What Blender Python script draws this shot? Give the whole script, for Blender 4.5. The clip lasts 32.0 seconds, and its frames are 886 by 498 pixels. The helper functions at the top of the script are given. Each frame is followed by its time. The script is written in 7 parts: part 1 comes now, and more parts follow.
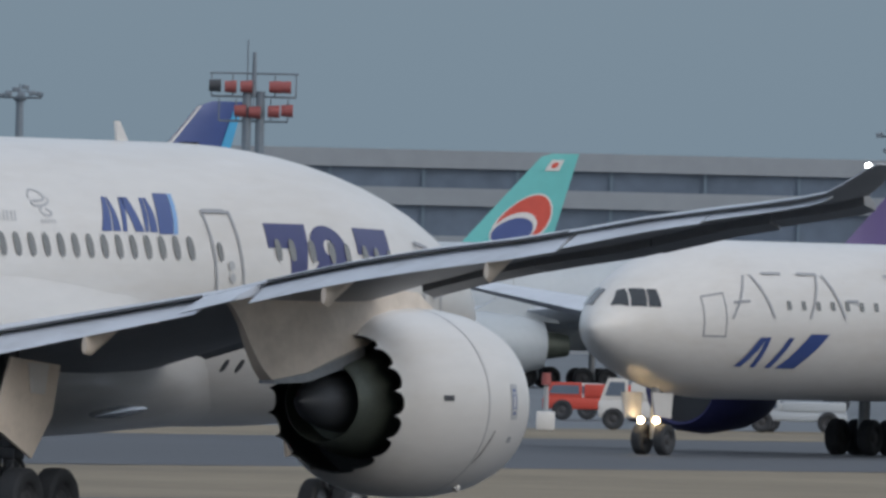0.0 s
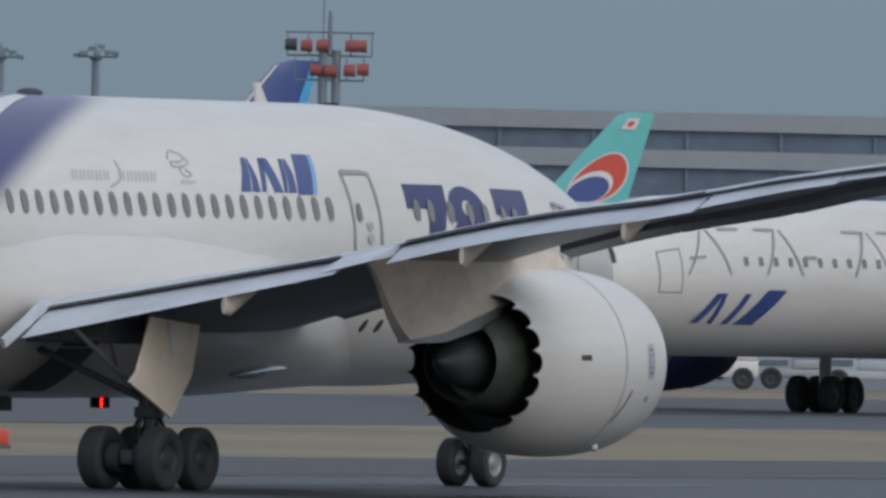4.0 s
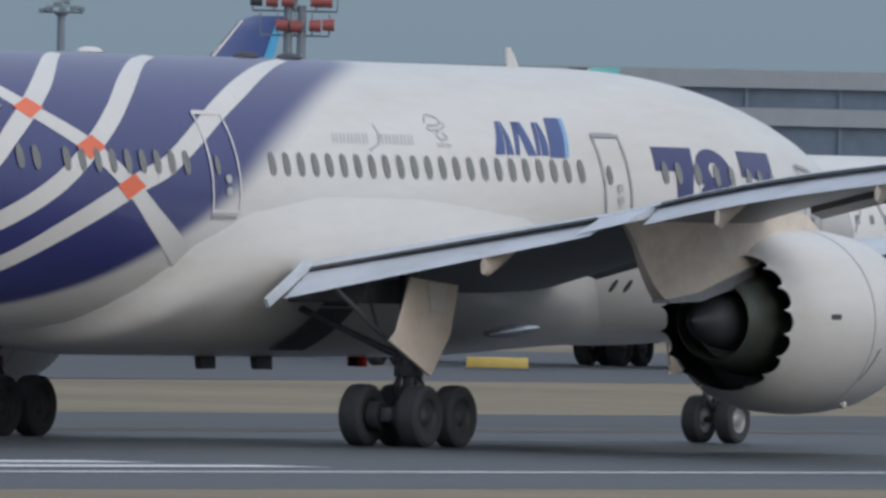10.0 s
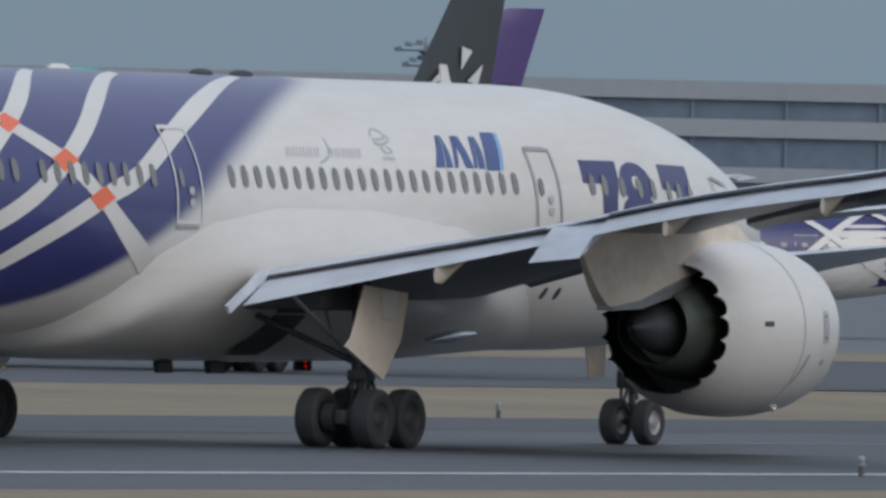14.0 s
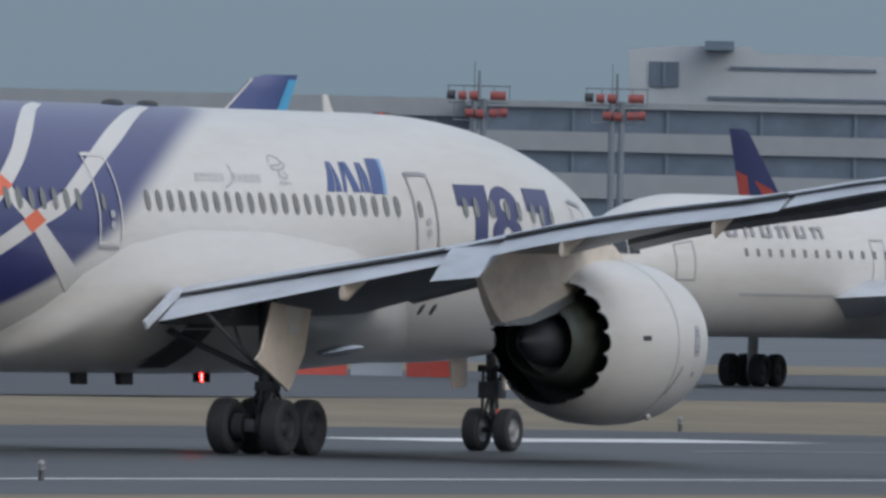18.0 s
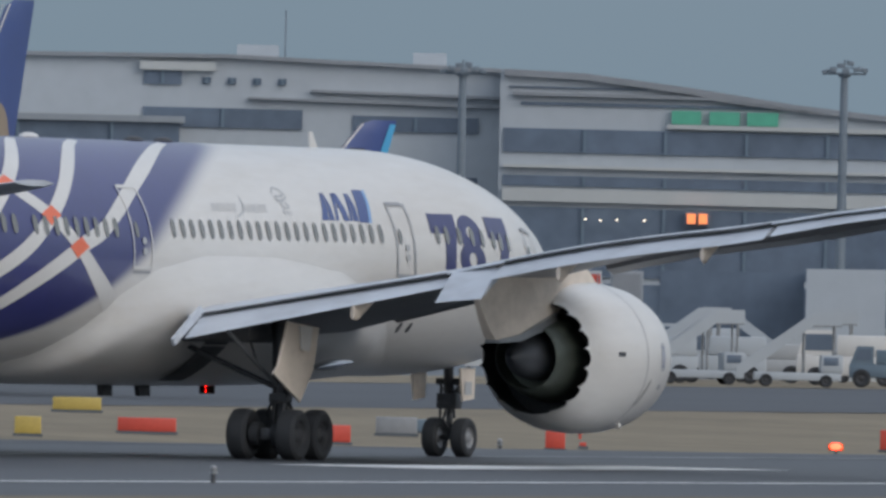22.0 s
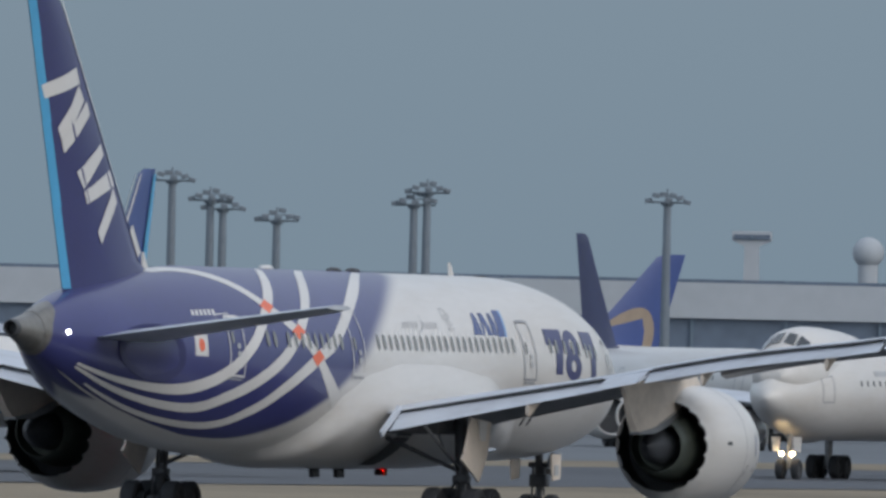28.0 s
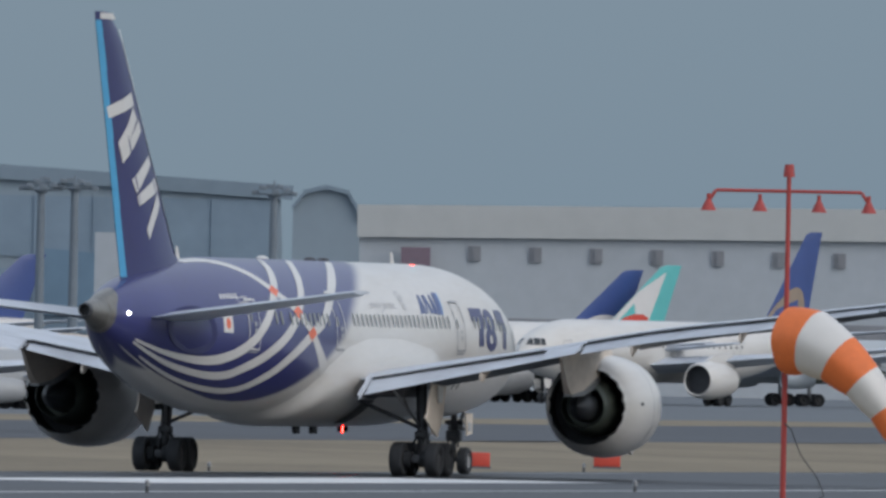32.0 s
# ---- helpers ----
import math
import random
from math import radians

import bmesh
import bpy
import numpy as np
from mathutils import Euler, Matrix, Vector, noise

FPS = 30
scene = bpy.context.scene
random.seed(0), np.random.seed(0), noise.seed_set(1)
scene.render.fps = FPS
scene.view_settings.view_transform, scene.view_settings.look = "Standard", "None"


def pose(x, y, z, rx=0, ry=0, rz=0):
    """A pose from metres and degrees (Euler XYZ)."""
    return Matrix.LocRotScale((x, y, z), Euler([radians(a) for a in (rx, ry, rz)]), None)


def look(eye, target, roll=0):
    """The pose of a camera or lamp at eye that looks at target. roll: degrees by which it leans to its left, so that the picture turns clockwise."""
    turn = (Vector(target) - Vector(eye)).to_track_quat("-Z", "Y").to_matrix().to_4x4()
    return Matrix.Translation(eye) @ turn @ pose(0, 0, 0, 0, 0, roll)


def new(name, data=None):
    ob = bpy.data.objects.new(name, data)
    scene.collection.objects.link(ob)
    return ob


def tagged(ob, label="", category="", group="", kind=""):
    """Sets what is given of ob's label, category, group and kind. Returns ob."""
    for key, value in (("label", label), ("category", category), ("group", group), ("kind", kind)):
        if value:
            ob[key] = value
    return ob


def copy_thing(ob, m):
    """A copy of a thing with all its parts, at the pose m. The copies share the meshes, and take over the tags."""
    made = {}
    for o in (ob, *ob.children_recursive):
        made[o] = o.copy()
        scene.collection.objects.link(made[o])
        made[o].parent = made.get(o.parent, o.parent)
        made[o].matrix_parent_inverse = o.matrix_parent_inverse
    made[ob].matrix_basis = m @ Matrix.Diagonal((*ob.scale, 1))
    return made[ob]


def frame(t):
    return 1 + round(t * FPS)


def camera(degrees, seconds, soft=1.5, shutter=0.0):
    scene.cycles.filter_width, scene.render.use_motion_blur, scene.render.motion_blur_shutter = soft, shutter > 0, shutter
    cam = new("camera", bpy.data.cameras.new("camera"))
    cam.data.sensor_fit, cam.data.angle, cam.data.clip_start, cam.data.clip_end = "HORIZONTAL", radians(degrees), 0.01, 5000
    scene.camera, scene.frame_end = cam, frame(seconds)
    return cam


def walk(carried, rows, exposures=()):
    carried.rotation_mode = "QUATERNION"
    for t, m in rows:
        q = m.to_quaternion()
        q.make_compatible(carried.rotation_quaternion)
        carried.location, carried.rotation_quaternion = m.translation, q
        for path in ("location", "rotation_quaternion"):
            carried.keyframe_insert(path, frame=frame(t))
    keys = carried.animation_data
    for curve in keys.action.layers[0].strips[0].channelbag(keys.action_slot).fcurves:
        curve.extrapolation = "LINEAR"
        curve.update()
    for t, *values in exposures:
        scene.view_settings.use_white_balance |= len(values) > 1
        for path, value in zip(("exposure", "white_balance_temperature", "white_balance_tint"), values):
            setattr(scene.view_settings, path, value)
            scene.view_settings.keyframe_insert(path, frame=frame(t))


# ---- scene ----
FOV = 2.1114
EYE = (0.0, 0.0, 4.724)
RUN_HEAD = 28.4          # runway heading, clockwise from +y
RUN_O = (16.393, 531.074)  # a point on the runway centreline
SH, CH = math.sin(radians(RUN_HEAD)), math.cos(radians(RUN_HEAD))


def rwy(along, across, z=0.0):
    """Runway coordinates (metres along its heading, metres to its right) to the world."""
    return Vector((RUN_O[0] + along * SH + across * CH, RUN_O[1] + along * CH - across * SH, z))



def aim(yaw, pitch, roll):
    y, p = radians(yaw), radians(pitch)
    d = Vector((math.sin(y) * math.cos(p), math.cos(y) * math.cos(p), math.sin(p)))
    return look(EYE, Vector(EYE) + d * 100, roll)


cam = camera(FOV, 32.0, soft=3.0)
# time, yaw to the right, pitch, roll in degrees
walk(cam, [(t, aim(a, b, c)) for t, a, b, c in [
    (0.0, 0.2713, 0.1265, 1.335),
    (0.5, 0.2679, 0.1208, 1.325),
    (1.0, 0.2477, 0.1069, 1.326),
    (1.5, 0.2158, 0.0879, 1.291),
    (2.0, 0.1861, 0.0672, 1.276),
    (2.5, 0.1571, 0.0468, 1.232),
    (3.0, 0.1298, 0.0323, 1.285),
    (3.5, 0.1059, 0.0247, 1.273),
    (5.5, 0.0193, 0.0234, 1.358),
    (6.0, -0.0022, 0.0246, 1.365),
    (6.5, -0.0240, 0.0128, 1.375),
    (7.0, -0.0272, -0.0091, 1.360),
    (7.5, -0.0332, -0.0311, 1.295),
    (8.0, -0.0366, -0.0511, 1.244),
    (8.5, -0.0337, -0.0649, 1.260),
    (9.0, -0.0000, -0.0737, 1.267),
    (9.5, 0.0704, -0.0782, 1.287),
    (10.0, 0.1765, -0.0807, 1.238),
    (10.5, 0.2779, -0.0825, 1.239),
    (11.0, 0.4034, -0.0809, 1.273),
    (11.5, 0.5396, -0.0791, 1.318),
    (12.0, 0.6781, -0.0738, 1.321),
    (12.5, 0.8380, -0.0677, 1.359),
    (13.0, 1.0521, -0.0625, 1.367),
    (13.5, 1.2353, -0.0567, 1.372),
    (14.0, 1.4235, -0.0529, 1.321),
    (14.5, 1.6283, -0.0519, 1.265),
    (16.5, 2.5715, -0.0805, 1.237),
    (17.0, 2.8368, -0.0535, 1.241),
    (17.5, 3.1097, -0.0153, 1.199),
    (18.0, 3.3770, 0.0015, 1.292),
    (18.5, 3.6541, -0.0324, 1.312),
    (19.0, 3.9272, -0.0389, 1.204),
    (19.5, 4.2029, 0.0546, 1.268),
    (20.0, 4.4901, 0.1544, 1.239),
    (20.5, 4.7919, 0.1811, 1.468),
    (21.0, 5.1133, 0.1308, 1.453),
    (21.5, 5.4685, 0.0717, 1.356),
    (22.0, 5.8222, 0.0589, 1.361),
    (22.5, 6.1668, 0.1141, 1.062),
    (23.0, 6.5410, 0.1937, 1.176),
    (23.5, 6.8754, 0.2740, 1.246),
    (24.0, 7.1886, 0.2646, 1.255),
    (24.5, 7.5072, 0.1087, 1.328),
    (25.0, 7.8554, 0.1209, 1.314),
    (25.5, 8.2049, 0.2288, 1.196),
    (27.5, 9.6812, 0.2812, 1.345),
    (28.0, 10.0565, 0.3007, 1.331),
    (28.5, 10.4391, 0.2669, 1.297),
    (29.0, 10.8367, 0.2314, 1.264),
    (29.5, 11.2405, 0.2074, 1.237),
    (30.0, 11.6541, 0.2443, 1.233),
    (30.5, 12.0496, 0.2663, 1.277),
    (31.0, 12.4266, 0.2730, 1.180),
    (31.5, 12.7970, 0.2739, 1.230),
    (32.0, 13.1598, 0.2369, 1.170),
]], exposures=[(0, -0.09, 6080, 10), (6, -0.08, 6080, 10), (8, 0.0, 6080, 10), (10, 0.03, 6080, 10), (12, 0.0, 6080, 10), (14, -0.05, 6080, 10), (20, -0.05, 6080, 10), (25, -0.01, 6080, 10), (28, -0.04, 6080, 10), (32, -0.01, 6080, 10)])

# ---- light: an overcast winter sky, bright overhead and dull along the horizon ----
world = bpy.data.worlds.new("overcast_sky")
scene.world = world
world.use_nodes = True
wn, wl = world.node_tree.nodes, world.node_tree.links
wn.clear()
w_out = wn.new("ShaderNodeOutputWorld")
w_bg = wn.new("ShaderNodeBackground")
w_sky = wn.new("ShaderNodeTexSky")
w_sky.sky_type, w_sky.sun_disc = "NISHITA", False
w_sky.sun_elevation, w_sky.sun_rotation = radians(30), radians(141)
w_sky.air_density, w_sky.dust_density = 1.0, 4.0
w_geo = wn.new("ShaderNodeTexCoord")
w_sep = wn.new("ShaderNodeSeparateXYZ")
w_ramp = wn.new("ShaderNodeValToRGB")
w_mix = wn.new("ShaderNodeMix")
w_mix.data_type = "RGBA"
w_mix.inputs["Factor"].default_value = 0.04
wl.new(w_geo.outputs["Generated"], w_sep.inputs[0])
wl.new(w_sep.outputs["Z"], w_ramp.inputs[0])
els = w_ramp.color_ramp.elements
els[0].position, els[0].color = 0.0, (0.20, 0.262, 0.31, 1)
els[1].position, els[1].color = 1.0, (0.60, 0.63, 0.67, 1)
mid = els.new(0.02)
mid.color = (0.207, 0.268, 0.315, 1)
mid = els.new(0.12)
mid.color = (0.39, 0.425, 0.46, 1)
mid = els.new(0.35)
mid.color = (0.50, 0.53, 0.565, 1)
wl.new(w_ramp.outputs[0], w_mix.inputs["A"])
wl.new(w_sky.outputs[0], w_mix.inputs["B"])
wl.new(w_mix.outputs["Result"], w_bg.inputs["Color"])
w_bg.inputs["Strength"].default_value = 1.0
wl.new(w_bg.outputs[0], w_out.inputs[0])

sun_data = bpy.data.lights.new("sun", "SUN")
sun_data.energy, sun_data.angle, sun_data.color = 0.60, radians(50), (1.0, 0.985, 0.97)
sun = new("sun", sun_data)
sun.matrix_world = look((58, -72, 54), (0, 0, 0))


# ---- materials ----
def mat(name, color, rough=0.6, metal=0.0, var=0.12, scale=1.0, bump=0.0, coat=0.0, emit=0.0, scale2=None, stretch=None, dirt=None):
    """A painted or mineral surface with variation at two scales."""
    m = bpy.data.materials.new(name)
    m.use_nodes = True
    n, l = m.node_tree.nodes, m.node_tree.links
    b = n["Principled BSDF"]
    b.inputs["Roughness"].default_value = rough
    b.inputs["Metallic"].default_value = metal
    b.inputs["Coat Weight"].default_value = coat
    if emit:
        b.inputs["Emission Color"].default_value = (*color, 1)
        b.inputs["Emission Strength"].default_value = emit
        b.inputs["Base Color"].default_value = (*color, 1)
        return m
    tc = n.new("ShaderNodeTexCoord")
    mp = n.new("ShaderNodeMapping")
    if stretch:
        mp.inputs["Scale"].default_value = stretch
    l.new(tc.outputs["Object"], mp.inputs[0])
    fac = None
    for sc, dt in ((scale, 5), (scale2 or scale * 9, 3)):
        t = n.new("ShaderNodeTexNoise")
        t.inputs["Scale"].default_value, t.inputs["Detail"].default_value = sc, dt
        l.new(mp.outputs[0], t.inputs["Vector"])
        if fac is None:
            fac = t.outputs["Fac"]
        else:
            mx = n.new("ShaderNodeMix")
            mx.inputs["Factor"].default_value = 0.4
            l.new(fac, mx.inputs["A"])
            l.new(t.outputs["Fac"], mx.inputs["B"])
            fac = mx.outputs["Result"]
    r = n.new("ShaderNodeValToRGB")
    e = r.color_ramp.elements
    e[0].position, e[1].position = 0.3, 0.7
    e[0].color = (*[c * (1 - var) for c in color], 1)
    e[1].color = (*[min(1, c * (1 + var)) for c in color], 1)
    l.new(fac, r.inputs[0])
    l.new(r.outputs[0], b.inputs["Base Color"])
    if dirt:
        # streaks and smudges of grime: colour, most cover, stretch
        dm = n.new("ShaderNodeMapping")
        dm.inputs["Scale"].default_value = dirt[2]
        l.new(tc.outputs["Object"], dm.inputs[0])
        dn = n.new("ShaderNodeTexNoise")
        dn.inputs["Scale"].default_value, dn.inputs["Detail"].default_value, dn.inputs["Roughness"].default_value = 1.0, 7, 0.65
        l.new(dm.outputs[0], dn.inputs["Vector"])
        dr = n.new("ShaderNodeMapRange")
        dr.inputs["From Min"].default_value, dr.inputs["From Max"].default_value, dr.inputs["To Max"].default_value = 0.46, 0.74, dirt[1]
        l.new(dn.outputs["Fac"], dr.inputs["Value"])
        dx = n.new("ShaderNodeMix")
        dx.data_type = "RGBA"
        dx.inputs["B"].default_value = (*dirt[0], 1)
        l.new(dr.outputs["Result"], dx.inputs["Factor"])
        l.new(r.outputs[0], dx.inputs["A"])
        l.new(dx.outputs["Result"], b.inputs["Base Color"])
    if bump:
        bp = n.new("ShaderNodeBump")
        bp.inputs["Strength"].default_value, bp.inputs["Distance"].default_value = bump, 0.02
        l.new(fac, bp.inputs["Height"])
        l.new(bp.outputs[0], b.inputs["Normal"])
    return m


WHITE = mat("white_aircraft_paint", (0.64, 0.628, 0.605), 0.32, var=0.06, scale=0.35, coat=0.25, stretch=(0.35, 1, 1.6), dirt=((0.47, 0.42, 0.35), 0.34, (0.16, 0.9, 1.1)))
CREAM = mat("warm_white_primer", (0.70, 0.62, 0.53), 0.5, var=0.08, scale=0.8, dirt=((0.35, 0.30, 0.25), 0.6, (0.5, 0.9, 0.9)))
NAVY = mat("navy_blue_paint", (0.030, 0.033, 0.135), 0.34, var=0.10, scale=0.4, coat=0.1)
ROYAL = mat("royal_blue_paint", (0.045, 0.078, 0.24), 0.3, var=0.08, scale=0.6)
CYAN = mat("light_blue_paint", (0.08, 0.36, 0.62), 0.3, var=0.08, scale=0.6)
STRIPE = mat("stripe_white_paint", (0.64, 0.632, 0.615), 0.3, var=0.05, scale=0.5)
VERM = mat("vermilion_paint", (0.78, 0.16, 0.07), 0.35, var=0.06, scale=1.0)
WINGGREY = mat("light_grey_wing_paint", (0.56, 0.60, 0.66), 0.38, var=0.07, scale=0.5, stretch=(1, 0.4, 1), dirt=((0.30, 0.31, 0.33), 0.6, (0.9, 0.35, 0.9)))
# Darker than the underside's own grey: shade is put into the colour.
UNDERGREY = mat("shaded_wing_underside", (0.26, 0.27, 0.285), 0.45, var=0.12, scale=0.5)
SEAL = mat("dark_seal", (0.05, 0.053, 0.06), 0.6)
# Well colour that also carries the shade under the wing.
WELL = mat("shade_dark_well", (0.10, 0.103, 0.11), 0.7, var=0.3, scale=1.5)
TYRE = mat("black_tyre_rubber", (0.034, 0.037, 0.042), 0.85, var=0.2, scale=4)
STEEL = mat("worn_gear_steel", (0.30, 0.31, 0.32), 0.4, metal=0.6, var=0.2, scale=4)
DARKSTEEL = mat("oily_dark_steel", (0.085, 0.088, 0.095), 0.5, metal=0.4, var=0.3, scale=4)
DARKRIM = mat("sooty_dark_rim", (0.045, 0.047, 0.052), 0.6, metal=0.2, var=0.2, scale=4)
RIM = mat("grey_wheel_rim", (0.28, 0.285, 0.29), 0.4, metal=0.3, var=0.15, scale=6)
NOZZLE = mat("burnt_dark_nozzle", (0.055, 0.060, 0.068), 0.5, metal=0.2, var=0.3, scale=2)
CORE = mat("dark_core_cowl", (0.095, 0.110, 0.092), 0.45, metal=0.4, var=0.25, scale=2)
CONEMETAL = mat("bare_tail_metal", (0.25, 0.238, 0.215), 0.35, metal=0.7, var=0.2, scale=3)
LIP = mat("polished_inlet_lip", (0.62, 0.64, 0.66), 0.22, metal=0.9, var=0.05)
SEALBLUE = mat("dark_blue_paint", (0.026, 0.029, 0.11), 0.5, var=0.15, scale=1.5)
MARKWORN = mat("faded_white_marking", (0.22, 0.23, 0.24), 0.6, var=0.65, scale=0.12, scale2=2)
LAMPO = mat("lit_orange_figures", (1.0, 0.30, 0.10), emit=0.75)
LAMPD = mat("dim_lit_lamp", (1.0, 0.86, 0.66), emit=1.6)
GLASS = mat("dark_cabin_window", (0.16, 0.16, 0.15), 0.12, var=0.15, scale=3, coat=0.5)
COCKPIT = mat("dark_cockpit_glass", (0.02, 0.025, 0.03), 0.08, coat=0.5)
GREYTEXT = mat("grey_marking_paint", (0.42, 0.43, 0.44), 0.4, var=0.05)
LINE = mat("door_outline_grey", (0.30, 0.31, 0.33), 0.45, var=0.08)
ASPHALT = mat("runway_asphalt", (0.028, 0.033, 0.041), 0.55, var=0.35, scale=0.05, scale2=1.2, stretch=(1, 1, 1))
DUST = mat("brown_dusty_asphalt", (0.075, 0.062, 0.048), 0.8, var=0.4, scale=0.08, scale2=0.8)
SHOULDER = mat("dark_shoulder_asphalt", (0.022, 0.027, 0.034), 0.6, var=0.3, scale=0.05, scale2=1.0)
TAXI = mat("taxiway_asphalt", (0.050, 0.057, 0.068), 0.7, var=0.18, scale=0.02, scale2=0.4)
CONCRETE = mat("apron_concrete", (0.11, 0.125, 0.14), 0.75, var=0.12, scale=0.02, scale2=0.3)
GRASS = mat("dry_winter_grass", (0.205, 0.170, 0.115), 0.95, var=0.36, scale=0.03, scale2=0.6)
MARK = mat("worn_white_marking", (0.66, 0.67, 0.67), 0.6, var=0.22, scale=0.3, scale2=3)
RED = mat("faded_red_paint", (0.55, 0.07, 0.045), 0.5, var=0.12, scale=1)
ORANGE = mat("orange_paint", (0.78, 0.19, 0.05), 0.6, var=0.1, scale=1)
# Distance haze is mixed into the next four: mast, facades and glazing.
MASTG = mat("hazed_mast_steel", (0.17, 0.205, 0.24), 0.6, var=0.15, scale=0.5)
HAZEGREY = mat("hazed_grey_facade", (0.28, 0.305, 0.33), 0.8, var=0.10, scale=0.05, scale2=0.6)
PALE = mat("hazed_pale_facade", (0.415, 0.45, 0.485), 0.8, var=0.08, scale=0.05, scale2=0.6)
BAND = mat("dark_glazing", (0.125, 0.16, 0.215), 0.2, var=0.25, scale=0.08, scale2=0.5, coat=0.3)
# Dark openings lightened to grey: haze put into the colour.
HAZEOPEN = mat("hazed_opening", (0.24, 0.25, 0.27), 0.6, var=0.12, scale=0.3)
BLUEROOF = mat("blue_grey_roof", (0.13, 0.18, 0.23), 0.6, var=0.12, scale=0.05)
ROOFBEAM = mat("blue_grey_roof_beam", (0.20, 0.26, 0.315), 0.6, var=0.1, scale=0.05)
ARCBLUE = mat("pale_blue_hangar_panel", (0.16, 0.25, 0.34), 0.5, var=0.1, scale=0.05)
PALEBAND = mat("pale_upper_cladding", (0.46, 0.475, 0.47), 0.8, var=0.07, scale=0.05, scale2=0.5)
# Pale livery blue with haze put in; greys a far white airliner too.
PALEBLUE = mat("hazed_pale_blue_paint", (0.42, 0.46, 0.49), 0.45, var=0.06, scale=0.3)
MASTRED = mat("weathered_red_mast_paint", (0.38, 0.055, 0.05), 0.6, var=0.15, scale=1)
# Haze is put into this red, which dulls it.
DRUM = mat("hazed_red_drum_paint", (0.30, 0.085, 0.08), 0.6, var=0.2, scale=1)
MAUVE = mat("dull_mauve_door_paint", (0.19, 0.14, 0.175), 0.6, var=0.1, scale=0.2)
LEDGE = mat("grey_ledge", (0.25, 0.265, 0.285), 0.7, var=0.1, scale=0.1)
FASCIA = mat("brown_grey_fascia", (0.15, 0.145, 0.15), 0.7, var=0.12, scale=0.1)
# Light grey that also stands for haze over a far white airliner.
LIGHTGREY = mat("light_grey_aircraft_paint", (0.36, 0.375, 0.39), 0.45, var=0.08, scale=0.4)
# Green paled to paint the haze before it.
GREEN = mat("green_sign", (0.10, 0.40, 0.27), 0.6)
TEAL = mat("teal_tail_paint", (0.13, 0.48, 0.47), 0.35, var=0.06)
PURPLE = mat("deep_purple_paint", (0.055, 0.03, 0.16), 0.35, var=0.08)
BLACKP = mat("black_tail_paint", (0.035, 0.04, 0.045), 0.35, var=0.1)
GOLD = mat("tan_globe_paint", (0.30, 0.24, 0.18), 0.4)
SILVER = mat("silver_marking", (0.62, 0.62, 0.62), 0.4)
BLUELIGHT = mat("pale_blue_paint", (0.20, 0.36, 0.62), 0.4)
YELLOW = mat("yellow_vehicle_paint", (0.48, 0.36, 0.09), 0.5)
LAMPW = mat("lit_landing_lamp", (1.0, 0.70, 0.36), emit=24)
LAMPN = mat("lit_white_lamp", (1.0, 0.95, 0.88), emit=12)
HOODBLACK = mat("matt_black_hood_lining", (0.006, 0.006, 0.007), 0.95)
BEACON = mat("lit_beacon_lamp", (1.0, 0.0015, 0.0003), emit=700)
# Hangar cladding and glazing are paled and blued to paint distance haze.
HAZEBLUE = mat("hazed_hangar_cladding", (0.25, 0.31, 0.36), 0.6, var=0.10, scale=0.03, scale2=0.3)
HANGARGLASS = mat("hazed_hangar_glazing", (0.215, 0.285, 0.355), 0.35, var=0.15, scale=0.05, scale2=0.3)
LAMPR = mat("lit_red_lamp", (1.0, 0.05, 0.02), emit=9)


def fading(name, inner, outer):
    """Paint that is sprayed out from one colour into another along a mesh's fade values."""
    m = mat(name, inner, 0.34, var=0.10, scale=0.4, coat=0.3)
    n, l = m.node_tree.nodes, m.node_tree.links
    b = n["Principled BSDF"]
    ramp = b.inputs["Base Color"].links[0].from_node
    at = n.new("ShaderNodeAttribute")
    at.attribute_name = "fade"
    mx = n.new("ShaderNodeMix")
    mx.data_type = "RGBA"
    mx.inputs["A"].default_value = (*outer, 1)
    l.new(at.outputs["Fac"], mx.inputs["Factor"])
    l.new(ramp.outputs[0], mx.inputs["B"])
    l.new(mx.outputs["Result"], b.inputs["Base Color"])
    return m


NAVYFADE = fading("faded_navy_paint", (0.036, 0.040, 0.158), (0.62, 0.607, 0.585))


# ---- mesh helpers ----
def part(name, bm, material, parent, label="", smooth=True):
    """Links a bmesh as one mesh object under a thing or a part (parent None: a thing of its own)."""
    me = bpy.data.meshes.new(name)
    bmesh.ops.recalc_face_normals(bm, faces=bm.faces)
    bm.to_mesh(me)
    bm.free()
    for p in me.polygons:
        p.use_smooth = smooth
    for mm in (material if isinstance(material, (list, tuple)) else [material]):
        me.materials.append(mm)
    if smooth:
        me.set_sharp_from_angle(angle=radians(38))
    ob = new(name, me)
    if parent is not None:
        ob.parent = parent
    if label:
        ob["label"] = label
    return ob


def thing(name, label, category, m=None, group="", kind=""):
    ob = new(name)
    if m is not None:
        ob.matrix_basis = m
    return tagged(ob, label, category, group, kind)


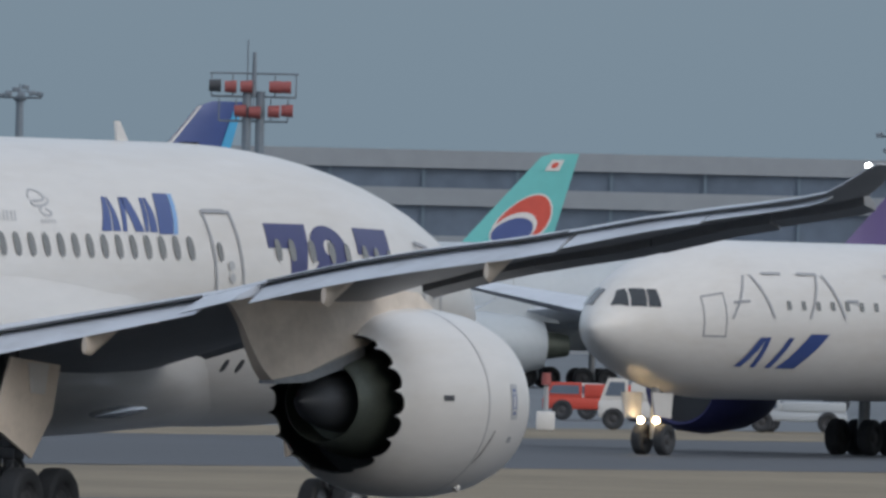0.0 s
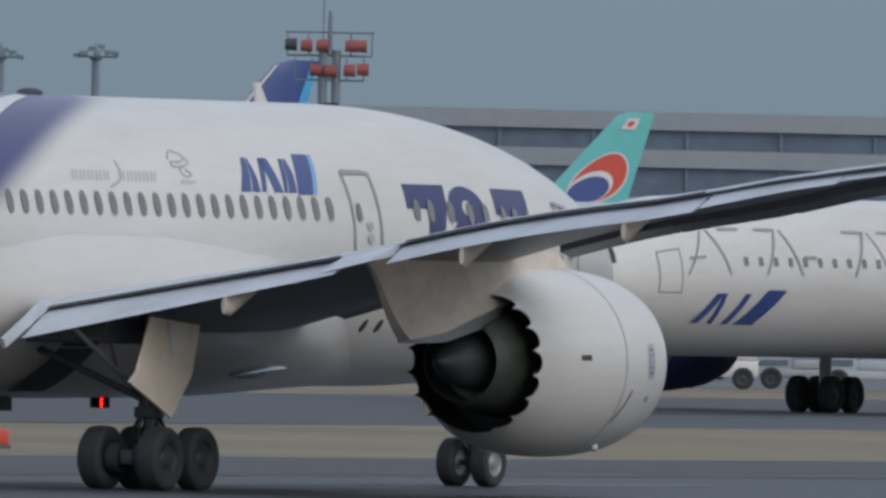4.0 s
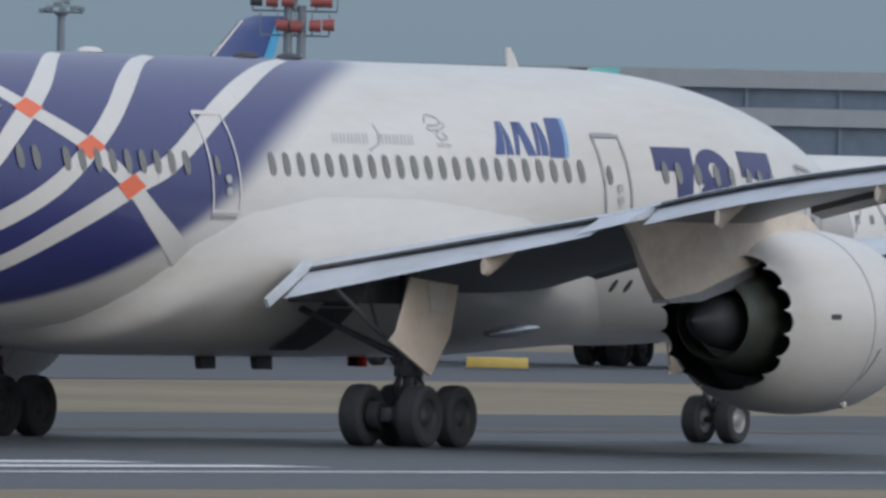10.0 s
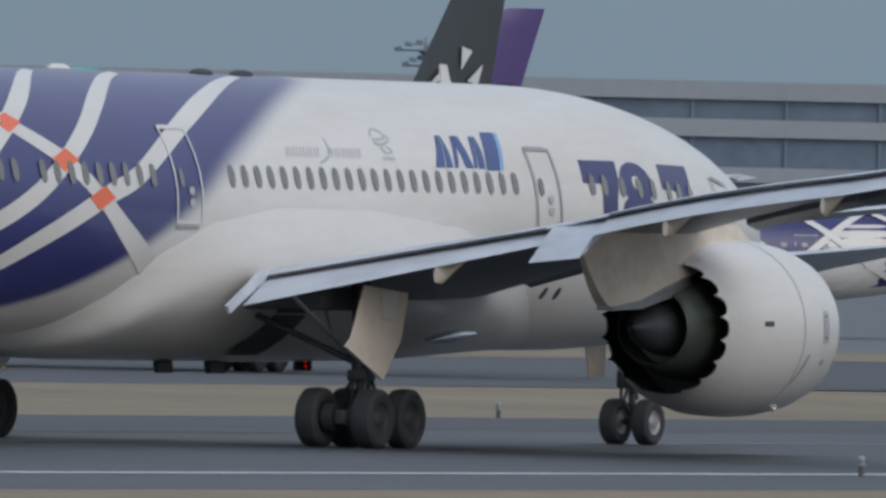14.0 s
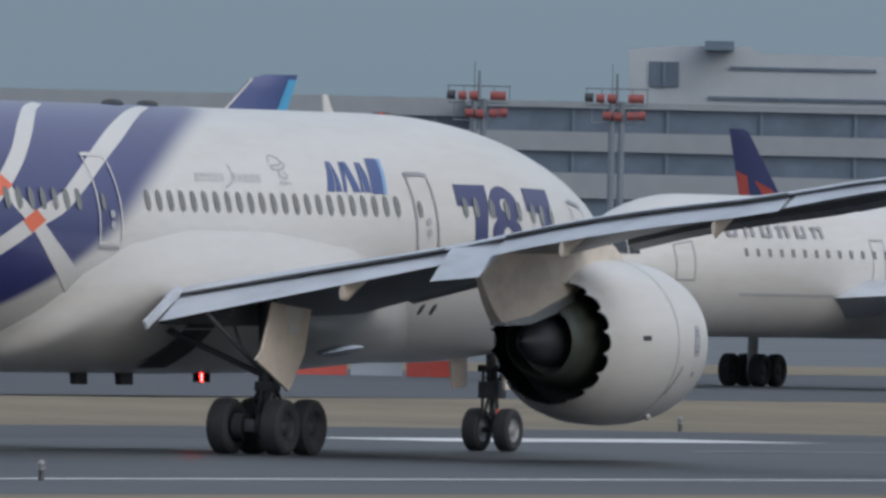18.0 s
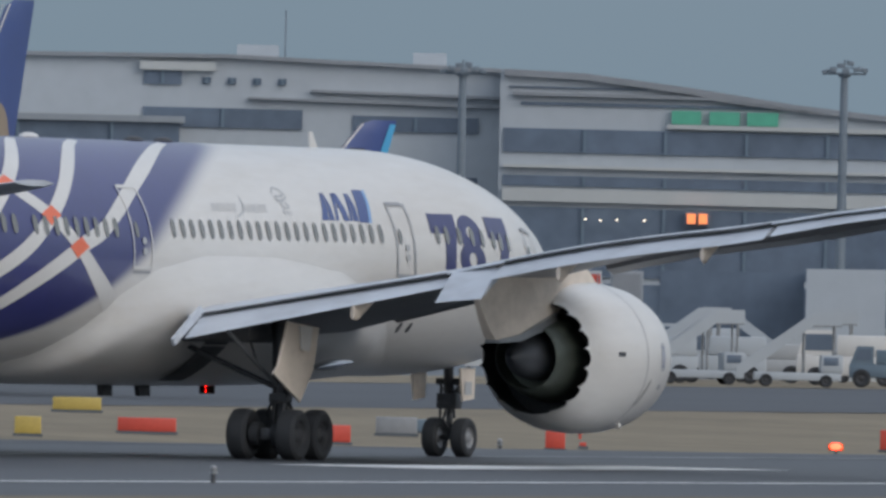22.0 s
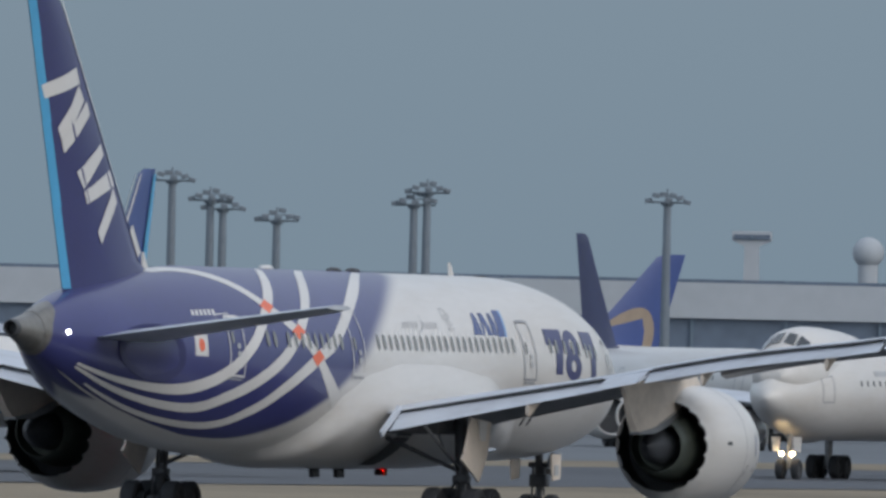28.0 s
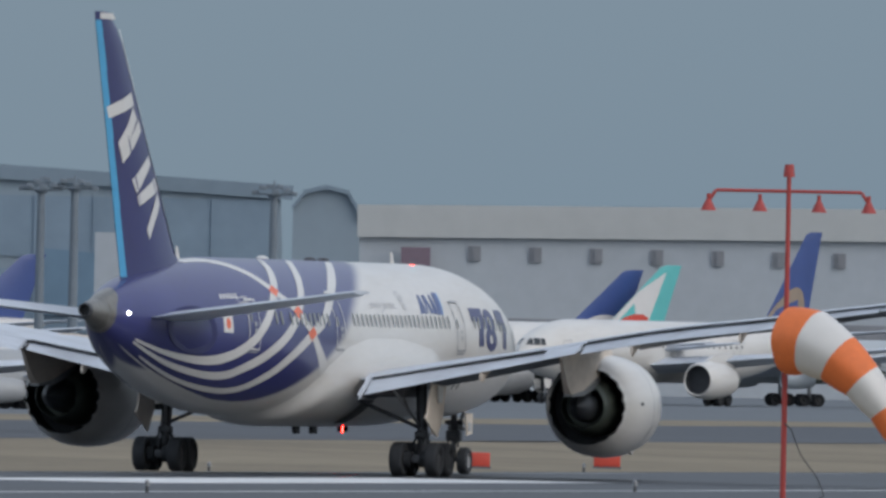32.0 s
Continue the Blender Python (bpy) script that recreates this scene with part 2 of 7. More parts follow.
def box(bm, x0, x1, y0, y1, z0, z1, bev=0.0):
    vs = [bm.verts.new((x, y, z)) for x in (x0, x1) for y in (y0, y1) for z in (z0, z1)]
    fs = [bm.faces.new([vs[i] for i in q]) for q in ((0, 1, 3, 2), (4, 6, 7, 5), (0, 4, 5, 1), (2, 3, 7, 6), (0, 2, 6, 4), (1, 5, 7, 3))]
    if bev:
        es = {e for f in fs for e in f.edges}
        bmesh.ops.bevel(bm, geom=list(es), offset=bev, segments=2, affect="EDGES", profile=0.5)
    return bm


def tube(bm, a, b, r0, r1=None, seg=12, cap=True):
    """A tapered round bar from a to b."""
    a, b = Vector(a), Vector(b)
    r1 = r0 if r1 is None else r1
    q = (b - a).to_track_quat("Z", "Y")
    rings = []
    for c, r in ((a, r0), (b, r1)):
        rings.append([bm.verts.new(c + q @ Vector((r * math.cos(k * math.tau / seg), r * math.sin(k * math.tau / seg), 0))) for k in range(seg)])
    for k in range(seg):
        bm.faces.new((rings[0][k], rings[0][(k + 1) % seg], rings[1][(k + 1) % seg], rings[1][k]))
    if cap:
        bm.faces.new(rings[0])
        bm.faces.new(rings[1])
    return bm


def loft(bm, rings, close=True, cap0=False, cap1=False):
    """Skins a list of rings of points."""
    vr = [[bm.verts.new(p) for p in r] for r in rings]
    n = len(vr[0])
    for a, b in zip(vr, vr[1:]):
        for k in range(n if close else n - 1):
            bm.faces.new((a[k], a[(k + 1) % n], b[(k + 1) % n], b[k]))
    if cap0:
        bm.faces.new(vr[0])
    if cap1:
        bm.faces.new(vr[-1])
    return bm


def spin_x(bm, prof_pts, y, z, seg=48, wave=None):
    """A body of revolution about the x axis through (y, z) from (x, r) points; wave(i, angle) shifts x."""
    rings = []
    for i, (x, r) in enumerate(prof_pts):
        rings.append([(x + (wave(i, k * math.tau / seg) if wave else 0), y + r * math.sin(k * math.tau / seg), z + r * math.cos(k * math.tau / seg)) for k in range(seg)])
    return loft(bm, rings)


def slab(bm, outline, axis, c, thick):
    """A flat plate: outline of 2D points, its normal along the axis ('x','y','z'), centred at c on it."""
    lay = {"x": lambda u, v, w: (w, u, v), "y": lambda u, v, w: (u, w, v), "z": lambda u, v, w: (u, v, w)}[axis]
    lo = [bm.verts.new(lay(u, v, c - thick / 2)) for u, v in outline]
    hi = [bm.verts.new(lay(u, v, c + thick / 2)) for u, v in outline]
    bm.faces.new(lo)
    bm.faces.new(hi)
    n = len(outline)
    for k in range(n):
        bm.faces.new((lo[k], lo[(k + 1) % n], hi[(k + 1) % n], hi[k]))
    return bm
# ---- the ground ----
def swale(along, across):
    """Height of the ground: farther on, the runway falls away behind its crown into a shallow drainage swale."""
    u = min(1.0, max(0.0, (along - 95) / 105))
    d = 0.56 * u * u * (3 - 2 * u)
    if across > -3 or across < -84:
        return 0.0
    if across > -31.5:
        return -d * (-3 - across) / 28.5
    if across > -44:
        return -d
    return -d * (across + 84) / 40


def strip(name, a0, a1, c0, c1, z, material, label, category, na=60, wob=0.0, kind="structure", nc=2):
    """A sheet in runway coordinates with slightly wandering edges."""
    bm = bmesh.new()
    rows = []
    for i in range(na + 1):
        a = a0 + (a1 - a0) * i / na
        row = []
        for j in range(nc + 1):
            c = c0 + (c1 - c0) * j / nc
            if wob and j in (0, nc):
                c += wob * noise.noise((a * 0.035, c0 * 3 + j, 0.5)) + 0.4 * wob * noise.noise((a * 0.19, c0 + j, 2.5))
            row.append(bm.verts.new(rwy(a, c, z + swale(a, min(c, c1)))))
        rows.append(row)
    for r, s in zip(rows, rows[1:]):
        for j in range(nc):
            bm.faces.new((r[j], r[j + 1], s[j + 1], s[j]))
    return tagged(part(name, bm, material, None, smooth=False), label, category, kind=kind)


bm = bmesh.new()
box(bm, -6000, 6000, -3000, 9000, -1.7, -0.70)
tagged(part("ground", bm, CONCRETE, None, smooth=False), "flat grey ground reaching the horizon", "ground", kind="structure")
strip("apron", -2500, 5200, -3600, -189, 0.0, CONCRETE, "wide grey concrete apron beyond the taxiway", "apron", 20)
strip("grass_near", -620, 2500, 41.5, 420, 0.004, GRASS, "dry straw-coloured winter grass beside the runway", "grass", 150, 1.2)
strip("grass_infield", -620, 2500, -84, -31.0, 0.004, GRASS, "dry straw-coloured grass strip between runway and taxiway", "grass", 200, 2.5, nc=14)
strip("grass_far", -620, 2500, -190, -158, 0.004, GRASS, "narrow dry grass strip beyond the taxiway", "grass", 120, 2.5)
strip("runway", -620, 2500, -31.5, 42.5, 0.008, ASPHALT, "dark wet-looking asphalt runway with shoulders", "runway", 200, nc=26)
strip("runway_shoulder", -620, 2500, -31.3, -14.0, 0.0125, SHOULDER, "darker asphalt along the far side of the runway", "runway", 200, 0.8, nc=8)
strip("taxiway", -620, 2500, -157, -84.5, 0.008, TAXI, "grey asphalt parallel taxiway", "taxiway", 60)


strip("dust_stain", -95, 8, -13.0, -8.5, 0.0165, DUST, "brownish dust stain on the asphalt", "stain", 60, 1.6)


def marking(a0, a1, c0, w, label="worn white runway marking line", paint=None):
    bm = bmesh.new()
    n = max(1, int((a1 - a0) / 12))
    for i in range(n + 1):
        a = a0 + (a1 - a0) * i / n
        o = 0.06 * noise.noise((a * 0.1, c0, 0))
        lo, hi = bm.verts.new(rwy(a, c0 - w / 2 + o, 0.02 + swale(a, c0 - w / 2))), bm.verts.new(rwy(a, c0 + w / 2 + o, 0.02 + swale(a, c0 + w / 2)))
        if i:
            bm.faces.new((pl, ph, hi, lo))
        pl, ph = lo, hi
    return tagged(part("runway_marking", bm, paint or MARK, None, smooth=False), label, "marking", kind="structure")


marking(-600, 2400, 30.0, 0.9, "continuous white runway edge line")
for c in (25.3, 21.6, 17.9, 14.2, -14.2, -17.9, -21.6, -25.3):
    marking(-150, -84, c, 1.8, "white threshold stripe on the runway")
for k in range(-4, 40):
    marking(k * 50, k * 50 + 30, 0.0, 0.9, "faded white runway centreline dash", MARKWORN)
for a in (60, 210, 300, 480):
    for c in ((-13.5, 13.5) if a != 300 else (-13, 13)):
        marking(a, a + (60 if a == 300 else 23), c, 9.0 if a == 300 else 4.5, "white touchdown marking block on the runway")


# ---- the taxiing airliner that the camera follows: origin on the ground between its main legs, x forward, y to its left ----
def fus(x):
    """Centre height, half height and half width of the fuselage at station x."""
    top = 4.3 + 3.56 * max(0, 1 - ((x - 15) / 13.4) ** 2.1) ** 0.66 if x > 15 else 7.86 - 1.45 * ((-13 - x) / 14.6) ** 1.6 if x < -13 else 7.86
    bot = 4.3 - 2.25 * max(0, 1 - ((x - 16) / 12.4) ** 2.4) ** 0.6 if x > 16 else 2.05 + 3.2 * ((-7 - x) / 20.6) ** 2.4 if x < -7 else 2.05
    hw = 2.885 * max(0, 1 - ((x - 15) / 13.4) ** 2.2) ** 0.68 if x > 15 else 2.885 - 2.435 * ((-8 - x) / 19.6) ** 1.9 if x < -8 else 2.885
    slim = 1 - 0.28 * (max(0, -22.5 - x) / 4.1) ** 2
    return (top + bot) / 2, (top - bot) / 2 * slim, hw * slim


def skin(x, deg, off=0.0, side=-1):
    """A point on the fuselage skin: station x, degrees above the waterline, off metres outside."""
    zm, hh, hw = fus(x)
    a = radians(deg)
    return Vector((x, side * (hw + off) * math.cos(a), zm + (hh + off) * math.sin(a)))


def lerp_list(pts, n):
    """n+1 points spread evenly over a polyline through 2D points, rounded by a Catmull-Rom curve."""
    out = []
    m = len(pts) - 1
    for i in range(n + 1):
        s = i / n * m
        k = min(int(s), m - 1)
        f = s - k
        p0, p1, p2, p3 = pts[max(k - 1, 0)], pts[k], pts[k + 1], pts[min(k + 2, m)]
        out.append(tuple(0.5 * (2 * b + (c - a) * f + (2 * a - 5 * b + 4 * c - d) * f * f + (3 * b - a - 3 * c + d) * f ** 3) for a, b, c, d in zip(p0, p1, p2, p3)))
    return out


def patch(name, edge_a, edge_b, material, parent, n=8, m=2, off=0.006, side=-1, label="", curve=True):
    """A paint patch on the skin between two edges given as (station, degrees) points."""
    if curve:
        ea, eb = lerp_list(edge_a, n), lerp_list(edge_b, n)
    else:
        ea, eb = edge_a, edge_b
    bm = bmesh.new()
    grid = []
    for p, q in zip(ea, eb):
        grid.append([bm.verts.new(skin(p[0] + (q[0] - p[0]) * j / m, p[1] + (q[1] - p[1]) * j / m, off, side)) for j in range(m + 1)])
    for r, s in zip(grid, grid[1:]):
        for j in range(m):
            bm.faces.new((r[j], r[j + 1], s[j + 1], s[j]))
    return part(name, bm, material, parent, label)


def band(name, line, width, material, parent, n=40, off=0.008, side=-1, label="", taper=None):
    """A stripe of a width in metres along a line of (station, degrees) points."""
    c = lerp_list(line, n)
    ea, eb = [], []
    for i, (x, d) in enumerate(c):
        x0, d0 = c[max(i - 1, 0)]
        x1, d1 = c[min(i + 1, n)]
        hh = max(fus(x)[1], 0.3)
        tx, td = x1 - x0, radians(d1 - d0) * hh
        ln = math.hypot(tx, td) or 1
        w = width * (taper(i / n) if taper else 1) / 2
        nx, nd = -td / ln * w, math.degrees(tx / ln * w / hh)
        ea.append((x + nx, d + nd))
        eb.append((x - nx, d - nd))
    return patch(name, ea, eb, material, parent, n, 2, off, side, label, curve=False)


def ring_line(name, corners, w, material, parent, off=0.012, side=-1, label=""):
    """A thin closed outline on the skin through (station, degrees) corners."""
    bm = bmesh.new()
    pts = []
    for a, b in zip(corners, corners[1:] + corners[:1]):
        pts += [(a[0] + (b[0] - a[0]) * k / 6, a[1] + (b[1] - a[1]) * k / 6) for k in range(6)]
    cx, cd = sum(p[0] for p in pts) / len(pts), sum(p[1] for p in pts) / len(pts)
    prev = first = None
    for x, d in pts:
        wx, wd = (1 if x > cx else -1) * w, (1 if d > cd else -1) * w / 2.9 * 57.3
        o, i = bm.verts.new(skin(x + wx / 2, d + wd / 2, off, side)), bm.verts.new(skin(x - wx / 2, d - wd / 2, off, side))
        if prev:
            bm.faces.new((prev[0], prev[1], i, o))
        else:
            first = (o, i)
        prev = (o, i)
    bm.faces.new((prev[0], prev[1], first[1], first[0]))
    return part(name, bm, material, parent, label)


def disc_on_skin(bm, x, d, rx, rz, off=0.01, side=-1, seg=14, sq=2.6):
    zm, hh, hw = fus(x)
    vs = []
    for k in range(seg):
        a = k * math.tau / seg
        ca, sa = math.cos(a), math.sin(a)
        r = (abs(ca) ** sq + abs(sa) ** sq) ** (-1 / sq)
        vs.append(bm.verts.new(skin(x + rx * r * ca, d + math.degrees(rz * r * sa / hh), off, side)))
    bm.faces.new(vs)


WING_SAG = ((22.5, 0.0), (24.6, 0.08), (26.0, 0.14), (27.0, 0.19), (27.6, 0.20), (28.2, 0.15), (28.8, 0.07), (29.6, 0.0))


def wing_z(y):
    """Height of the wing's trailing edge by the distance from the centreline: dihedral and upward bend."""
    y = abs(y)
    if y < 9.5:
        return 3.53 + 0.177 * (y - 3)
    z = 4.68 + 0.138 * (y - 9.5)
    # slight crest over the outer flap, a sag before the tip and the tip curling up
    z += 0.14 * math.sin(math.pi * min(1.0, (y - 9.5) / 9.5))
    for (ya, da), (yb, db) in zip(WING_SAG, WING_SAG[1:]):
        if ya <= y <= yb:
            return z - da - (db - da) * (y - ya) / (yb - ya)
    return z


def wing_le(y):
    y = abs(y)
    return 10.4 - 0.695 * (y - 2.9) if y < 25.5 else 10.4 - 0.695 * 22.6 - 0.695 * (y - 25.5) - 0.135 * (y - 25.5) ** 2


def wing_te(y):
    y = abs(y)
    if y < 10:
        return -1.5 + 0.05 * (y - 3)
    if y < 25.5:
        return -1.15 - 0.42 * (y - 10)
    return -7.66 - 0.62 * (y - 25.5) - 0.075 * (y - 25.5) ** 2


def wing_rings(s, ys):
    rings = []
    for y in ys:
        le, te = wing_le(y), wing_te(y)
        c = le - te
        z = wing_z(y)
        tk = c * (0.125 if y < 8 else 0.105) * (1 if y < 28 else 0.9)
        lift = 0.004 * c
        pts = []
        for u in (1, 0.9, 0.7, 0.45, 0.25, 0.1, 0.03):
            pts.append((te + c * (1 - u), s * y, z + lift * (1 - u) * 1.2 + tk * 0.36 * math.sqrt(max(0, 1 - u)) * (u ** 0.25) * 2 * (0.55 + 0.2 * u)))
        pts.append((le, s * y, z + lift * 1.1))
        for u in (0.03, 0.1, 0.25, 0.45, 0.7, 0.9, 1):
            pts.append((te + c * (1 - u), s * y, z + lift * (1 - u) * 1.2 - tk * 0.42 * math.sqrt(max(0, 1 - u)) * (u ** 0.25) * 2 * (0.5 if u < 0.8 else 0.3) - (0.03 if u == 1 else 0)))
        rings.append(pts)
    return rings


def wing_low(y, x):
    """Roughly the height of the wing's lower skin at (x, y)."""
    le, te = wing_le(y), wing_te(y)
    c = le - te
    u = min(max(1 - (x - te) / c, 0), 1)
    return wing_z(y) + 0.004 * c * (1 - u) * 1.2 - c * 0.11 * 0.42 * math.sqrt(1 - u) * (u ** 0.25)


def flap(parent, s, y0, y1, chord0, chord1, droop, name="flap", gap=0.10):
    """A flap panel behind the wing's trailing edge, drooped."""
    bm = bmesh.new()
    rings = []
    for i in range(7):
        y = y0 + (y1 - y0) * i / 6
        ch = chord0 + (chord1 - chord0) * i / 6
        x0, z0 = wing_te(y) + 0.25, wing_z(y) - gap
        ca, sa = math.cos(radians(droop)), math.sin(radians(droop))
        pts = []
        for u, t in ((0, 0.02), (0.06, 0.13), (0.3, 0.15), (0.7, 0.07), (1, 0.0), (0.7, -0.05), (0.3, -0.09), (0.06, -0.08)):
            dx, dz = u * ch, t * ch * 0.62
            pts.append((x0 - dx * ca + dz * sa * 0.5, s * y, z0 - dx * sa + dz * ca))
        rings.append(pts)
    loft(bm, rings, True, True, True)
    return part(name, bm, WINGGREY, parent, "pale grey extended flap")


def fairing(parent, s, y, chord, droop, name="flap_fairing"):
    """A narrow keel-shaped flap track fairing under the wing; its knife-edged tail hangs below the drooped flap."""
    bm = bmesh.new()
    ca, sa = math.cos(radians(droop)), math.sin(radians(droop))
    xt, zt = wing_te(y) + 0.25 - chord * ca, wing_z(y) - 0.10 - chord * sa
    x0 = wing_te(y) + (wing_le(y) - wing_te(y)) * 0.33
    zw = wing_low(y, wing_te(y) + 0.6)
    rings = []
    n = 14
    for i in range(n):
        u = i / (n - 1)
        x = xt + (x0 - xt) * u
        if x < wing_te(y) + 0.6:
            f = (x - xt) / (wing_te(y) + 0.6 - xt)
            top = zt + (zw - zt) * f - 0.01
        else:
            top = wing_low(y, x) + 0.05
        d = 0.46 * min(1.0, 0.62 + u * 6) * (1 - u) ** 1.5 + 0.03
        w = 0.025 + 0.11 * math.sin(math.pi * min(1.0, 0.08 + u * 0.92))
        rings.append([(x, s * y + w * math.sin(k * math.tau / 12), top - d / 2 + d / 2 * math.cos(k * math.tau / 12)) for k in range(12)])
    loft(bm, rings, True, True, True)
    return part(name, bm, CREAM, parent, "white flap track fairing")


def wheel(parent, x, y, z, r, w, name="wheel", rim=None):
    rim = rim or DARKRIM
    bm = bmesh.new()
    seg = 36
    prof_pts = [(-w * 0.42, r * 0.55), (-w * 0.5, r * 0.66), (-w * 0.5, r * 0.86), (-w * 0.38, r * 0.975), (-w * 0.2, r), (w * 0.2, r), (w * 0.38, r * 0.975), (w * 0.5, r * 0.86), (w * 0.5, r * 0.66), (w * 0.42, r * 0.55)]
    rings = [[(rr * math.cos(k * math.tau / seg), yy, rr * math.sin(k * math.tau / seg)) for k in range(seg)] for yy, rr in prof_pts]
    loft(bm, rings)
    tyre = part(name, bm, TYRE, parent, "black rubber tyre")
    tyre.location = (x, y, z)
    for sd in (-1, 1):
        bm = bmesh.new()
        pr = [(sd * w * 0.40, r * 0.57), (sd * w * 0.30, r * 0.50), (sd * w * 0.26, r * 0.32), (sd * w * 0.36, r * 0.24), (sd * w * 0.40, r * 0.12)]
        loft(bm, [[(rr * math.cos(k * math.tau / 20), yy, rr * math.sin(k * math.tau / 20)) for k in range(20)] for yy, rr in pr], True, False, True)
        part("rim", bm, rim, tyre, "metal rim")
    return tyre


def engine(parent, s, yc, zc):
    """A high-bypass engine with a scalloped fan nozzle, under one wing."""
    eng = new("engine")
    eng.parent = parent
    eng["label"] = "white jet engine with scalloped dark exhaust nozzle"
    seg, teeth = 180, 18
    outer = [(9.75, 1.47), (9.72, 1.56), (9.5, 1.67), (8.9, 1.80), (8.0, 1.88), (6.8, 1.90), (5.8, 1.86), (5.0, 1.74), (4.45, 1.55), (4.215, 1.425), (4.2, 1.42)]
    bm = bmesh.new()
    amp = 0.40

    def chev(i, a):
        f = (a / math.tau * teeth) % 1.0
        k = abs(2 * f - 1)
        return -amp * (1 - math.sqrt(max(0, 1 - k * k))) if i == 0 else 0.0
    nac = outer[2:]
    spin_x(bm, nac, s * yc, zc, seg, lambda i, a: chev(0, a) if i == len(nac) - 1 else 0)
    part("nacelle", bm, WHITE, eng, "white engine nacelle")
    bm = bmesh.new()
    spin_x(bm, [(9.5, 1.67), (9.72, 1.56), (9.77, 1.49), (9.70, 1.42), (9.4, 1.36)], s * yc, zc, 64)
    part("inlet_lip", bm, LIP, eng, "polished metal inlet lip")
    bm = bmesh.new()
    spin_x(bm, [(9.4, 1.36), (8.4, 1.38), (7.6, 1.42), (7.4, 0.3)], s * yc, zc, 48)
    part("inlet_duct", bm, UNDERGREY, eng)
    bm = bmesh.new()
    spin_x(bm, [(4.205, 1.385), (4.215, 1.39), (4.45, 1.50), (5.2, 1.60), (5.9, 1.56), (5.95, 0.9)], s * yc, zc, seg, lambda i, a: chev(0, a) if i == 0 else 0)
    part("fan_nozzle", bm, NOZZLE, eng, "dark scalloped fan nozzle lining")
    bm = bmesh.new()
    spin_x(bm, [(5.95, 1.10), (5.2, 1.13), (4.6, 1.07), (4.0, 0.95), (3.42, 0.83), (3.38, 0.80), (3.7, 0.81), (4.2, 0.78), (4.3, 0.3)], s * yc, zc, 72)
    part("core_cowl", bm, CORE, eng, "dark greenish metal core cowl")
    bm = bmesh.new()
    spin_x(bm, [(4.25, 0.60), (3.6, 0.55), (3.0, 0.42), (2.5, 0.20), (2.3, 0.02)], s * yc, zc, 40)
    part("exhaust_plug", bm, NOZZLE, eng, "dark exhaust cone")
    bm = bmesh.new()
    spin_x(bm, [(7.35, 0.45), (7.7, 0.38), (8.0, 0.22), (8.15, 0.02)], s * yc, zc, 24)
    part("spinner", bm, UNDERGREY, eng)
    # seams, vents and stencils
    for x in (7.15,):
        bm = bmesh.new()
        spin_x(bm, [(x - 0.02, 1.902), (x, 1.908), (x + 0.02, 1.902)], s * yc, zc, 96)
        part("cowl_seam", bm, LINE, eng)

    def on_nac(x, a, off=0.012):
        r = 1.645
        for (xa, ra), (xb, rb) in zip(outer, outer[1:]):
            if xb <= x <= xa:
                r = ra + (rb - ra) * (xa - x) / (xa - xb)
        return Vector((x, s * yc + s * (r + off) * math.cos(a), zc + (r + off) * math.sin(a)))

    def stencil(name, x0, x1, a0, a1, material, label="", skew=0.0):
        b = bmesh.new()
        g = [[b.verts.new(on_nac(x0 + (x1 - x0) * i / 3 + skew * j / 4, radians(a0 + (a1 - a0) * j / 4))) for j in range(5)] for i in range(4)]
        for r, q in zip(g, g[1:]):
            for j in range(4):
                b.faces.new((r[j], r[j + 1], q[j + 1], q[j]))
        part(name, b, material, eng, label)
    stencil("vent", 5.25, 5.62, 2, 5.5, SEAL, "small dark vent")
    stencil("cowl_badge", 8.25, 8.60, -9, 13, GREYTEXT, "small grey badge")
    stencil("cowl_badge", 8.33, 8.52, -6, 10, ROYAL)
    stencil("cowl_badge", 8.38, 8.47, -3, 7, STRIPE)
    stencil("cowl_latch", 7.2, 7.26, -38, -16, SEAL, "dark latch line", 0.35)
    stencil("cowl_latch", 8.35, 8.55, -24, -20, LINE)
    b = bmesh.new()
    bmesh.ops.create_uvsphere(b, u_segments=10, v_segments=6, radius=0.09, matrix=Matrix.Translation(on_nac(7.8, radians(-62), 0.02)))
    part("drain_mast", b, STRIPE, eng)
    # pylon and the fairing behind it
    b = bmesh.new()
    rings = []
    for x, zl, zh, w in ((8.4, zc + 1.72, zc + 1.86, 0.05), (7.4, zc + 1.75, zc + 2.2, 0.22), (6.0, zc + 1.6, 4.95, 0.30), (4.6, zc + 1.1, 5.0, 0.36), (3.6, zc + 0.86, 5.0, 0.38), (2.2, zc + 0.52, 4.95, 0.32), (0.95, zc + 0.38, 4.9, 0.16), (0.72, zc + 0.44, 4.88, 0.14), (0.45, zc + 0.60, 4.87, 0.12), (0.15, zc + 0.84, 4.85, 0.10), (-0.15, zc + 1.14, 4.82, 0.08), (-0.45, zc + 1.5, 4.78, 0.06), (-0.85, zc + 1.82, 4.74, 0.05), (-1.2, zc + 1.98, 4.72, 0.04)):
        rings.append([(x, s * yc - w, zl), (x, s * yc - w * 0.9, (zl + zh) / 2), (x, s * yc - w * 0.7, zh), (x, s * yc + w * 0.7, zh), (x, s * yc + w * 0.9, (zl + zh) / 2), (x, s * yc + w, zl)])
    loft(b, rings, True, True, True)
    part("pylon", b, CREAM, eng, "cream pylon joining engine and wing")
    b = bmesh.new()
    rings = []
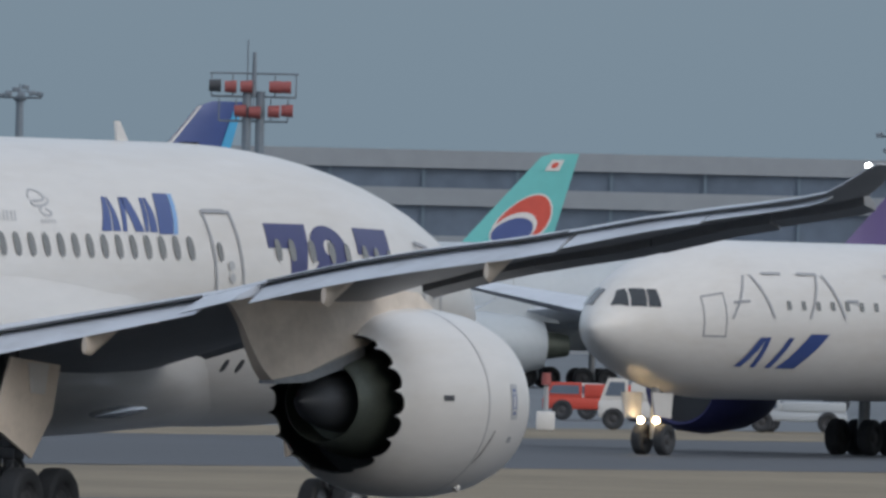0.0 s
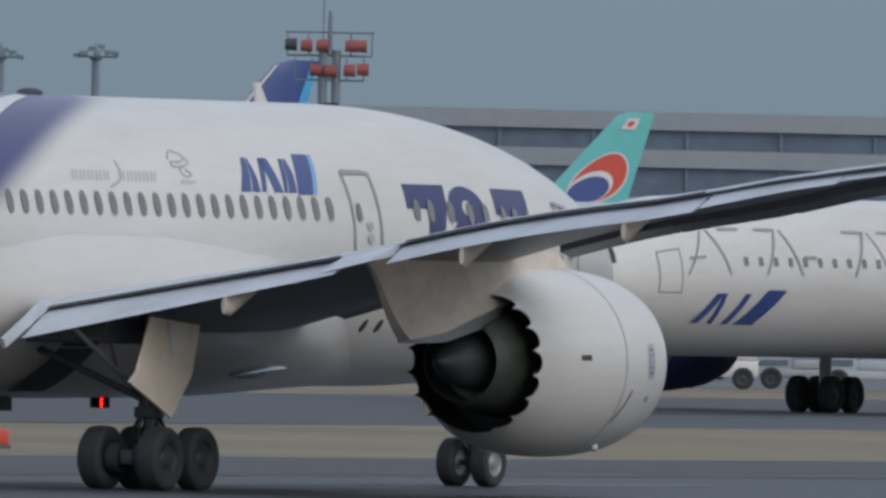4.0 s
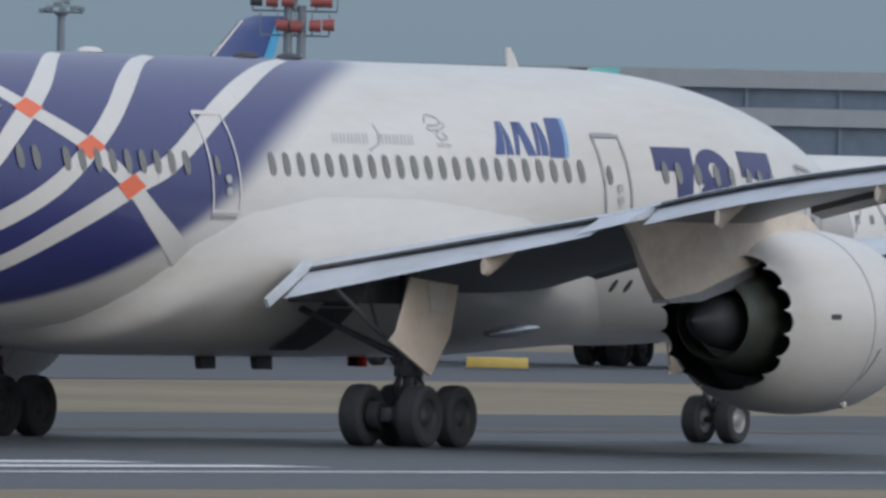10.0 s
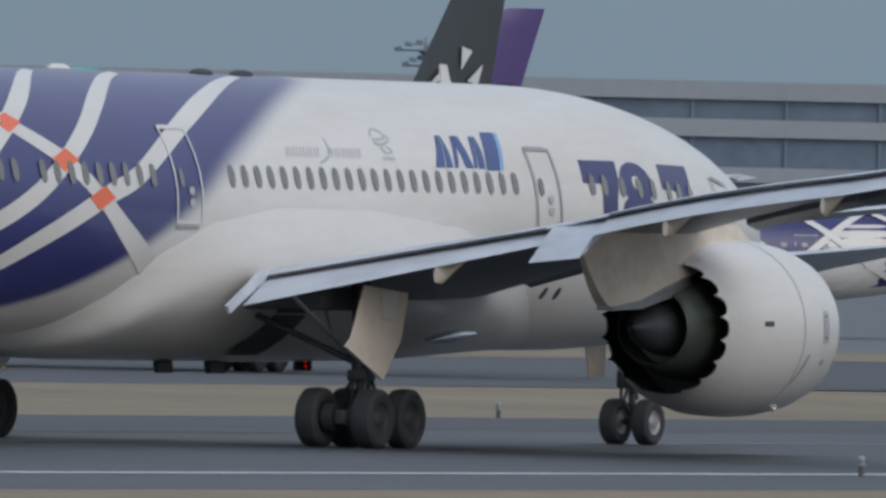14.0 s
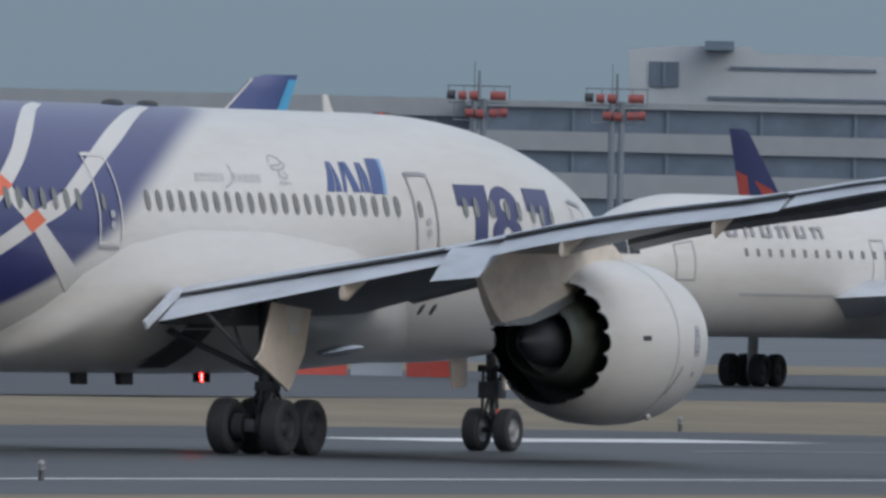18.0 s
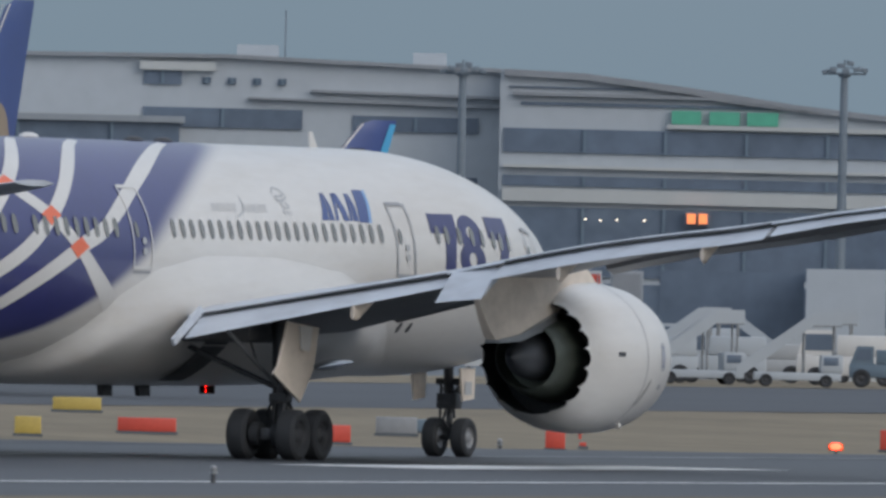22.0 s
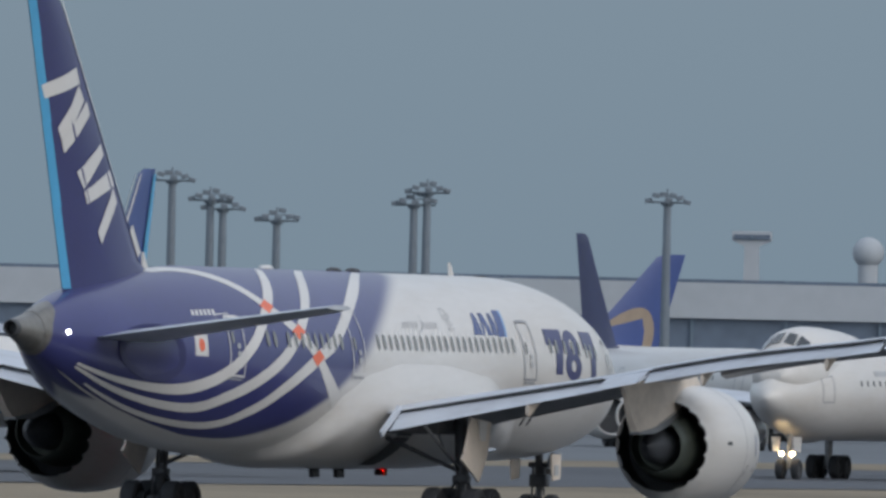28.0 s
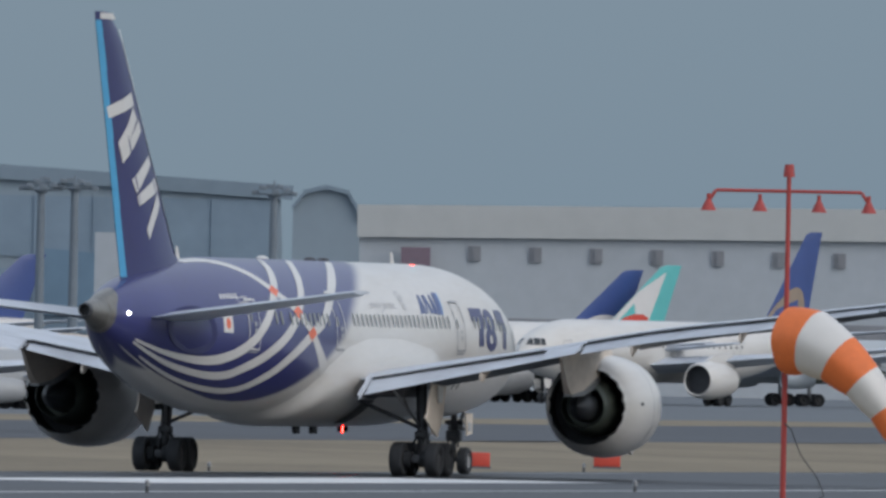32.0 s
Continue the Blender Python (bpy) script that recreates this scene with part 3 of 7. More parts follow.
    for x, zl, zh, w in ((4.4, zc + 0.80, zc + 1.12, 0.44), (3.2, zc + 0.62, zc + 0.86, 0.44), (2.0, zc + 0.38, zc + 0.56, 0.34), (0.85, zc + 0.34, zc + 0.42, 0.18)):
        rings.append([(x, s * yc - w, zl), (x, s * yc - w, zh), (x, s * yc + w, zh), (x, s * yc + w, zl)])
    loft(b, rings, True, True, True)
    part("heat_shield", b, STEEL, eng, "bare metal heat shield")
    # the engine points slightly inward
    c = Vector((6.8, s * yc, zc))
    eng.matrix_basis = Matrix.Translation(c) @ Matrix.Rotation(-s * radians(2.6), 4, "Z") @ Matrix.Translation(-c)
    return eng


def main_gear(parent, s):
    leg = new("main_gear")
    leg.parent = parent
    leg["label"] = "four-wheel main landing gear"
    y = s * 4.9
    for dx in (-0.73, 0.73):
        for dy in (-0.66, 0.66):
            wheel(leg, dx, y + dy, 0.635, 0.635, 0.50)
        bm = bmesh.new()
        tube(bm, (dx, y - 0.8, 0.635), (dx, y + 0.8, 0.635), 0.09)
        part("axle", bm, DARKSTEEL, leg)
    bm = bmesh.new()
    box(bm, -0.95, 0.95, y - 0.14, y + 0.14, 0.5, 0.8, 0.05)
    part("truck_beam", bm, DARKSTEEL, leg)
    bm = bmesh.new()
    tube(bm, (0, y, 0.7), (0, y, 1.55), 0.125)
    tube(bm, (0, y, 1.5), (0.1, y + s * -0.1, 3.7), 0.19, 0.21)
    tube(bm, (0.16, y + s * 0.12, 0.8), (0.12, y + s * 0.16, 2.6), 0.04, seg=8)
    tube(bm, (-0.2, y - s * 0.1, 0.9), (-0.14, y - s * 0.14, 2.4), 0.03, seg=8)
    box(bm, -0.22, 0.22, y - 0.24, y + 0.24, 1.42, 1.66, 0.04)
    part("strut", bm, DARKSTEEL, leg)
    bm = bmesh.new()
    tube(bm, (0.13, y, 1.5), (0.5, y, 1.1), 0.055)
    tube(bm, (0.5, y, 1.1), (0.13, y, 0.78), 0.055)
    tube(bm, (-0.1, y + s * 0.2, 1.6), (-0.35, y + s * 0.15, 0.8), 0.035)
    part("torque_link", bm, DARKSTEEL, leg)
    bm = bmesh.new()
    tube(bm, (0, y, 1.75), (-0.3, s * 2.2, 2.9), 0.07)
    part("side_brace", bm, DARKSTEEL, leg)
    bm = bmesh.new()
    tube(bm, (0, y, 1.75), (-2.2, s * 4.3, 3.25), 0.055)
    tube(bm, (-0.9, s * 4.66, 2.35), (-0.5, s * 4.2, 3.1), 0.035, seg=8)
    part("drag_brace", bm, STEEL, leg, "slanting steel drag brace")
    for dx in (-0.73, 0.73):
        for dy in (-0.30, 0.30):
            bm = bmesh.new()
            tube(bm, (dx, y + dy - 0.12, 0.635), (dx, y + dy + 0.12, 0.635), 0.30, seg=18)
            part("brake", bm, TYRE, leg)
    for k in range(5):
        a = k * 1.25
        bm = bmesh.new()
        tube(bm, (0.25 * math.cos(a), y + 0.25 * math.sin(a), 0.75), (0.33 * math.cos(a + 0.5), y + 0.33 * math.sin(a + 0.5), 1.2), 0.04, seg=6)
        tube(bm, (0.33 * math.cos(a + 0.5), y + 0.33 * math.sin(a + 0.5), 1.2), (0.16 * math.cos(a), y + 0.16 * math.sin(a), 1.6), 0.04, seg=6)
        part("hose", bm, TYRE, leg)
    bm = bmesh.new()
    slab(bm, [(-1.15, 3.45), (0.85, 3.3), (0.55, 2.3), (-0.25, 1.45), (-2.0, 2.15), (-1.7, 2.35)], "y", y + s * 0.62, 0.06)
    part("gear_door", bm, CREAM, leg, "cream open landing gear door")
    bm = bmesh.new()
    slab(bm, [(-0.55, 3.35), (0.25, 3.32), (0.1, 2.72), (-0.4, 2.74)], "y", y + s * 0.70, 0.05)
    part("gear_door_link", bm, WHITE, leg)


def nose_gear(parent):
    leg = new("nose_gear")
    leg.parent = parent
    leg["label"] = "twin-wheel nose landing gear"
    for s in (-1, 1):
        wheel(leg, 22.78, s * 0.40, 0.51, 0.51, 0.40, rim=RIM)
    bm = bmesh.new()
    tube(bm, (22.78, -0.45, 0.51), (22.78, 0.45, 0.51), 0.07)
    tube(bm, (22.78, 0, 0.45), (22.78, 0, 1.2), 0.085)
    tube(bm, (22.78, 0, 1.15), (22.6, 0, 2.5), 0.13)
    tube(bm, (22.9, 0, 1.5), (24.0, 0, 2.3), 0.07)
    tube(bm, (22.6, 0, 1.3), (22.35, 0, 0.95), 0.045)
    tube(bm, (22.35, 0, 0.95), (22.7, 0, 0.7), 0.045)
    part("strut", bm, DARKSTEEL, leg)
    bm = bmesh.new()
    box(bm, 22.5, 22.95, -0.28, 0.28, 1.25, 1.65, 0.05)
    tube(bm, (22.7, -0.34, 1.95), (22.7, 0.34, 1.95), 0.09, seg=10)
    tube(bm, (22.62, -0.2, 1.0), (22.55, -0.16, 1.9), 0.035, seg=6)
    tube(bm, (22.62, 0.2, 1.0), (22.55, 0.16, 1.9), 0.035, seg=6)
    part("steering_unit", bm, DARKSTEEL, leg)
    for s in (-1, 1):
        bm = bmesh.new()
        slab(bm, [(21.75, 2.30), (22.75, 2.30), (22.7, 1.52), (21.95, 1.45)], "y", s * 0.68, 0.05)
        part("gear_door", bm, CREAM, leg, "cream nose gear door")
        bm = bmesh.new()
        box(bm, 22.0, 22.45, s * 0.73 - 0.01, s * 0.73 + 0.01, 1.62, 1.95)
        part("door_stencil", bm, GREYTEXT, leg)
        bm = bmesh.new()
        tube(bm, (22.95, s * 0.2, 1.75), (23.12, s * 0.2, 1.75), 0.1, 0.13)
        part("taxi_light", bm, STEEL, leg)


# white blocks of the company mark on the fin: (station, height) corners
FIN_BLOCKS = (
    ((-26.15, 13.1), (-25.85, 12.7), (-23.15, 13.2), (-23.45, 13.68)), ((-24.85, 11.85), (-24.5, 11.45), (-22.75, 12.7), (-23.25, 13.15)),
    ((-24.55, 11.5), (-24.3, 11.1), (-22.2, 12.3), (-22.5, 12.7)), ((-23.35, 10.55), (-22.8, 10.05), (-20.9, 11.1), (-21.15, 11.45)),
    ((-22.75, 9.98), (-22.5, 9.6), (-19.8, 10.2), (-20.2, 10.68)), ((-21.6, 8.78), (-21.25, 8.42), (-19.65, 9.7), (-20.0, 10.12)))


def fairing_edge(x):
    """Upper edge of the wing-to-body fairing, in degrees above the waterline, by station."""
    for (xa, da), (xb, db) in zip(FAIRING_TOP, FAIRING_TOP[1:]):
        if xb <= x <= xa:
            f = (xa - x) / (xa - xb)
            f = f * f * (3 - 2 * f) * 0.4 + f * 0.6
            return da + (db - da) * f
    return -89.0


FAIRING_TOP = ((17.0, -80), (14.5, -48), (11.5, -16), (8.5, -1), (4.0, 3), (0.0, 3), (-2.9, -3.5), (-5.0, -16), (-5.9, -28), (-6.9, -42), (-8.2, -62), (-10.2, -89))


def build_jet():
    flaperons = []
    jet = thing("airliner", "white and navy airliner with interlaced white stripes rolling down the runway", "airplane")
    # fuselage shell
    xs = [28.35, 28.2, 27.9, 27.4, 26.8, 26.0, 25, 24, 23, 22, 21, 20, 19, 18, 17, 16, 15, 13, 10, 6, 2, -2, -5, -7, -8, -9, -10, -11, -12, -13, -14, -15, -16, -17, -18, -19, -20, -21, -22, -22.5, -23, -23.5, -24, -24.5, -25, -25.4, -25.8, -26.2, -26.6]
    bm = bmesh.new()
    rings = []
    for x in xs:
        zm, hh, hw = fus(x)
        rings.append([(x, hw * math.sin(k * math.tau / 96), zm + hh * math.cos(k * math.tau / 96)) for k in range(96)])
    loft(bm, rings, True, True, True)
    part("fuselage", bm, WHITE, jet, "white fuselage")
    zt, ht, wt = fus(-26.6)
    for name, mtl, label, prof in (("tail_collar", CONEMETAL, "", ((-26.6, zt, ht, wt), (-26.8, zt + 0.02, 0.55, 0.48), (-27.0, zt + 0.04, 0.49, 0.445))),
                                   ("tailcone", CONEMETAL, "bare metal tail cone", ((-27.0, zt + 0.04, 0.49, 0.445), (-27.5, zt + 0.07, 0.39, 0.37), (-28.1, zt + 0.11, 0.275, 0.27))),
                                   ("exhaust", DARKSTEEL, "dark round exhaust at the tail end", ((-28.1, zt + 0.11, 0.275, 0.27), (-28.3, zt + 0.12, 0.24, 0.24), (-28.32, zt + 0.12, 0.20, 0.20), (-27.9, zt + 0.12, 0.18, 0.18)))):
        bm = bmesh.new()
        loft(bm, [[(x, w * math.sin(k * math.tau / 40), z + h * math.cos(k * math.tau / 40)) for k in range(40)] for x, z, h, w in prof], True, False, name == "exhaust")
        part(name, bm, mtl, jet, label)
    # wing-to-body fairing: a smooth bulge low on the body that swells out around the wing root
    for s in (-1, 1):
        bm = bmesh.new()
        rows = []
        for i in range(61):
            x = 17.0 - 27.2 * i / 60
            top = fairing_edge(x)
            g = min(1.0, (17.0 - x) / 9.0) * min(1.0, (x + 10.2) / 5.0)
            g = g * g * (3 - 2 * g)
            row = []
            for k in range(29):
                d = -90 + (top + 90) * k / 28
                e = min(1.0, (top - d) / 26)
                e = e * e * (3 - 2 * e)
                side = max(0.0, 1 - abs(d + 40) / 45)
                row.append(bm.verts.new(skin(x, d, -0.02 + (0.30 + 0.13 * side) * g * e + 0.035 * min(1.0, (top - d) / 2.5) * min(1.0, max(0.0, (8.0 - x) / 4)), s)))
            rows.append(row)
        for r, q in zip(rows, rows[1:]):
            for k in range(28):
                bm.faces.new((r[k], r[k + 1], q[k + 1], q[k]))
        part("body_fairing", bm, WHITE, jet, "white wing-to-body fairing")
        # open wheel well behind the leg; the dark sheet also paints under-wing shade
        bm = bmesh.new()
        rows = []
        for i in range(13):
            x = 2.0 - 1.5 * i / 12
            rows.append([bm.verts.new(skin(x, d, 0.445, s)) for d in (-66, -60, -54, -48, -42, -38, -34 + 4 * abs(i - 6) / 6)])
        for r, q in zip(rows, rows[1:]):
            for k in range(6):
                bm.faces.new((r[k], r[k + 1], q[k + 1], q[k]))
        part("wheel_well_shade", bm, WELL, jet, "wheel well darkened with painted under-wing shade")
    for s in (-1, 1):
        bm = bmesh.new()
        rings = []
        for i in range(9):
            u = i / 8
            x, w, h = 7.5 + 1.7 * u, 0.10 + 0.12 * u, 0.03 + 0.10 * math.sin(math.pi * min(1, u * 0.8 + 0.1))
            z = 2.30 + 0.14 * u
            rings.append([(x, s * (2.66 + 0.10 * u + w * math.cos(q * math.tau / 10)), z + h * math.sin(q * math.tau / 10)) for q in range(10)])
        loft(bm, rings, True, True, True)
        part("air_outlet", bm, LIP, jet, "bright metal air outlet on the belly")
    # blue rear paint on each side, its edge sweeping down and aft
    low_edge = [(6.3, 90), (5.6, 75), (1.95, 47), (-1.0, 23), (-3.3, 2), (-4.9, -11), (-6.7, -24.5), (-9.1, -41), (-12.3, -57), (-16.5, -64), (-21.0, -60), (-26.55, -20)]
    for s in (-1, 1):
        e1 = lerp_list(low_edge, 66)
        # rows of constant angle from the edge aft to the tail cone
        bm = bmesh.new()
        fade = bm.verts.layers.float.new("fade")
        rows = []
        for j in range(54):
            d = 90 - j * 180 / 53
            edge_x = None
            for (xa, da), (xb, db) in zip(e1, e1[1:]):
                if da >= d >= db:
                    edge_x = xa + (xb - xa) * (da - d) / max(da - db, 1e-6)
                    break
            if edge_x is None:
                edge_x = -21.6 - (-62 - d) / 28 * 2.2
            end_x = -26.6
            fw = 0.9 + 0.8 * min(1.0, max(0.0, (d + 20) / 45))
            rows.append([bm.verts.new(skin(edge_x + (-fw * i / 8 if i < 9 else -fw + (end_x - edge_x + fw) * (i - 8) / 36), d, 0.002 + 0.0075 * min(1.0, i / 3), s)) for i in range(45)])
            for i, v in enumerate(rows[-1]):
                f = min(1.0, i / 8)
                v[fade] = f * f * (3 - 2 * f)
        for r, q in zip(rows, rows[1:]):
            for i in range(44):
                bm.faces.new((r[i], r[i + 1], q[i + 1], q[i]))
        part("blue_paint", bm, NAVYFADE, jet, "navy blue rear fuselage paint")
        patch("bare_metal", [(-25.1, 90), (-25.6, 55), (-26.1, 25), (-26.25, -10), (-26.35, -50), (-26.4, -90)], [(-26.61, 90), (-26.61, 55), (-26.61, 25), (-26.61, -10), (-26.61, -50), (-26.61, -90)], CONEMETAL, jet, 24, 4, 0.014, s, "bare metal skin before the tail cone")
        # dark patch: the seal plate plus shade painted round the tailplane root
        bm = bmesh.new()
        disc_on_skin(bm, -20.6, -2, 2.1, 0.85, 0.05, s, 28, 2.2)
        part("tailplane_seal_shade", bm, SEALBLUE, jet, "dark blue seal and painted shade round the tailplane root")
        sw = 0.42
        band("stripe", [(-17.0, 85), (-15.2, 78), (-13.0, 57), (-11.33, 36), (-9.5, 19.4), (-8.1, 4), (-7.2, -7), (-6.35, -16), (-5.6, -24)], sw, STRIPE, jet, side=s, label="white painted stripe", off=0.018, n=60, taper=lambda u: 1 + max(0, 0.4 - u) * 1.6 if u < 0.6 else 1 + (u - 0.6) * 0.9)
        band("stripe", [(2.3, 79), (0.85, 70), (-1.4, 54), (-3.6, 37.5), (-5.25, 23.5), (-6.6, 12.2), (-8.1, 3.8), (-10.7, -14.7), (-12.7, -32), (-15.3, -50), (-20.0, -58), (-23.6, -56)], sw, STRIPE, jet, side=s, label="white painted stripe", n=60, off=0.020, taper=lambda u: min(1, 0.5 + u * 2.4) if u < 0.75 else 1 - (u - 0.75) * 3.2)
        band("stripe", [(-3.3, 79), (-4.7, 69), (-6.5, 51.5), (-8.05, 34.6), (-9.5, 19.3), (-11.0, 3.9), (-12.85, -11), (-14.9, -25), (-17.2, -39), (-21.5, -45), (-24.6, -42)], sw, STRIPE, jet, side=s, label="white painted stripe", n=60, off=0.022, taper=lambda u: min(1, 0.5 + u * 2.4) if u < 0.75 else 1 - (u - 0.75) * 3.2)
        band("stripe", [(-7.2, 79), (-8.3, 69), (-10.05, 50), (-11.33, 36), (-12.45, 23.5), (-13.6, 9), (-15.5, -10), (-18.2, -26), (-21.4, -33), (-24.6, -36)], sw, STRIPE, jet, side=s, label="white painted stripe", n=60, off=0.024, taper=lambda u: min(1, 0.5 + u * 2.4) if u < 0.75 else 1 - (u - 0.75) * 3.2)
        for x, d in ((-11.25, 36.0), (-9.42, 19.5), (-8.03, 4.0)):
            bm = bmesh.new()
            bm.faces.new([bm.verts.new(skin(x - 0.1 + a, d + b, 0.032, s)) for a, b in ((0.58, 0.3), (0.15, 5.2), (-0.58, 0.2), (-0.14, -5.2))])
            part("red_square", bm, VERM, jet, "vermilion square where stripes cross")
        # windows
        for k in range(23):
            bm = bmesh.new()
            disc_on_skin(bm, -2.12 + 0.606 * k, 14.7, 0.135, 0.25, 0.024, s)
            part("cabin_window", bm, GLASS, jet)
        for k in range(11):
            bm = bmesh.new()
            disc_on_skin(bm, -5.75 - 0.606 * k if k < 9 else -5.75 - 0.606 * (k + 0.9), 14.2, 0.135, 0.25, 0.036, s)
            part("cabin_window", bm, GLASS, jet)
        for x in (14.95, 15.55, 16.45, 17.35, 18.1, 19.0, 19.6, 20.3):
            bm = bmesh.new()
            disc_on_skin(bm, x, 15.0, 0.135, 0.235, 0.026, s)
            part("cabin_window", bm, GLASS, jet)
        # doors
        for xa, xb, dt, db, mtl in ((12.15, 13.3, 30.5, -6, LINE), (-4.75, -3.6, 36, -5, STRIPE), (-15.35, -14.25, 27, -11, STRIPE), (22.1, 23.2, 28, -8, LINE)):
            ring_line("door", [(xa, dt), (xb, dt), (xb, db), (xa, db)], 0.07, mtl, jet, 0.036, s, "outlined cabin door")
            bm = bmesh.new()
            disc_on_skin(bm, xa + 0.28, 13.5, 0.10, 0.20, 0.034, s)
            part("door_window", bm, GLASS, jet)
            band("door_sill", [(xa - 0.05, db - 2.2), (xb - 0.15, db - 2.2)], 0.06, LINE, jet, 4, 0.04, s)
            band("door_hinge", [(xa + 0.02, dt + 0.4), (xb - 0.2, dt + 0.4)], 0.09, mtl, jet, 4, 0.04, s)
            for zz in (8, 3):
                bm = bmesh.new()
                disc_on_skin(bm, (xa + xb) / 2 + 0.1, zz, 0.13, 0.09, 0.034, s, 8)
                part("door_stencil", bm, GREYTEXT, jet)
        # company mark: slanted navy blocks and a blue flag-shaped block
        patch("mark_block", [(7.62, 21), (7.95, 29), (8.22, 36.5)], [(8.05, 21), (8.25, 29), (8.36, 36.5)], ROYAL, jet, 6, 2, 0.012, s, "navy company mark block")
        patch("mark_block", [(8.12, 21), (8.3, 29), (8.40, 36.5)], [(8.44, 21), (8.5, 29), (8.46, 36.5)], ROYAL, jet, 6, 2, 0.012, s)
        patch("mark_block", [(8.52, 21), (8.72, 29), (8.92, 36.5)], [(8.70, 21), (8.92, 29), (9.12, 36.5)], ROYAL, jet, 6, 2, 0.012, s)
        patch("mark_block", [(9.05, 21), (9.0, 29), (8.96, 36.5)], [(9.42, 21), (9.36, 29), (9.30, 36.5)], ROYAL, jet, 6, 2, 0.012, s)
        patch("mark_block", [(9.46, 21), (9.62, 29), (9.80, 36.5)], [(9.60, 21), (9.8, 29), (9.94, 36.5)], ROYAL, jet, 6, 2, 0.012, s)
        patch("mark_block", [(9.66, 21), (9.84, 29), (9.98, 36.5)], [(9.98, 21), (10.1, 29), (10.08, 36.5)], ROYAL, jet, 6, 2, 0.012, s)
        patch("flag_block", [(10.02, 20.3), (10.25, 30), (10.5, 39)], [(10.62, 20.3), (10.9, 30), (11.1, 39)], ROYAL, jet, 6, 2, 0.012, s, "blue flag block")
        patch("flag_block", [(10.64, 20.3), (10.92, 30), (11.12, 39)], [(10.82, 20.3), (11.1, 30), (11.3, 39)], BLUELIGHT, jet, 6, 2, 0.012, s)
        # small grey wordmark as bars, and a thin emblem
        for k in range(11):
            x = 0.72 + 0.325 * k
            if k == 5:
                band("wordmark_arc", [(2.2, 21.5), (2.62, 24), (2.85, 28), (2.78, 33.5)], 0.06, GREYTEXT, jet, 8, 0.012, s)
                continue
            for dx in (0.0, 0.15):
                patch("wordmark_bar", [(x + dx, 24.2), (x + dx + 0.12, 28.8)], [(x + dx + 0.045, 24.2), (x + dx + 0.165, 28.8)], GREYTEXT, jet, 1, 1, 0.012, s, curve=False)
        band("emblem", [(5.1, 35), (5.35, 39), (5.75, 37), (5.65, 34), (5.25, 33.5)], 0.05, GREYTEXT, jet, 14, 0.012, s)
        band("emblem", [(5.2, 34), (5.15, 31.5), (5.6, 31.5), (5.9, 34), (5.75, 36)], 0.05, GREYTEXT, jet, 14, 0.012, s)
        band("emblem", [(5.55, 31.5), (5.35, 29), (5.55, 26.8), (5.8, 28.2), (5.6, 30)], 0.05, GREYTEXT, jet, 14, 0.012, s)
        for k in range(5):
            patch("emblem_bar", [(5.22 + 0.13 * k, 23.6), (5.25 + 0.13 * k, 25.3)], [(5.27 + 0.13 * k, 23.6), (5.30 + 0.13 * k, 25.3)], GREYTEXT, jet, 1, 1, 0.012, s, curve=False)
        # three large navy shapes on the forward fuselage
        for x0 in (14.62, 18.72):
            patch("large_mark", [(x0, 26.3 if x0 < 16 else 27.8), (x0 + 1.80, 26.6 if x0 < 16 else 30.4)], [(x0 - 0.08, 15.8), (x0 + 1.66, 15.8)], NAVY, jet, 5, 3, 0.012, s, "large navy block mark", curve=False)
            patch("large_mark", [(x0 + 0.86, 15.9), (x0 + 0.78, 8), (x0 + 0.72, -2.5)], [(x0 + 1.66, 15.9), (x0 + 1.5, 8), (x0 + 1.42, -2.5)], NAVY, jet, 6, 2, 0.0125, s)
        ang = [k * math.tau / 28 for k in range(29)]
        for d8, rx, ry, hx, hy in ((17.2, 0.84, 9.6, 0.25, 3.4), (3.4, 0.92, 9.0, 0.28, 3.6)):
            patch("large_mark", [(17.28 + rx * math.cos(a), d8 + ry * math.sin(a)) for a in ang], [(17.28 + hx * math.cos(a), d8 + hy * math.sin(a)) for a in ang], NAVY, jet, 28, 2, 0.012, s, curve=False)
        # registration as bars, flag
        for k in range(6):
            patch("registration_bar", [(-17.5 + 0.3 * k, 28.5), (-17.46 + 0.3 * k, 33)], [(-17.32 + 0.3 * k, 28.5), (-17.28 + 0.3 * k, 33)], STRIPE, jet, 1, 1, 0.012, s, curve=False)
        patch("flag", [(-17.8, -0.5), (-17.8, 4.5), (-17.8, 9.5), (-17.8, 14.5)], [(-16.9, -0.5), (-16.9, 4.5), (-16.9, 9.5), (-16.9, 14.5)], STRIPE, jet, 3, 3, 0.016, s, "white flag with a red disc", curve=False)
        bm = bmesh.new()
        disc_on_skin(bm, -17.35, 7.0, 0.2, 0.2, 0.026, s, 20, 2)
        part("flag_disc", bm, VERM, jet)
        ring_line("cargo_hatch", [(-15.9, 29), (-14.9, 30), (-14.9, 25), (-15.9, 25)], 0.04, STRIPE, jet, 0.016, s)
        # small lower vents
        for x in (13.5, 14.15, 9.6):
            bm = bmesh.new()
            disc_on_skin(bm, x, -34 if x > 10 else -30, 0.11, 0.16, 0.012, s)
            part("outflow_vent", bm, SEAL, jet)
    # wings
    for s in (-1, 1):
        wing = new("wing")
        wing.parent = jet
        wing["label"] = "upswept grey wing with raked tip"
        bm = bmesh.new()
        ys = [0.8, 2.4, 3.2, 4.5, 6, 8, 10, 12, 14, 16, 18, 20, 22, 24, 25.5, 26.6, 27.6, 28.4, 29.1, 29.6, 29.95, 30.05]
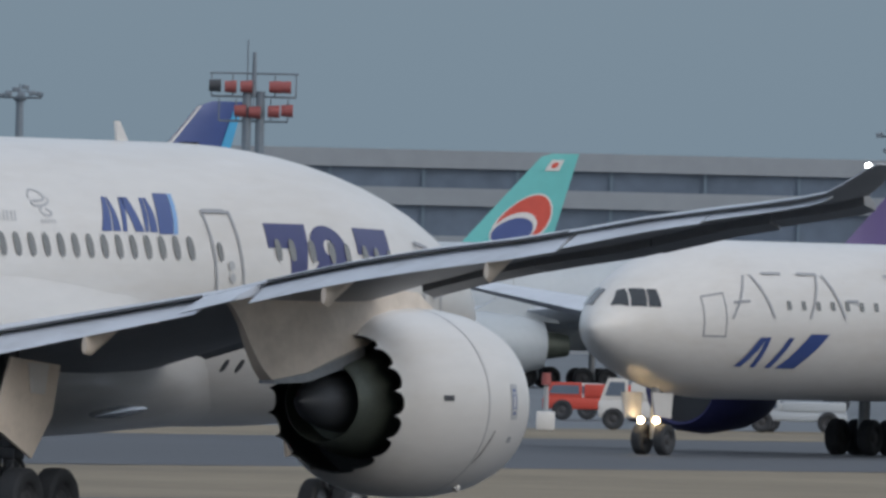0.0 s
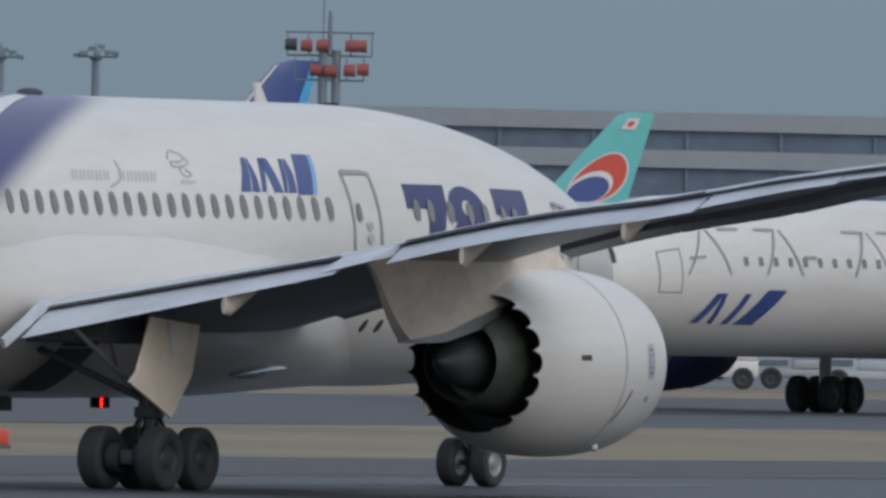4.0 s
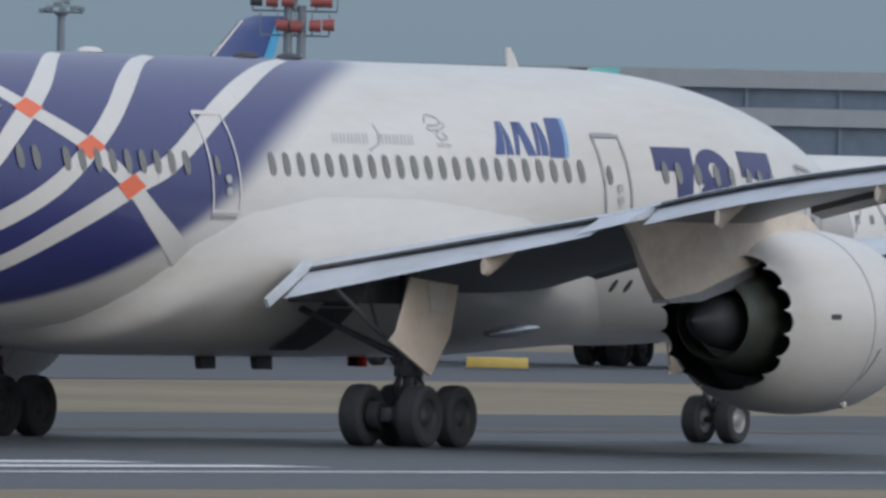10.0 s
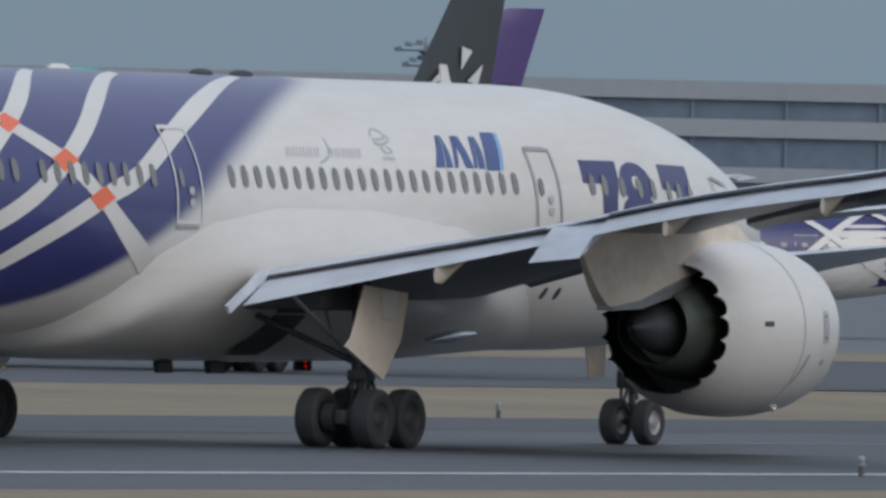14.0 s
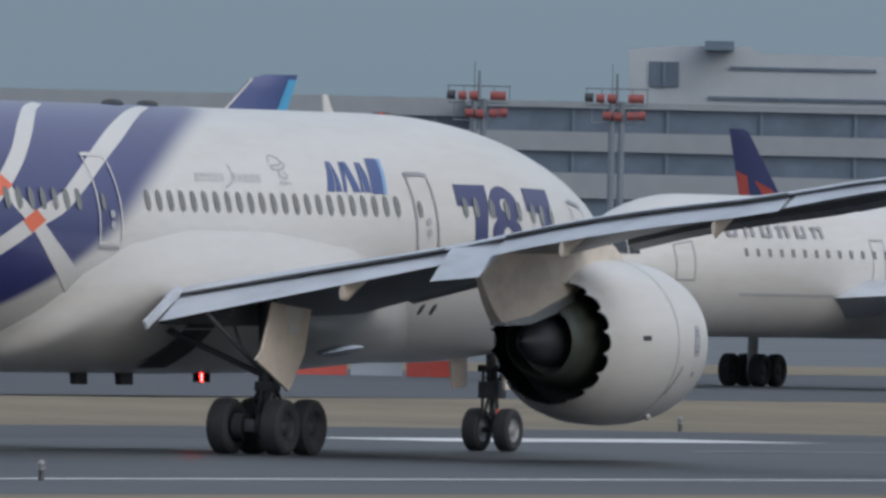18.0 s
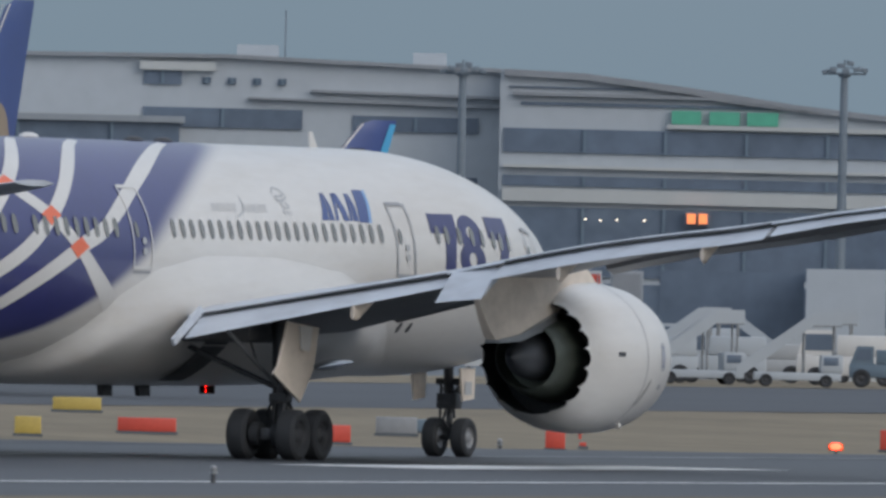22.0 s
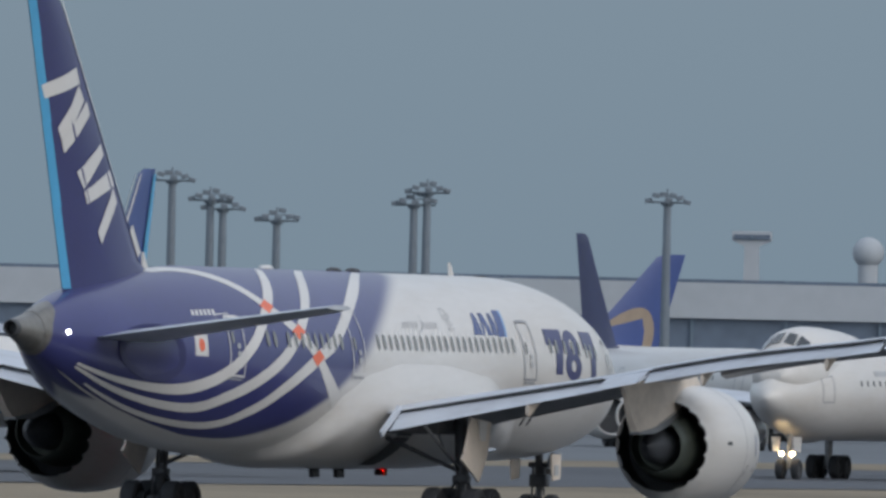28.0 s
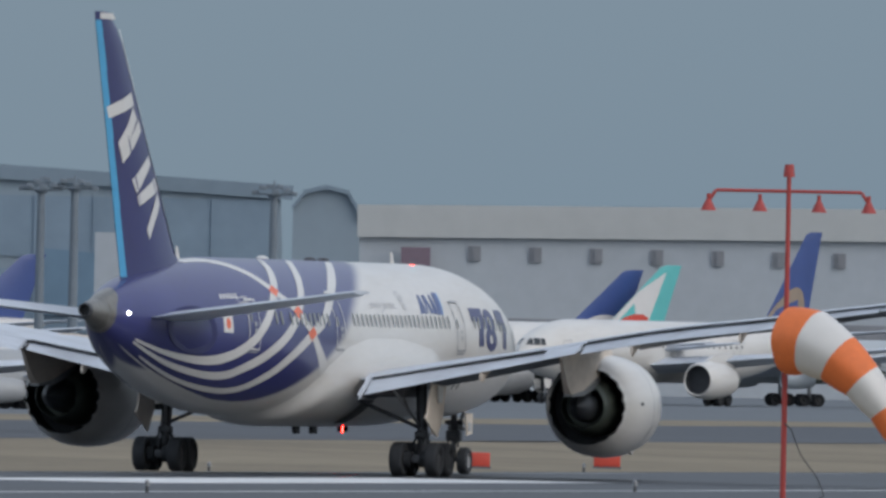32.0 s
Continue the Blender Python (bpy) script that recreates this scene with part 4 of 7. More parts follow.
        loft(bm, wing_rings(s, ys), True, True, True)
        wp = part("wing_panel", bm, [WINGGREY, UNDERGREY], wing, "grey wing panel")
        # faces turned down get the shade-darkened grey
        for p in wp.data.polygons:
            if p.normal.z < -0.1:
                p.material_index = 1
        flap(wing, s, 3.35, 9.85, 1.42, 0.74, 22)
        roll = flap(wing, s, 9.95, 11.4, 1.62, 1.5, 10.5, "flaperon")
        hinge = Vector((wing_te(10.7) + 0.25, s * 10.7, wing_z(10.7) - 0.10))
        roll.data.transform(Matrix.Translation(-hinge))
        roll.location = hinge
        flaperons.append((roll, hinge))
        flap(wing, s, 11.5, 20.1, 0.98, 0.88, 20)
        flap(wing, s, 20.3, 23.9, 0.88, 0.60, 17, "aileron")
        flap(wing, s, 23.95, 27.7, 0.50, 0.36, 15, "fixed_trailing_edge")
        # drooped slats along the leading edge
        for ya, yb, hang in ((3.7, 8.5, 0.16), (11.9, 15.8, 0.27), (15.85, 19.8, 0.28), (19.85, 23.8, 0.30), (23.85, 27.3, 0.25)):
            bm = bmesh.new()
            rings = []
            for i in range(7):
                y = ya + (yb - ya) * i / 6
                x, z = wing_le(y), wing_z(y)
                rings.append([(x - 0.10, s * y, z + 0.05), (x + 0.16, s * y, z + 0.02), (x + 0.40, s * y, z - 0.6 * hang), (x + 0.44, s * y, z - hang - 0.04), (x + 0.30, s * y, z - hang), (x - 0.05, s * y, z - hang * 0.72)])
            loft(bm, rings, True, True, True)
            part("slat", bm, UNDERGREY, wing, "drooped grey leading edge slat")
        # dark strips that paint the gap shade along the flaps
        for ya, yb in ((3.4, 9.8), (11.6, 20.1)):
            bm = bmesh.new()
            prev = None
            for i in range(13):
                y = ya + (yb - ya) * i / 12
                q = [bm.verts.new((wing_te(y) - 0.04, s * y, wing_z(y) - 0.03)), bm.verts.new((wing_te(y) - 0.01, s * y, wing_z(y) + 0.018))]
                if prev:
                    bm.faces.new((prev[0], prev[1], q[1], q[0]))
                prev = q
            part("flap_gap_shade", bm, SEAL, wing)
        for y, chord, droop in ((7.6, 0.99, 22), (13.65, 0.96, 20), (18.2, 0.90, 20)):
            fairing(wing, s, y, chord, droop)
        bm = bmesh.new()
        slab(bm, [(-1.25, 3.62), (-1.5, 3.78), (-3.2, 2.95), (-3.1, 2.78)], "y", s * 3.3, 0.08)
        part("flap_end_plate", bm, WINGGREY, wing)
        bm = bmesh.new()
        bmesh.ops.create_uvsphere(bm, u_segments=10, v_segments=6, radius=0.065, matrix=Matrix.Translation((wing_te(29.3) + 0.25, s * 29.3, wing_z(29.3) + 0.10)))
        part("tip_light", bm, LAMPN, wing, "lit white wing tip light")
        engine(jet, s, 9.93, 2.70)
        main_gear(jet, s)
        # dark box that fills in the under-wing shade round the well
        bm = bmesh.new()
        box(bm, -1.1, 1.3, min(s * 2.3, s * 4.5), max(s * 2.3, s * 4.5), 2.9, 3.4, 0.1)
        part("gear_well_shade", bm, WELL, jet, "wheel well darkened with painted under-wing shade")
        # tailplane
        bm = bmesh.new()
        rings = []
        for u in (0, 0.25, 0.5, 0.75, 0.95, 1.0):
            y = 0.6 + 9.3 * u
            le, te = -17.6 - 7.9 * u - (0.4 if u == 1 else 0), -23.6 - 4.7 * u
            z = 5.55 + 0.118 * (y - 0.6)
            c = le - te
            rings.append([(te, s * y, z), (te + 0.35 * c, s * y, z + 0.032 * c), (te + 0.75 * c, s * y, z + 0.03 * c), (le, s * y, z), (te + 0.75 * c, s * y, z - 0.03 * c), (te + 0.35 * c, s * y, z - 0.028 * c)])
        loft(bm, rings, True, True, True)
        part("tailplane", bm, WINGGREY, jet, "grey horizontal tailplane")
        bm = bmesh.new()
        bmesh.ops.create_uvsphere(bm, u_segments=10, v_segments=6, radius=0.07, matrix=Matrix.Translation(skin(-25.4, 8, 0.03, s)))
        part("tail_light", bm, LAMPN, jet, "lit white tail light")
    # fin
    def fin_edge(z):
        u = (z - 7.3) / (16.5 - 7.3)
        le = -16.2 - 9.0 * u
        te = -23.85 - 3.95 * u
        return le, te
    bm = bmesh.new()
    rings = []
    for z in (6.4, 7.3, 8, 10, 12, 14, 15.3, 16.0, 16.38, 16.5):
        le, te = fin_edge(z)
        if z == 7.3:
            le += 1.0
        if z == 6.4:
            le += 2.2
        if z > 15.7:
            le -= (z - 15.7) * 1.1
        c = le - te
        t = 0.05 * c
        rings.append([(te, 0, z), (te + 0.4 * c, t, z), (te + 0.8 * c, t * 0.85, z), (te + 0.95 * c, t * 0.4, z), (le, 0, z), (te + 0.95 * c, -t * 0.4, z), (te + 0.8 * c, -t * 0.85, z), (te + 0.4 * c, -t, z)])
    loft(bm, rings, True, True, True)
    part("fin", bm, NAVY, jet, "navy blue tail fin")

    def fin_patch(name, quad, material, s, off=0.012, label=""):
        bm = bmesh.new()
        g = []
        for i in range(5):
            row = []
            for j in range(5):
                u, v = i / 4, j / 4
                a = [quad[0][k] + (quad[1][k] - quad[0][k]) * u for k in (0, 1)]
                b = [quad[3][k] + (quad[2][k] - quad[3][k]) * u for k in (0, 1)]
                x, z = a[0] + (b[0] - a[0]) * v, a[1] + (b[1] - a[1]) * v
                le, te = fin_edge(z)
                c = le - te
                f = min(max((x - te) / c, 0), 1)
                t = 0.05 * c * (f / 0.4 if f < 0.4 else 1 - 0.15 * (f - 0.4) / 0.4 if f < 0.8 else 0.85 - 3 * (f - 0.8) if f < 0.95 else 0.4 * (1 - f) / 0.05)
                row.append(bm.verts.new((x, s * (t + off), z)))
            g.append(row)
        for r, q in zip(g, g[1:]):
            for j in range(4):
                bm.faces.new((r[j], r[j + 1], q[j + 1], q[j]))
        part(name, bm, material, jet, label)
    for s in (-1, 1):
        for za, zb in ((7.05, 9.5), (9.5, 12), (12, 14.4), (14.4, 16.2)):
            ta, tb = fin_edge(za)[1], fin_edge(zb)[1]
            fin_patch("rudder_stripe", [(ta + 0.0, za), (ta + 0.6, za), (tb + 0.55, zb), (tb + 0.0, zb)], CYAN, s, 0.012, "light blue rudder edge")
        fin_patch("fin_cap", [(-27.3, 16.24), (-25.5, 16.24), (-25.8, 16.46), (-27.3, 16.46)], STRIPE, s)
        fin_patch("leading_edge", [(-17.0, 7.75), (-16.7, 7.75), (-24.75, 15.9), (-24.95, 15.9)], STRIPE, s, 0.03)
        # company mark running down the fin as slanted blocks
        for quad in FIN_BLOCKS:
            fin_patch("fin_mark", quad, STRIPE, s, 0.02)
    nose_gear(jet)
    # antennas, beacons
    for x, z, l in ((3.0, 1.76, 0.8), (0.6, 1.76, 0.75)):
        bm = bmesh.new()
        slab(bm, [(x, z + 0.1), (x - l * 0.9, z + 0.1), (x - l * 0.75, z - 0.28), (x + l * 0.05, z - 0.28)], "y", 0, 0.14)
        part("belly_antenna", bm, SEAL, jet, "dark belly antenna")
    for x, hgt in ((13.3, 0.40), (-17.0, 0.3), (-16.2, 0.5)):
        bm = bmesh.new()
        zt = fus(x)[0] + fus(x)[1]
        slab(bm, [(x + 0.28, zt - 0.05), (x - 0.22, zt - 0.05), (x - 0.30, zt + hgt), (x - 0.12, zt + hgt)], "y", 0, 0.05)
        part("blade_antenna", bm, STRIPE, jet, "white blade antenna")
    for x, mtl in ((-4.8, STRIPE), (1.75, SEAL), (3.6, SEAL)):
        bm = bmesh.new()
        rings = []
        for k in range(9):
            u = k / 8 * 2 - 1
            w = 0.22 * math.sqrt(max(0.001, 1 - u * u))
            rings.append([(x + 0.40 * u, w * math.cos(q * math.tau / 10), 7.88 + 0.5 * w * math.sin(q * math.tau / 10)) for q in range(10)])
        loft(bm, rings, True, True, True)
        part("antenna_dome", bm, mtl, jet)
    turning = []
    for x, z, up, slot in ((16.2, 7.66, 1, 6.0), (6.8, 1.78, -1, 7.0)):
        bm = bmesh.new()
        tube(bm, (x, 0, z - 0.12 * up), (x, 0, z + 0.0 * up), 0.2, 0.19, 16)
        base = part("beacon", bm, DARKSTEEL, jet, "red anti-collision beacon")
        # added hood, no part of a strobe beacon: it shutters the lamp
        bm = bmesh.new()
        tube(bm, (0, 0, -0.11), (0, 0, -0.10), 0.205, 0.205, 16)
        tube(bm, (0, 0, 0.10), (0, 0, 0.11), 0.205, 0.205, 16)
        for k in range(3):
            b0, b1 = radians(120 * k + slot), radians(120 * k + 120 - slot)
            ring = [(0.07, b0)] + [(0.20, b0 + (b1 - b0) * q / 8) for q in range(9)] + [(0.07, b1)]
            for (ra, a0), (rb, a1) in zip(ring, ring[1:]):
                bm.faces.new([bm.verts.new((r * math.cos(w), r * math.sin(w), zz)) for r, w, zz in ((ra, a0, -0.105), (rb, a1, -0.105), (rb, a1, 0.105), (ra, a0, 0.105))])
        hood = part("flash_shutter", bm, HOODBLACK, base, "added slotted shutter that makes the beacon flash")
        hood.location = (x, 0, z + 0.11 * up)
        bm = bmesh.new()
        tube(bm, (0.0, 0, -0.098), (0.0, 0, 0.098), 0.065, 0.065, 16)
        lamp = part("beacon_lamp", bm, BEACON, base, "glowing red beacon lamp")
        lamp.location = (x, 0, z + 0.11 * up)
        turning.append(hood)
    return jet, turning, flaperons


JET, BEACON_HOODS, FLAPERONS = build_jet()


def beacon_aim(t):
    """The hoods' bearing, in the airliner's own space, when they open toward the watcher."""
    return -151.6 - float(np.interp(t, (0, 9, 13, 16.5, 20, 25, 28, 32), (0.27, 0.0, 1.05, 2.57, 4.5, 7.86, 10.06, 13.16)))


# ---- the distance: everything here stands on the apron beyond the taxiway ----
def far_pose(az, dist, turn=0.0):
    """Ground pose at a bearing (degrees to the right of +y) and distance, its x axis to the right as seen from the camera."""
    a = radians(az)
    return pose(dist * math.sin(a), dist * math.cos(a), 0, 0, 0, -az + turn)


def lift(el, dist):
    """Height of what stands at an elevation angle at a distance."""
    return EYE[2] + dist * math.tan(radians(el))


def building(name, label, az0, az1, dist, floors, depth=40, wall=None, roof_pts=None, category="building", mull=6.0, turn=0.0):
    """A long building: floors is a list of (elevation low, elevation high, 'wall' or 'glass')."""
    mid = (az0 + az1) / 2
    w = dist * math.tan(radians(az1 - az0)) / 2
    b = thing(name, label, category, far_pose(mid, dist, turn))
    wall = wall or HAZEGREY
    for lo, hi, kindf in floors:
        z0, z1 = max(0, lift(lo, dist)), lift(hi, dist)
        bm = bmesh.new()
        if kindf == "wall":
            box(bm, -w, w, 0, depth, z0, z1)
            part("wall", bm, wall, b, smooth=False)
        else:
            box(bm, -w + 0.5, w - 0.5, 0.7, depth - 0.7, z0, z1)
            part("window_band", bm, BAND, b, "dark glazed window band", smooth=False)
            x = -w + 1.5
            while x < w - 1:
                bm = bmesh.new()
                box(bm, x - 0.14, x + 0.14, 0.35, 0.75, z0, z1)
                part("mullion", bm, BLUEROOF, b, smooth=False)
                x += mull
    return b


def light_mast(az, el, dist, heads=1, label="tall dark steel floodlight mast on the apron"):
    m = thing("floodlight_mast", label, "light mast", far_pose(az, dist), "apron floodlight masts")
    h = lift(el, dist)
    bm = bmesh.new()
    tube(bm, (0, 0, 0), (0, 0, h - 0.6), 0.46, 0.30, 12)
    part("pole", bm, MASTG, m)
    lean = 0.18 * math.sin(az * 37.0)
    for tier in range(heads):
        top, w = h - 1.25 * tier, 1.0 if heads == 1 else 1.45 - 0.4 * tier
        bm = bmesh.new()
        tube(bm, (0, 0, top - 0.85), (0, 0, top - 0.55), 0.42, 0.62, 10)
        tube(bm, (-1.75 * w, 0, top - 0.55), (1.75 * w, 0, top - 0.55), 0.10, seg=6)
        tube(bm, (-1.2 * w, 0, top - 0.05), (1.2 * w, 0, top - 0.05), 0.06, seg=6)
        tube(bm, (0, -1.3, top - 0.55), (0, 1.3, top - 0.55), 0.09, seg=6)
        tube(bm, (0, 0, top - 0.7), (0, 0, top + 0.55), 0.07, seg=6)
        part("platform", bm, MASTG, m)
        for k, (x, y, z) in enumerate(((-1.55, 0, -0.42), (-0.95, -0.4, -0.12 + lean), (1.0, -0.4, -0.18), (1.6, 0, -0.36 - lean), (0.1, -1.0, -0.32), (-0.35, 0.8, 0.12), (0.45, 0.8, 0.2 - lean))):
            x *= w
            bm = bmesh.new()
            box(bm, x - 0.30, x + 0.30, y - 0.2, y + 0.2, top + z - 0.2, top + z + 0.18, 0.05)
            bmesh.ops.rotate(bm, cent=(x, y, top + z), matrix=Matrix.Rotation(radians((-14, 10, -12, 16, 5, 0, 10)[k]), 3, "Y"), verts=bm.verts)
            part("floodlight", bm, MASTG, m)
    return m


def basket_tower(az, el, dist, drums=1.0, label="steel tower with tiers of red obstacle drums"):
    """A slim tower with two tiers of railings and red drum lamps."""
    m = thing("approach_light_tower", label, "tower", far_pose(az, dist), "towers with red drums")
    h = lift(el, dist)
    k = drums
    bm = bmesh.new()
    for x in (-0.3, 0.3):
        tube(bm, (x * k, 0, 0), (x * k, 0, h - 1.0 * k), 0.24 * k, 0.2 * k, 8)
    part("column", bm, MASTG, m)
    for i, (zz, w) in enumerate(((-0.2, 2.0), (-1.25, 1.9), (-2.35, 1.55))):
        bm = bmesh.new()
        tube(bm, (-w * k, 0, h + zz * k), (w * k, 0, h + zz * k), 0.05 * k, seg=6)
        tube(bm, (-w * k, 0.7 * k, h + zz * k), (w * k, 0.7 * k, h + zz * k), 0.05 * k, seg=6)
        if i:
            for x in (-w, -w / 2, 0, w / 2, w):
                tube(bm, (x * k, 0, h + zz * k), (x * k, 0, h + (zz + 1.0) * k), 0.035 * k, seg=5)
        part("railing", bm, MASTG, m)
    bm = bmesh.new()
    tube(bm, (0, 0, h - 1.2 * k), (0, 0, h + 0.75 * k), 0.13 * k, 0.08 * k, 8)
    tube(bm, (-0.3 * k, 0, h - 1 * k), (-0.3 * k, 0, h + 1.3 * k), 0.035 * k, seg=6)
    part("lightning_rod", bm, MASTG, m)
    for x, z in ((-1.75, -0.78), (-1.05, -0.82), (-0.35, -0.8), (0.95, -0.8), (1.4, -0.8), (-0.6, -1.9), (0.05, -1.95), (0.9, -1.9), (1.5, -1.85)):
        bm = bmesh.new()
        tube(bm, ((x - 0.27) * k, -0.2 * k, h + z * k), ((x + 0.27) * k, -0.2 * k, h + z * k), 0.25 * k, 0.29 * k, 12)
        part("drum", bm, DRUM if x > -1.5 or z < -1 else SEAL, m, "red lamp drum")
    return m


def block(name, label, outline, dist, depth, material, category="building", bands=(), glass=None, bar=None, plates=()):
    """A building with a shaped gable: outline of (bearing, elevation) points; bands of dark glazing (az0, az1, el0, el1)."""
    mid = sum(p[0] for p in outline) / len(outline)
    b = thing(name, label, category, far_pose(mid, dist))

    def xz(az, el):
        return dist * math.tan(radians(az - mid)), max(0.0, lift(el, dist))
    bm = bmesh.new()
    slab(bm, [xz(*p) for p in outline], "y", depth / 2, depth)
    part("wall", bm, material, b, smooth=False)
    for nm, pts, mtl, lab in plates:
        bm = bmesh.new()
        slab(bm, [xz(*q) for q in pts], "y", -0.1, 1.4)
        part(nm, bm, mtl, b, lab, smooth=False)
    for a0, a1, e0, e1 in bands:
        (x0, z0), (x1, z1) = xz(a0, e0), xz(a1, e1)
        bm = bmesh.new()
        box(bm, x0, x1, -0.25, 0.6, z0, z1)
        part("window_band", bm, glass or BAND, b, "dark glazed window band", smooth=False)
        n = max(2, int((x1 - x0) / 7))
        for k in range(1, n):
            x = x0 + (x1 - x0) * k / n
            bm = bmesh.new()
            box(bm, x - 0.15, x + 0.15, -0.5, -0.2, z0, z1)
            part("mullion", bm, bar or BLUEROOF, b, smooth=False)
    return b


# terminal and piers
DT = 2300
building("terminal", "long grey airport terminal with dark window bands", -1.6, 3.47, DT + 4, [(-0.3, 0.05, "wall"), (0.05, 0.122, "glass"), (0.122, 0.158, "wall"), (0.158, 0.230, "glass"), (0.230, 0.272, "wall"), (0.272, 0.319, "glass"), (0.319, 0.362, "wall")], mull=9)
building("terminal", "grey airport terminal with three dark window bands", 3.42, 5.2, DT, [(-0.3, 0.06, "wall"), (0.06, 0.13, "glass"), (0.13, 0.19, "wall"), (0.19, 0.242, "glass"), (0.242, 0.288, "wall"), (0.288, 0.345, "glass"), (0.345, 0.36, "wall")], mull=9)
block("terminal_hall", "pale terminal hall with stepped roof and vents", [(3.81, -0.2), (3.81, 0.488), (3.92, 0.498), (4.1, 0.5), (4.12, 0.485), (4.42, 0.482), (4.45, 0.46), (4.72, 0.455), (4.74, -0.2)], DT + 60, 60, PALE, bands=((3.86, 3.93, 0.40, 0.46), (4.0, 4.7, 0.372, 0.380), (4.05, 4.4, 0.445, 0.452)))
block("roof_plant", "dark blue roof plant on the terminal", [(3.99, 0.49), (3.99, 0.512), (4.06, 0.512), (4.06, 0.49)], DT + 55, 12, BLUEROOF)
block("terminal_hall", "pale terminal block with rows of dark windows", [(4.78, -0.2), (4.78, 0.506), (5.3, 0.51), (5.55, 0.502), (5.97, 0.49), (5.97, -0.2)], DT + 20, 60, PALE,
      bands=((5.10, 5.19, 0.436, 0.468), (5.10, 5.48, 0.335, 0.382), (5.03, 5.09, 0.332, 0.354), (4.96, 5.5, 0.255, 0.285), (5.6, 5.9, 0.335, 0.372), (4.8, 5.9, 0.17, 0.23), (5.24, 5.26, 0.44, 0.455), (5.30, 5.32, 0.44, 0.455), (5.36, 5.38, 0.44, 0.455), (5.42, 5.44, 0.44, 0.455), (4.82, 5.9, 0.02, 0.12), (4.82, 5.9, -0.105, 0.005)), plates=(
          ("roof_edge", [(4.775, 0.497), (5.3, 0.501), (5.55, 0.493), (5.97, 0.481), (5.97, 0.491), (5.55, 0.503), (5.3, 0.511), (4.775, 0.507)], LEDGE, "dark roof edge"),
          ("awning", [(5.09, 0.470), (5.27, 0.470), (5.27, 0.490), (5.09, 0.490)], PALEBAND, "pale awning over the upper windows"),
          ("ledge", [(5.5, 0.425), (5.95, 0.418), (5.95, 0.424), (5.5, 0.431)], LEDGE, "dark ledge"), ("ledge", [(5.35, 0.405), (5.95, 0.396), (5.95, 0.401), (5.35, 0.410)], LEDGE, "dark ledge")))
block("roof_plant", "grey roof plant on the terminal hall", [(5.32, 0.50), (5.32, 0.535), (5.42, 0.535), (5.42, 0.50)], DT + 45, 12, PALE)
block("roof_plant", "grey roof plant on the terminal hall", [(5.74, 0.49), (5.74, 0.525), (5.82, 0.525), (5.82, 0.49)], DT + 45, 12, PALE)
block("radio_mast", "slim grey radio mast on the terminal roof", [(5.433, 0.49), (5.433, 0.62), (5.437, 0.62), (5.437, 0.49)], DT + 46, 0.3, MASTG, "mast")
block("terminal_pier", "pale terminal pier with dark glazing bands and curved roof", [(5.95, -0.2), (5.95, 0.49), (6.153, 0.483), (6.4, 0.455), (6.652, 0.42), (6.85, 0.40), (7.03, 0.392), (7.13, 0.385), (7.16, -0.2)], DT + 10, 60, PALE,
      bands=((5.96, 7.12, 0.295, 0.352), (5.96, 7.12, 0.215, 0.24), (5.96, 7.12, -0.105, -0.015), (5.96, 7.12, 0.0, 0.165), (6.0, 6.62, 0.408, 0.415), (5.97, 6.3, 0.448, 0.452)), plates=(
    ("roof_edge", [(5.96, 0.476), (6.153, 0.469), (6.4, 0.441), (6.652, 0.407), (6.85, 0.388), (7.03, 0.380), (7.15, 0.374), (7.15, 0.386), (7.03, 0.394), (6.85, 0.402), (6.652, 0.422), (6.4, 0.457), (6.153, 0.485), (5.96, 0.492)], LEDGE, "brown-grey sloping roof edge"),
    ("roof_step", [(5.98, 0.430), (6.45, 0.428), (6.72, 0.398), (6.72, 0.404), (6.45, 0.435), (5.98, 0.438)], LEDGE, "dark stepped roof line"),
    ("canopy", [(6.35, 0.358), (7.15, 0.356), (7.15, 0.366), (6.35, 0.368)], PALEBAND, "pale canopy edge"),
    ("ledge", [(5.96, 0.258), (7.13, 0.256), (7.13, 0.263), (5.96, 0.265)], PALEBAND, "pale ledge"),
    ("ledge", [(5.96, 0.178), (7.13, 0.176), (7.13, 0.207), (5.96, 0.209)], PALEBAND, "pale floor edge")))
for k in range(3):
    block("green_sign", "green sign board on the terminal roof edge", [(6.36 + 0.09 * k, 0.369), (6.36 + 0.09 * k, 0.401), (6.43 + 0.092 * k, 0.401), (6.43 + 0.092 * k, 0.369)], DT + 9.2, 1.0, GREEN, "sign")
building("terminal_pier", "low pale terminal pier with a dark roof band", 7.14, 7.76, DT, [(-0.3, 0.05, "wall"), (0.05, 0.13, "glass"), (0.13, 0.20, "wall"), (0.20, 0.25, "glass")], wall=PALE, mull=9)
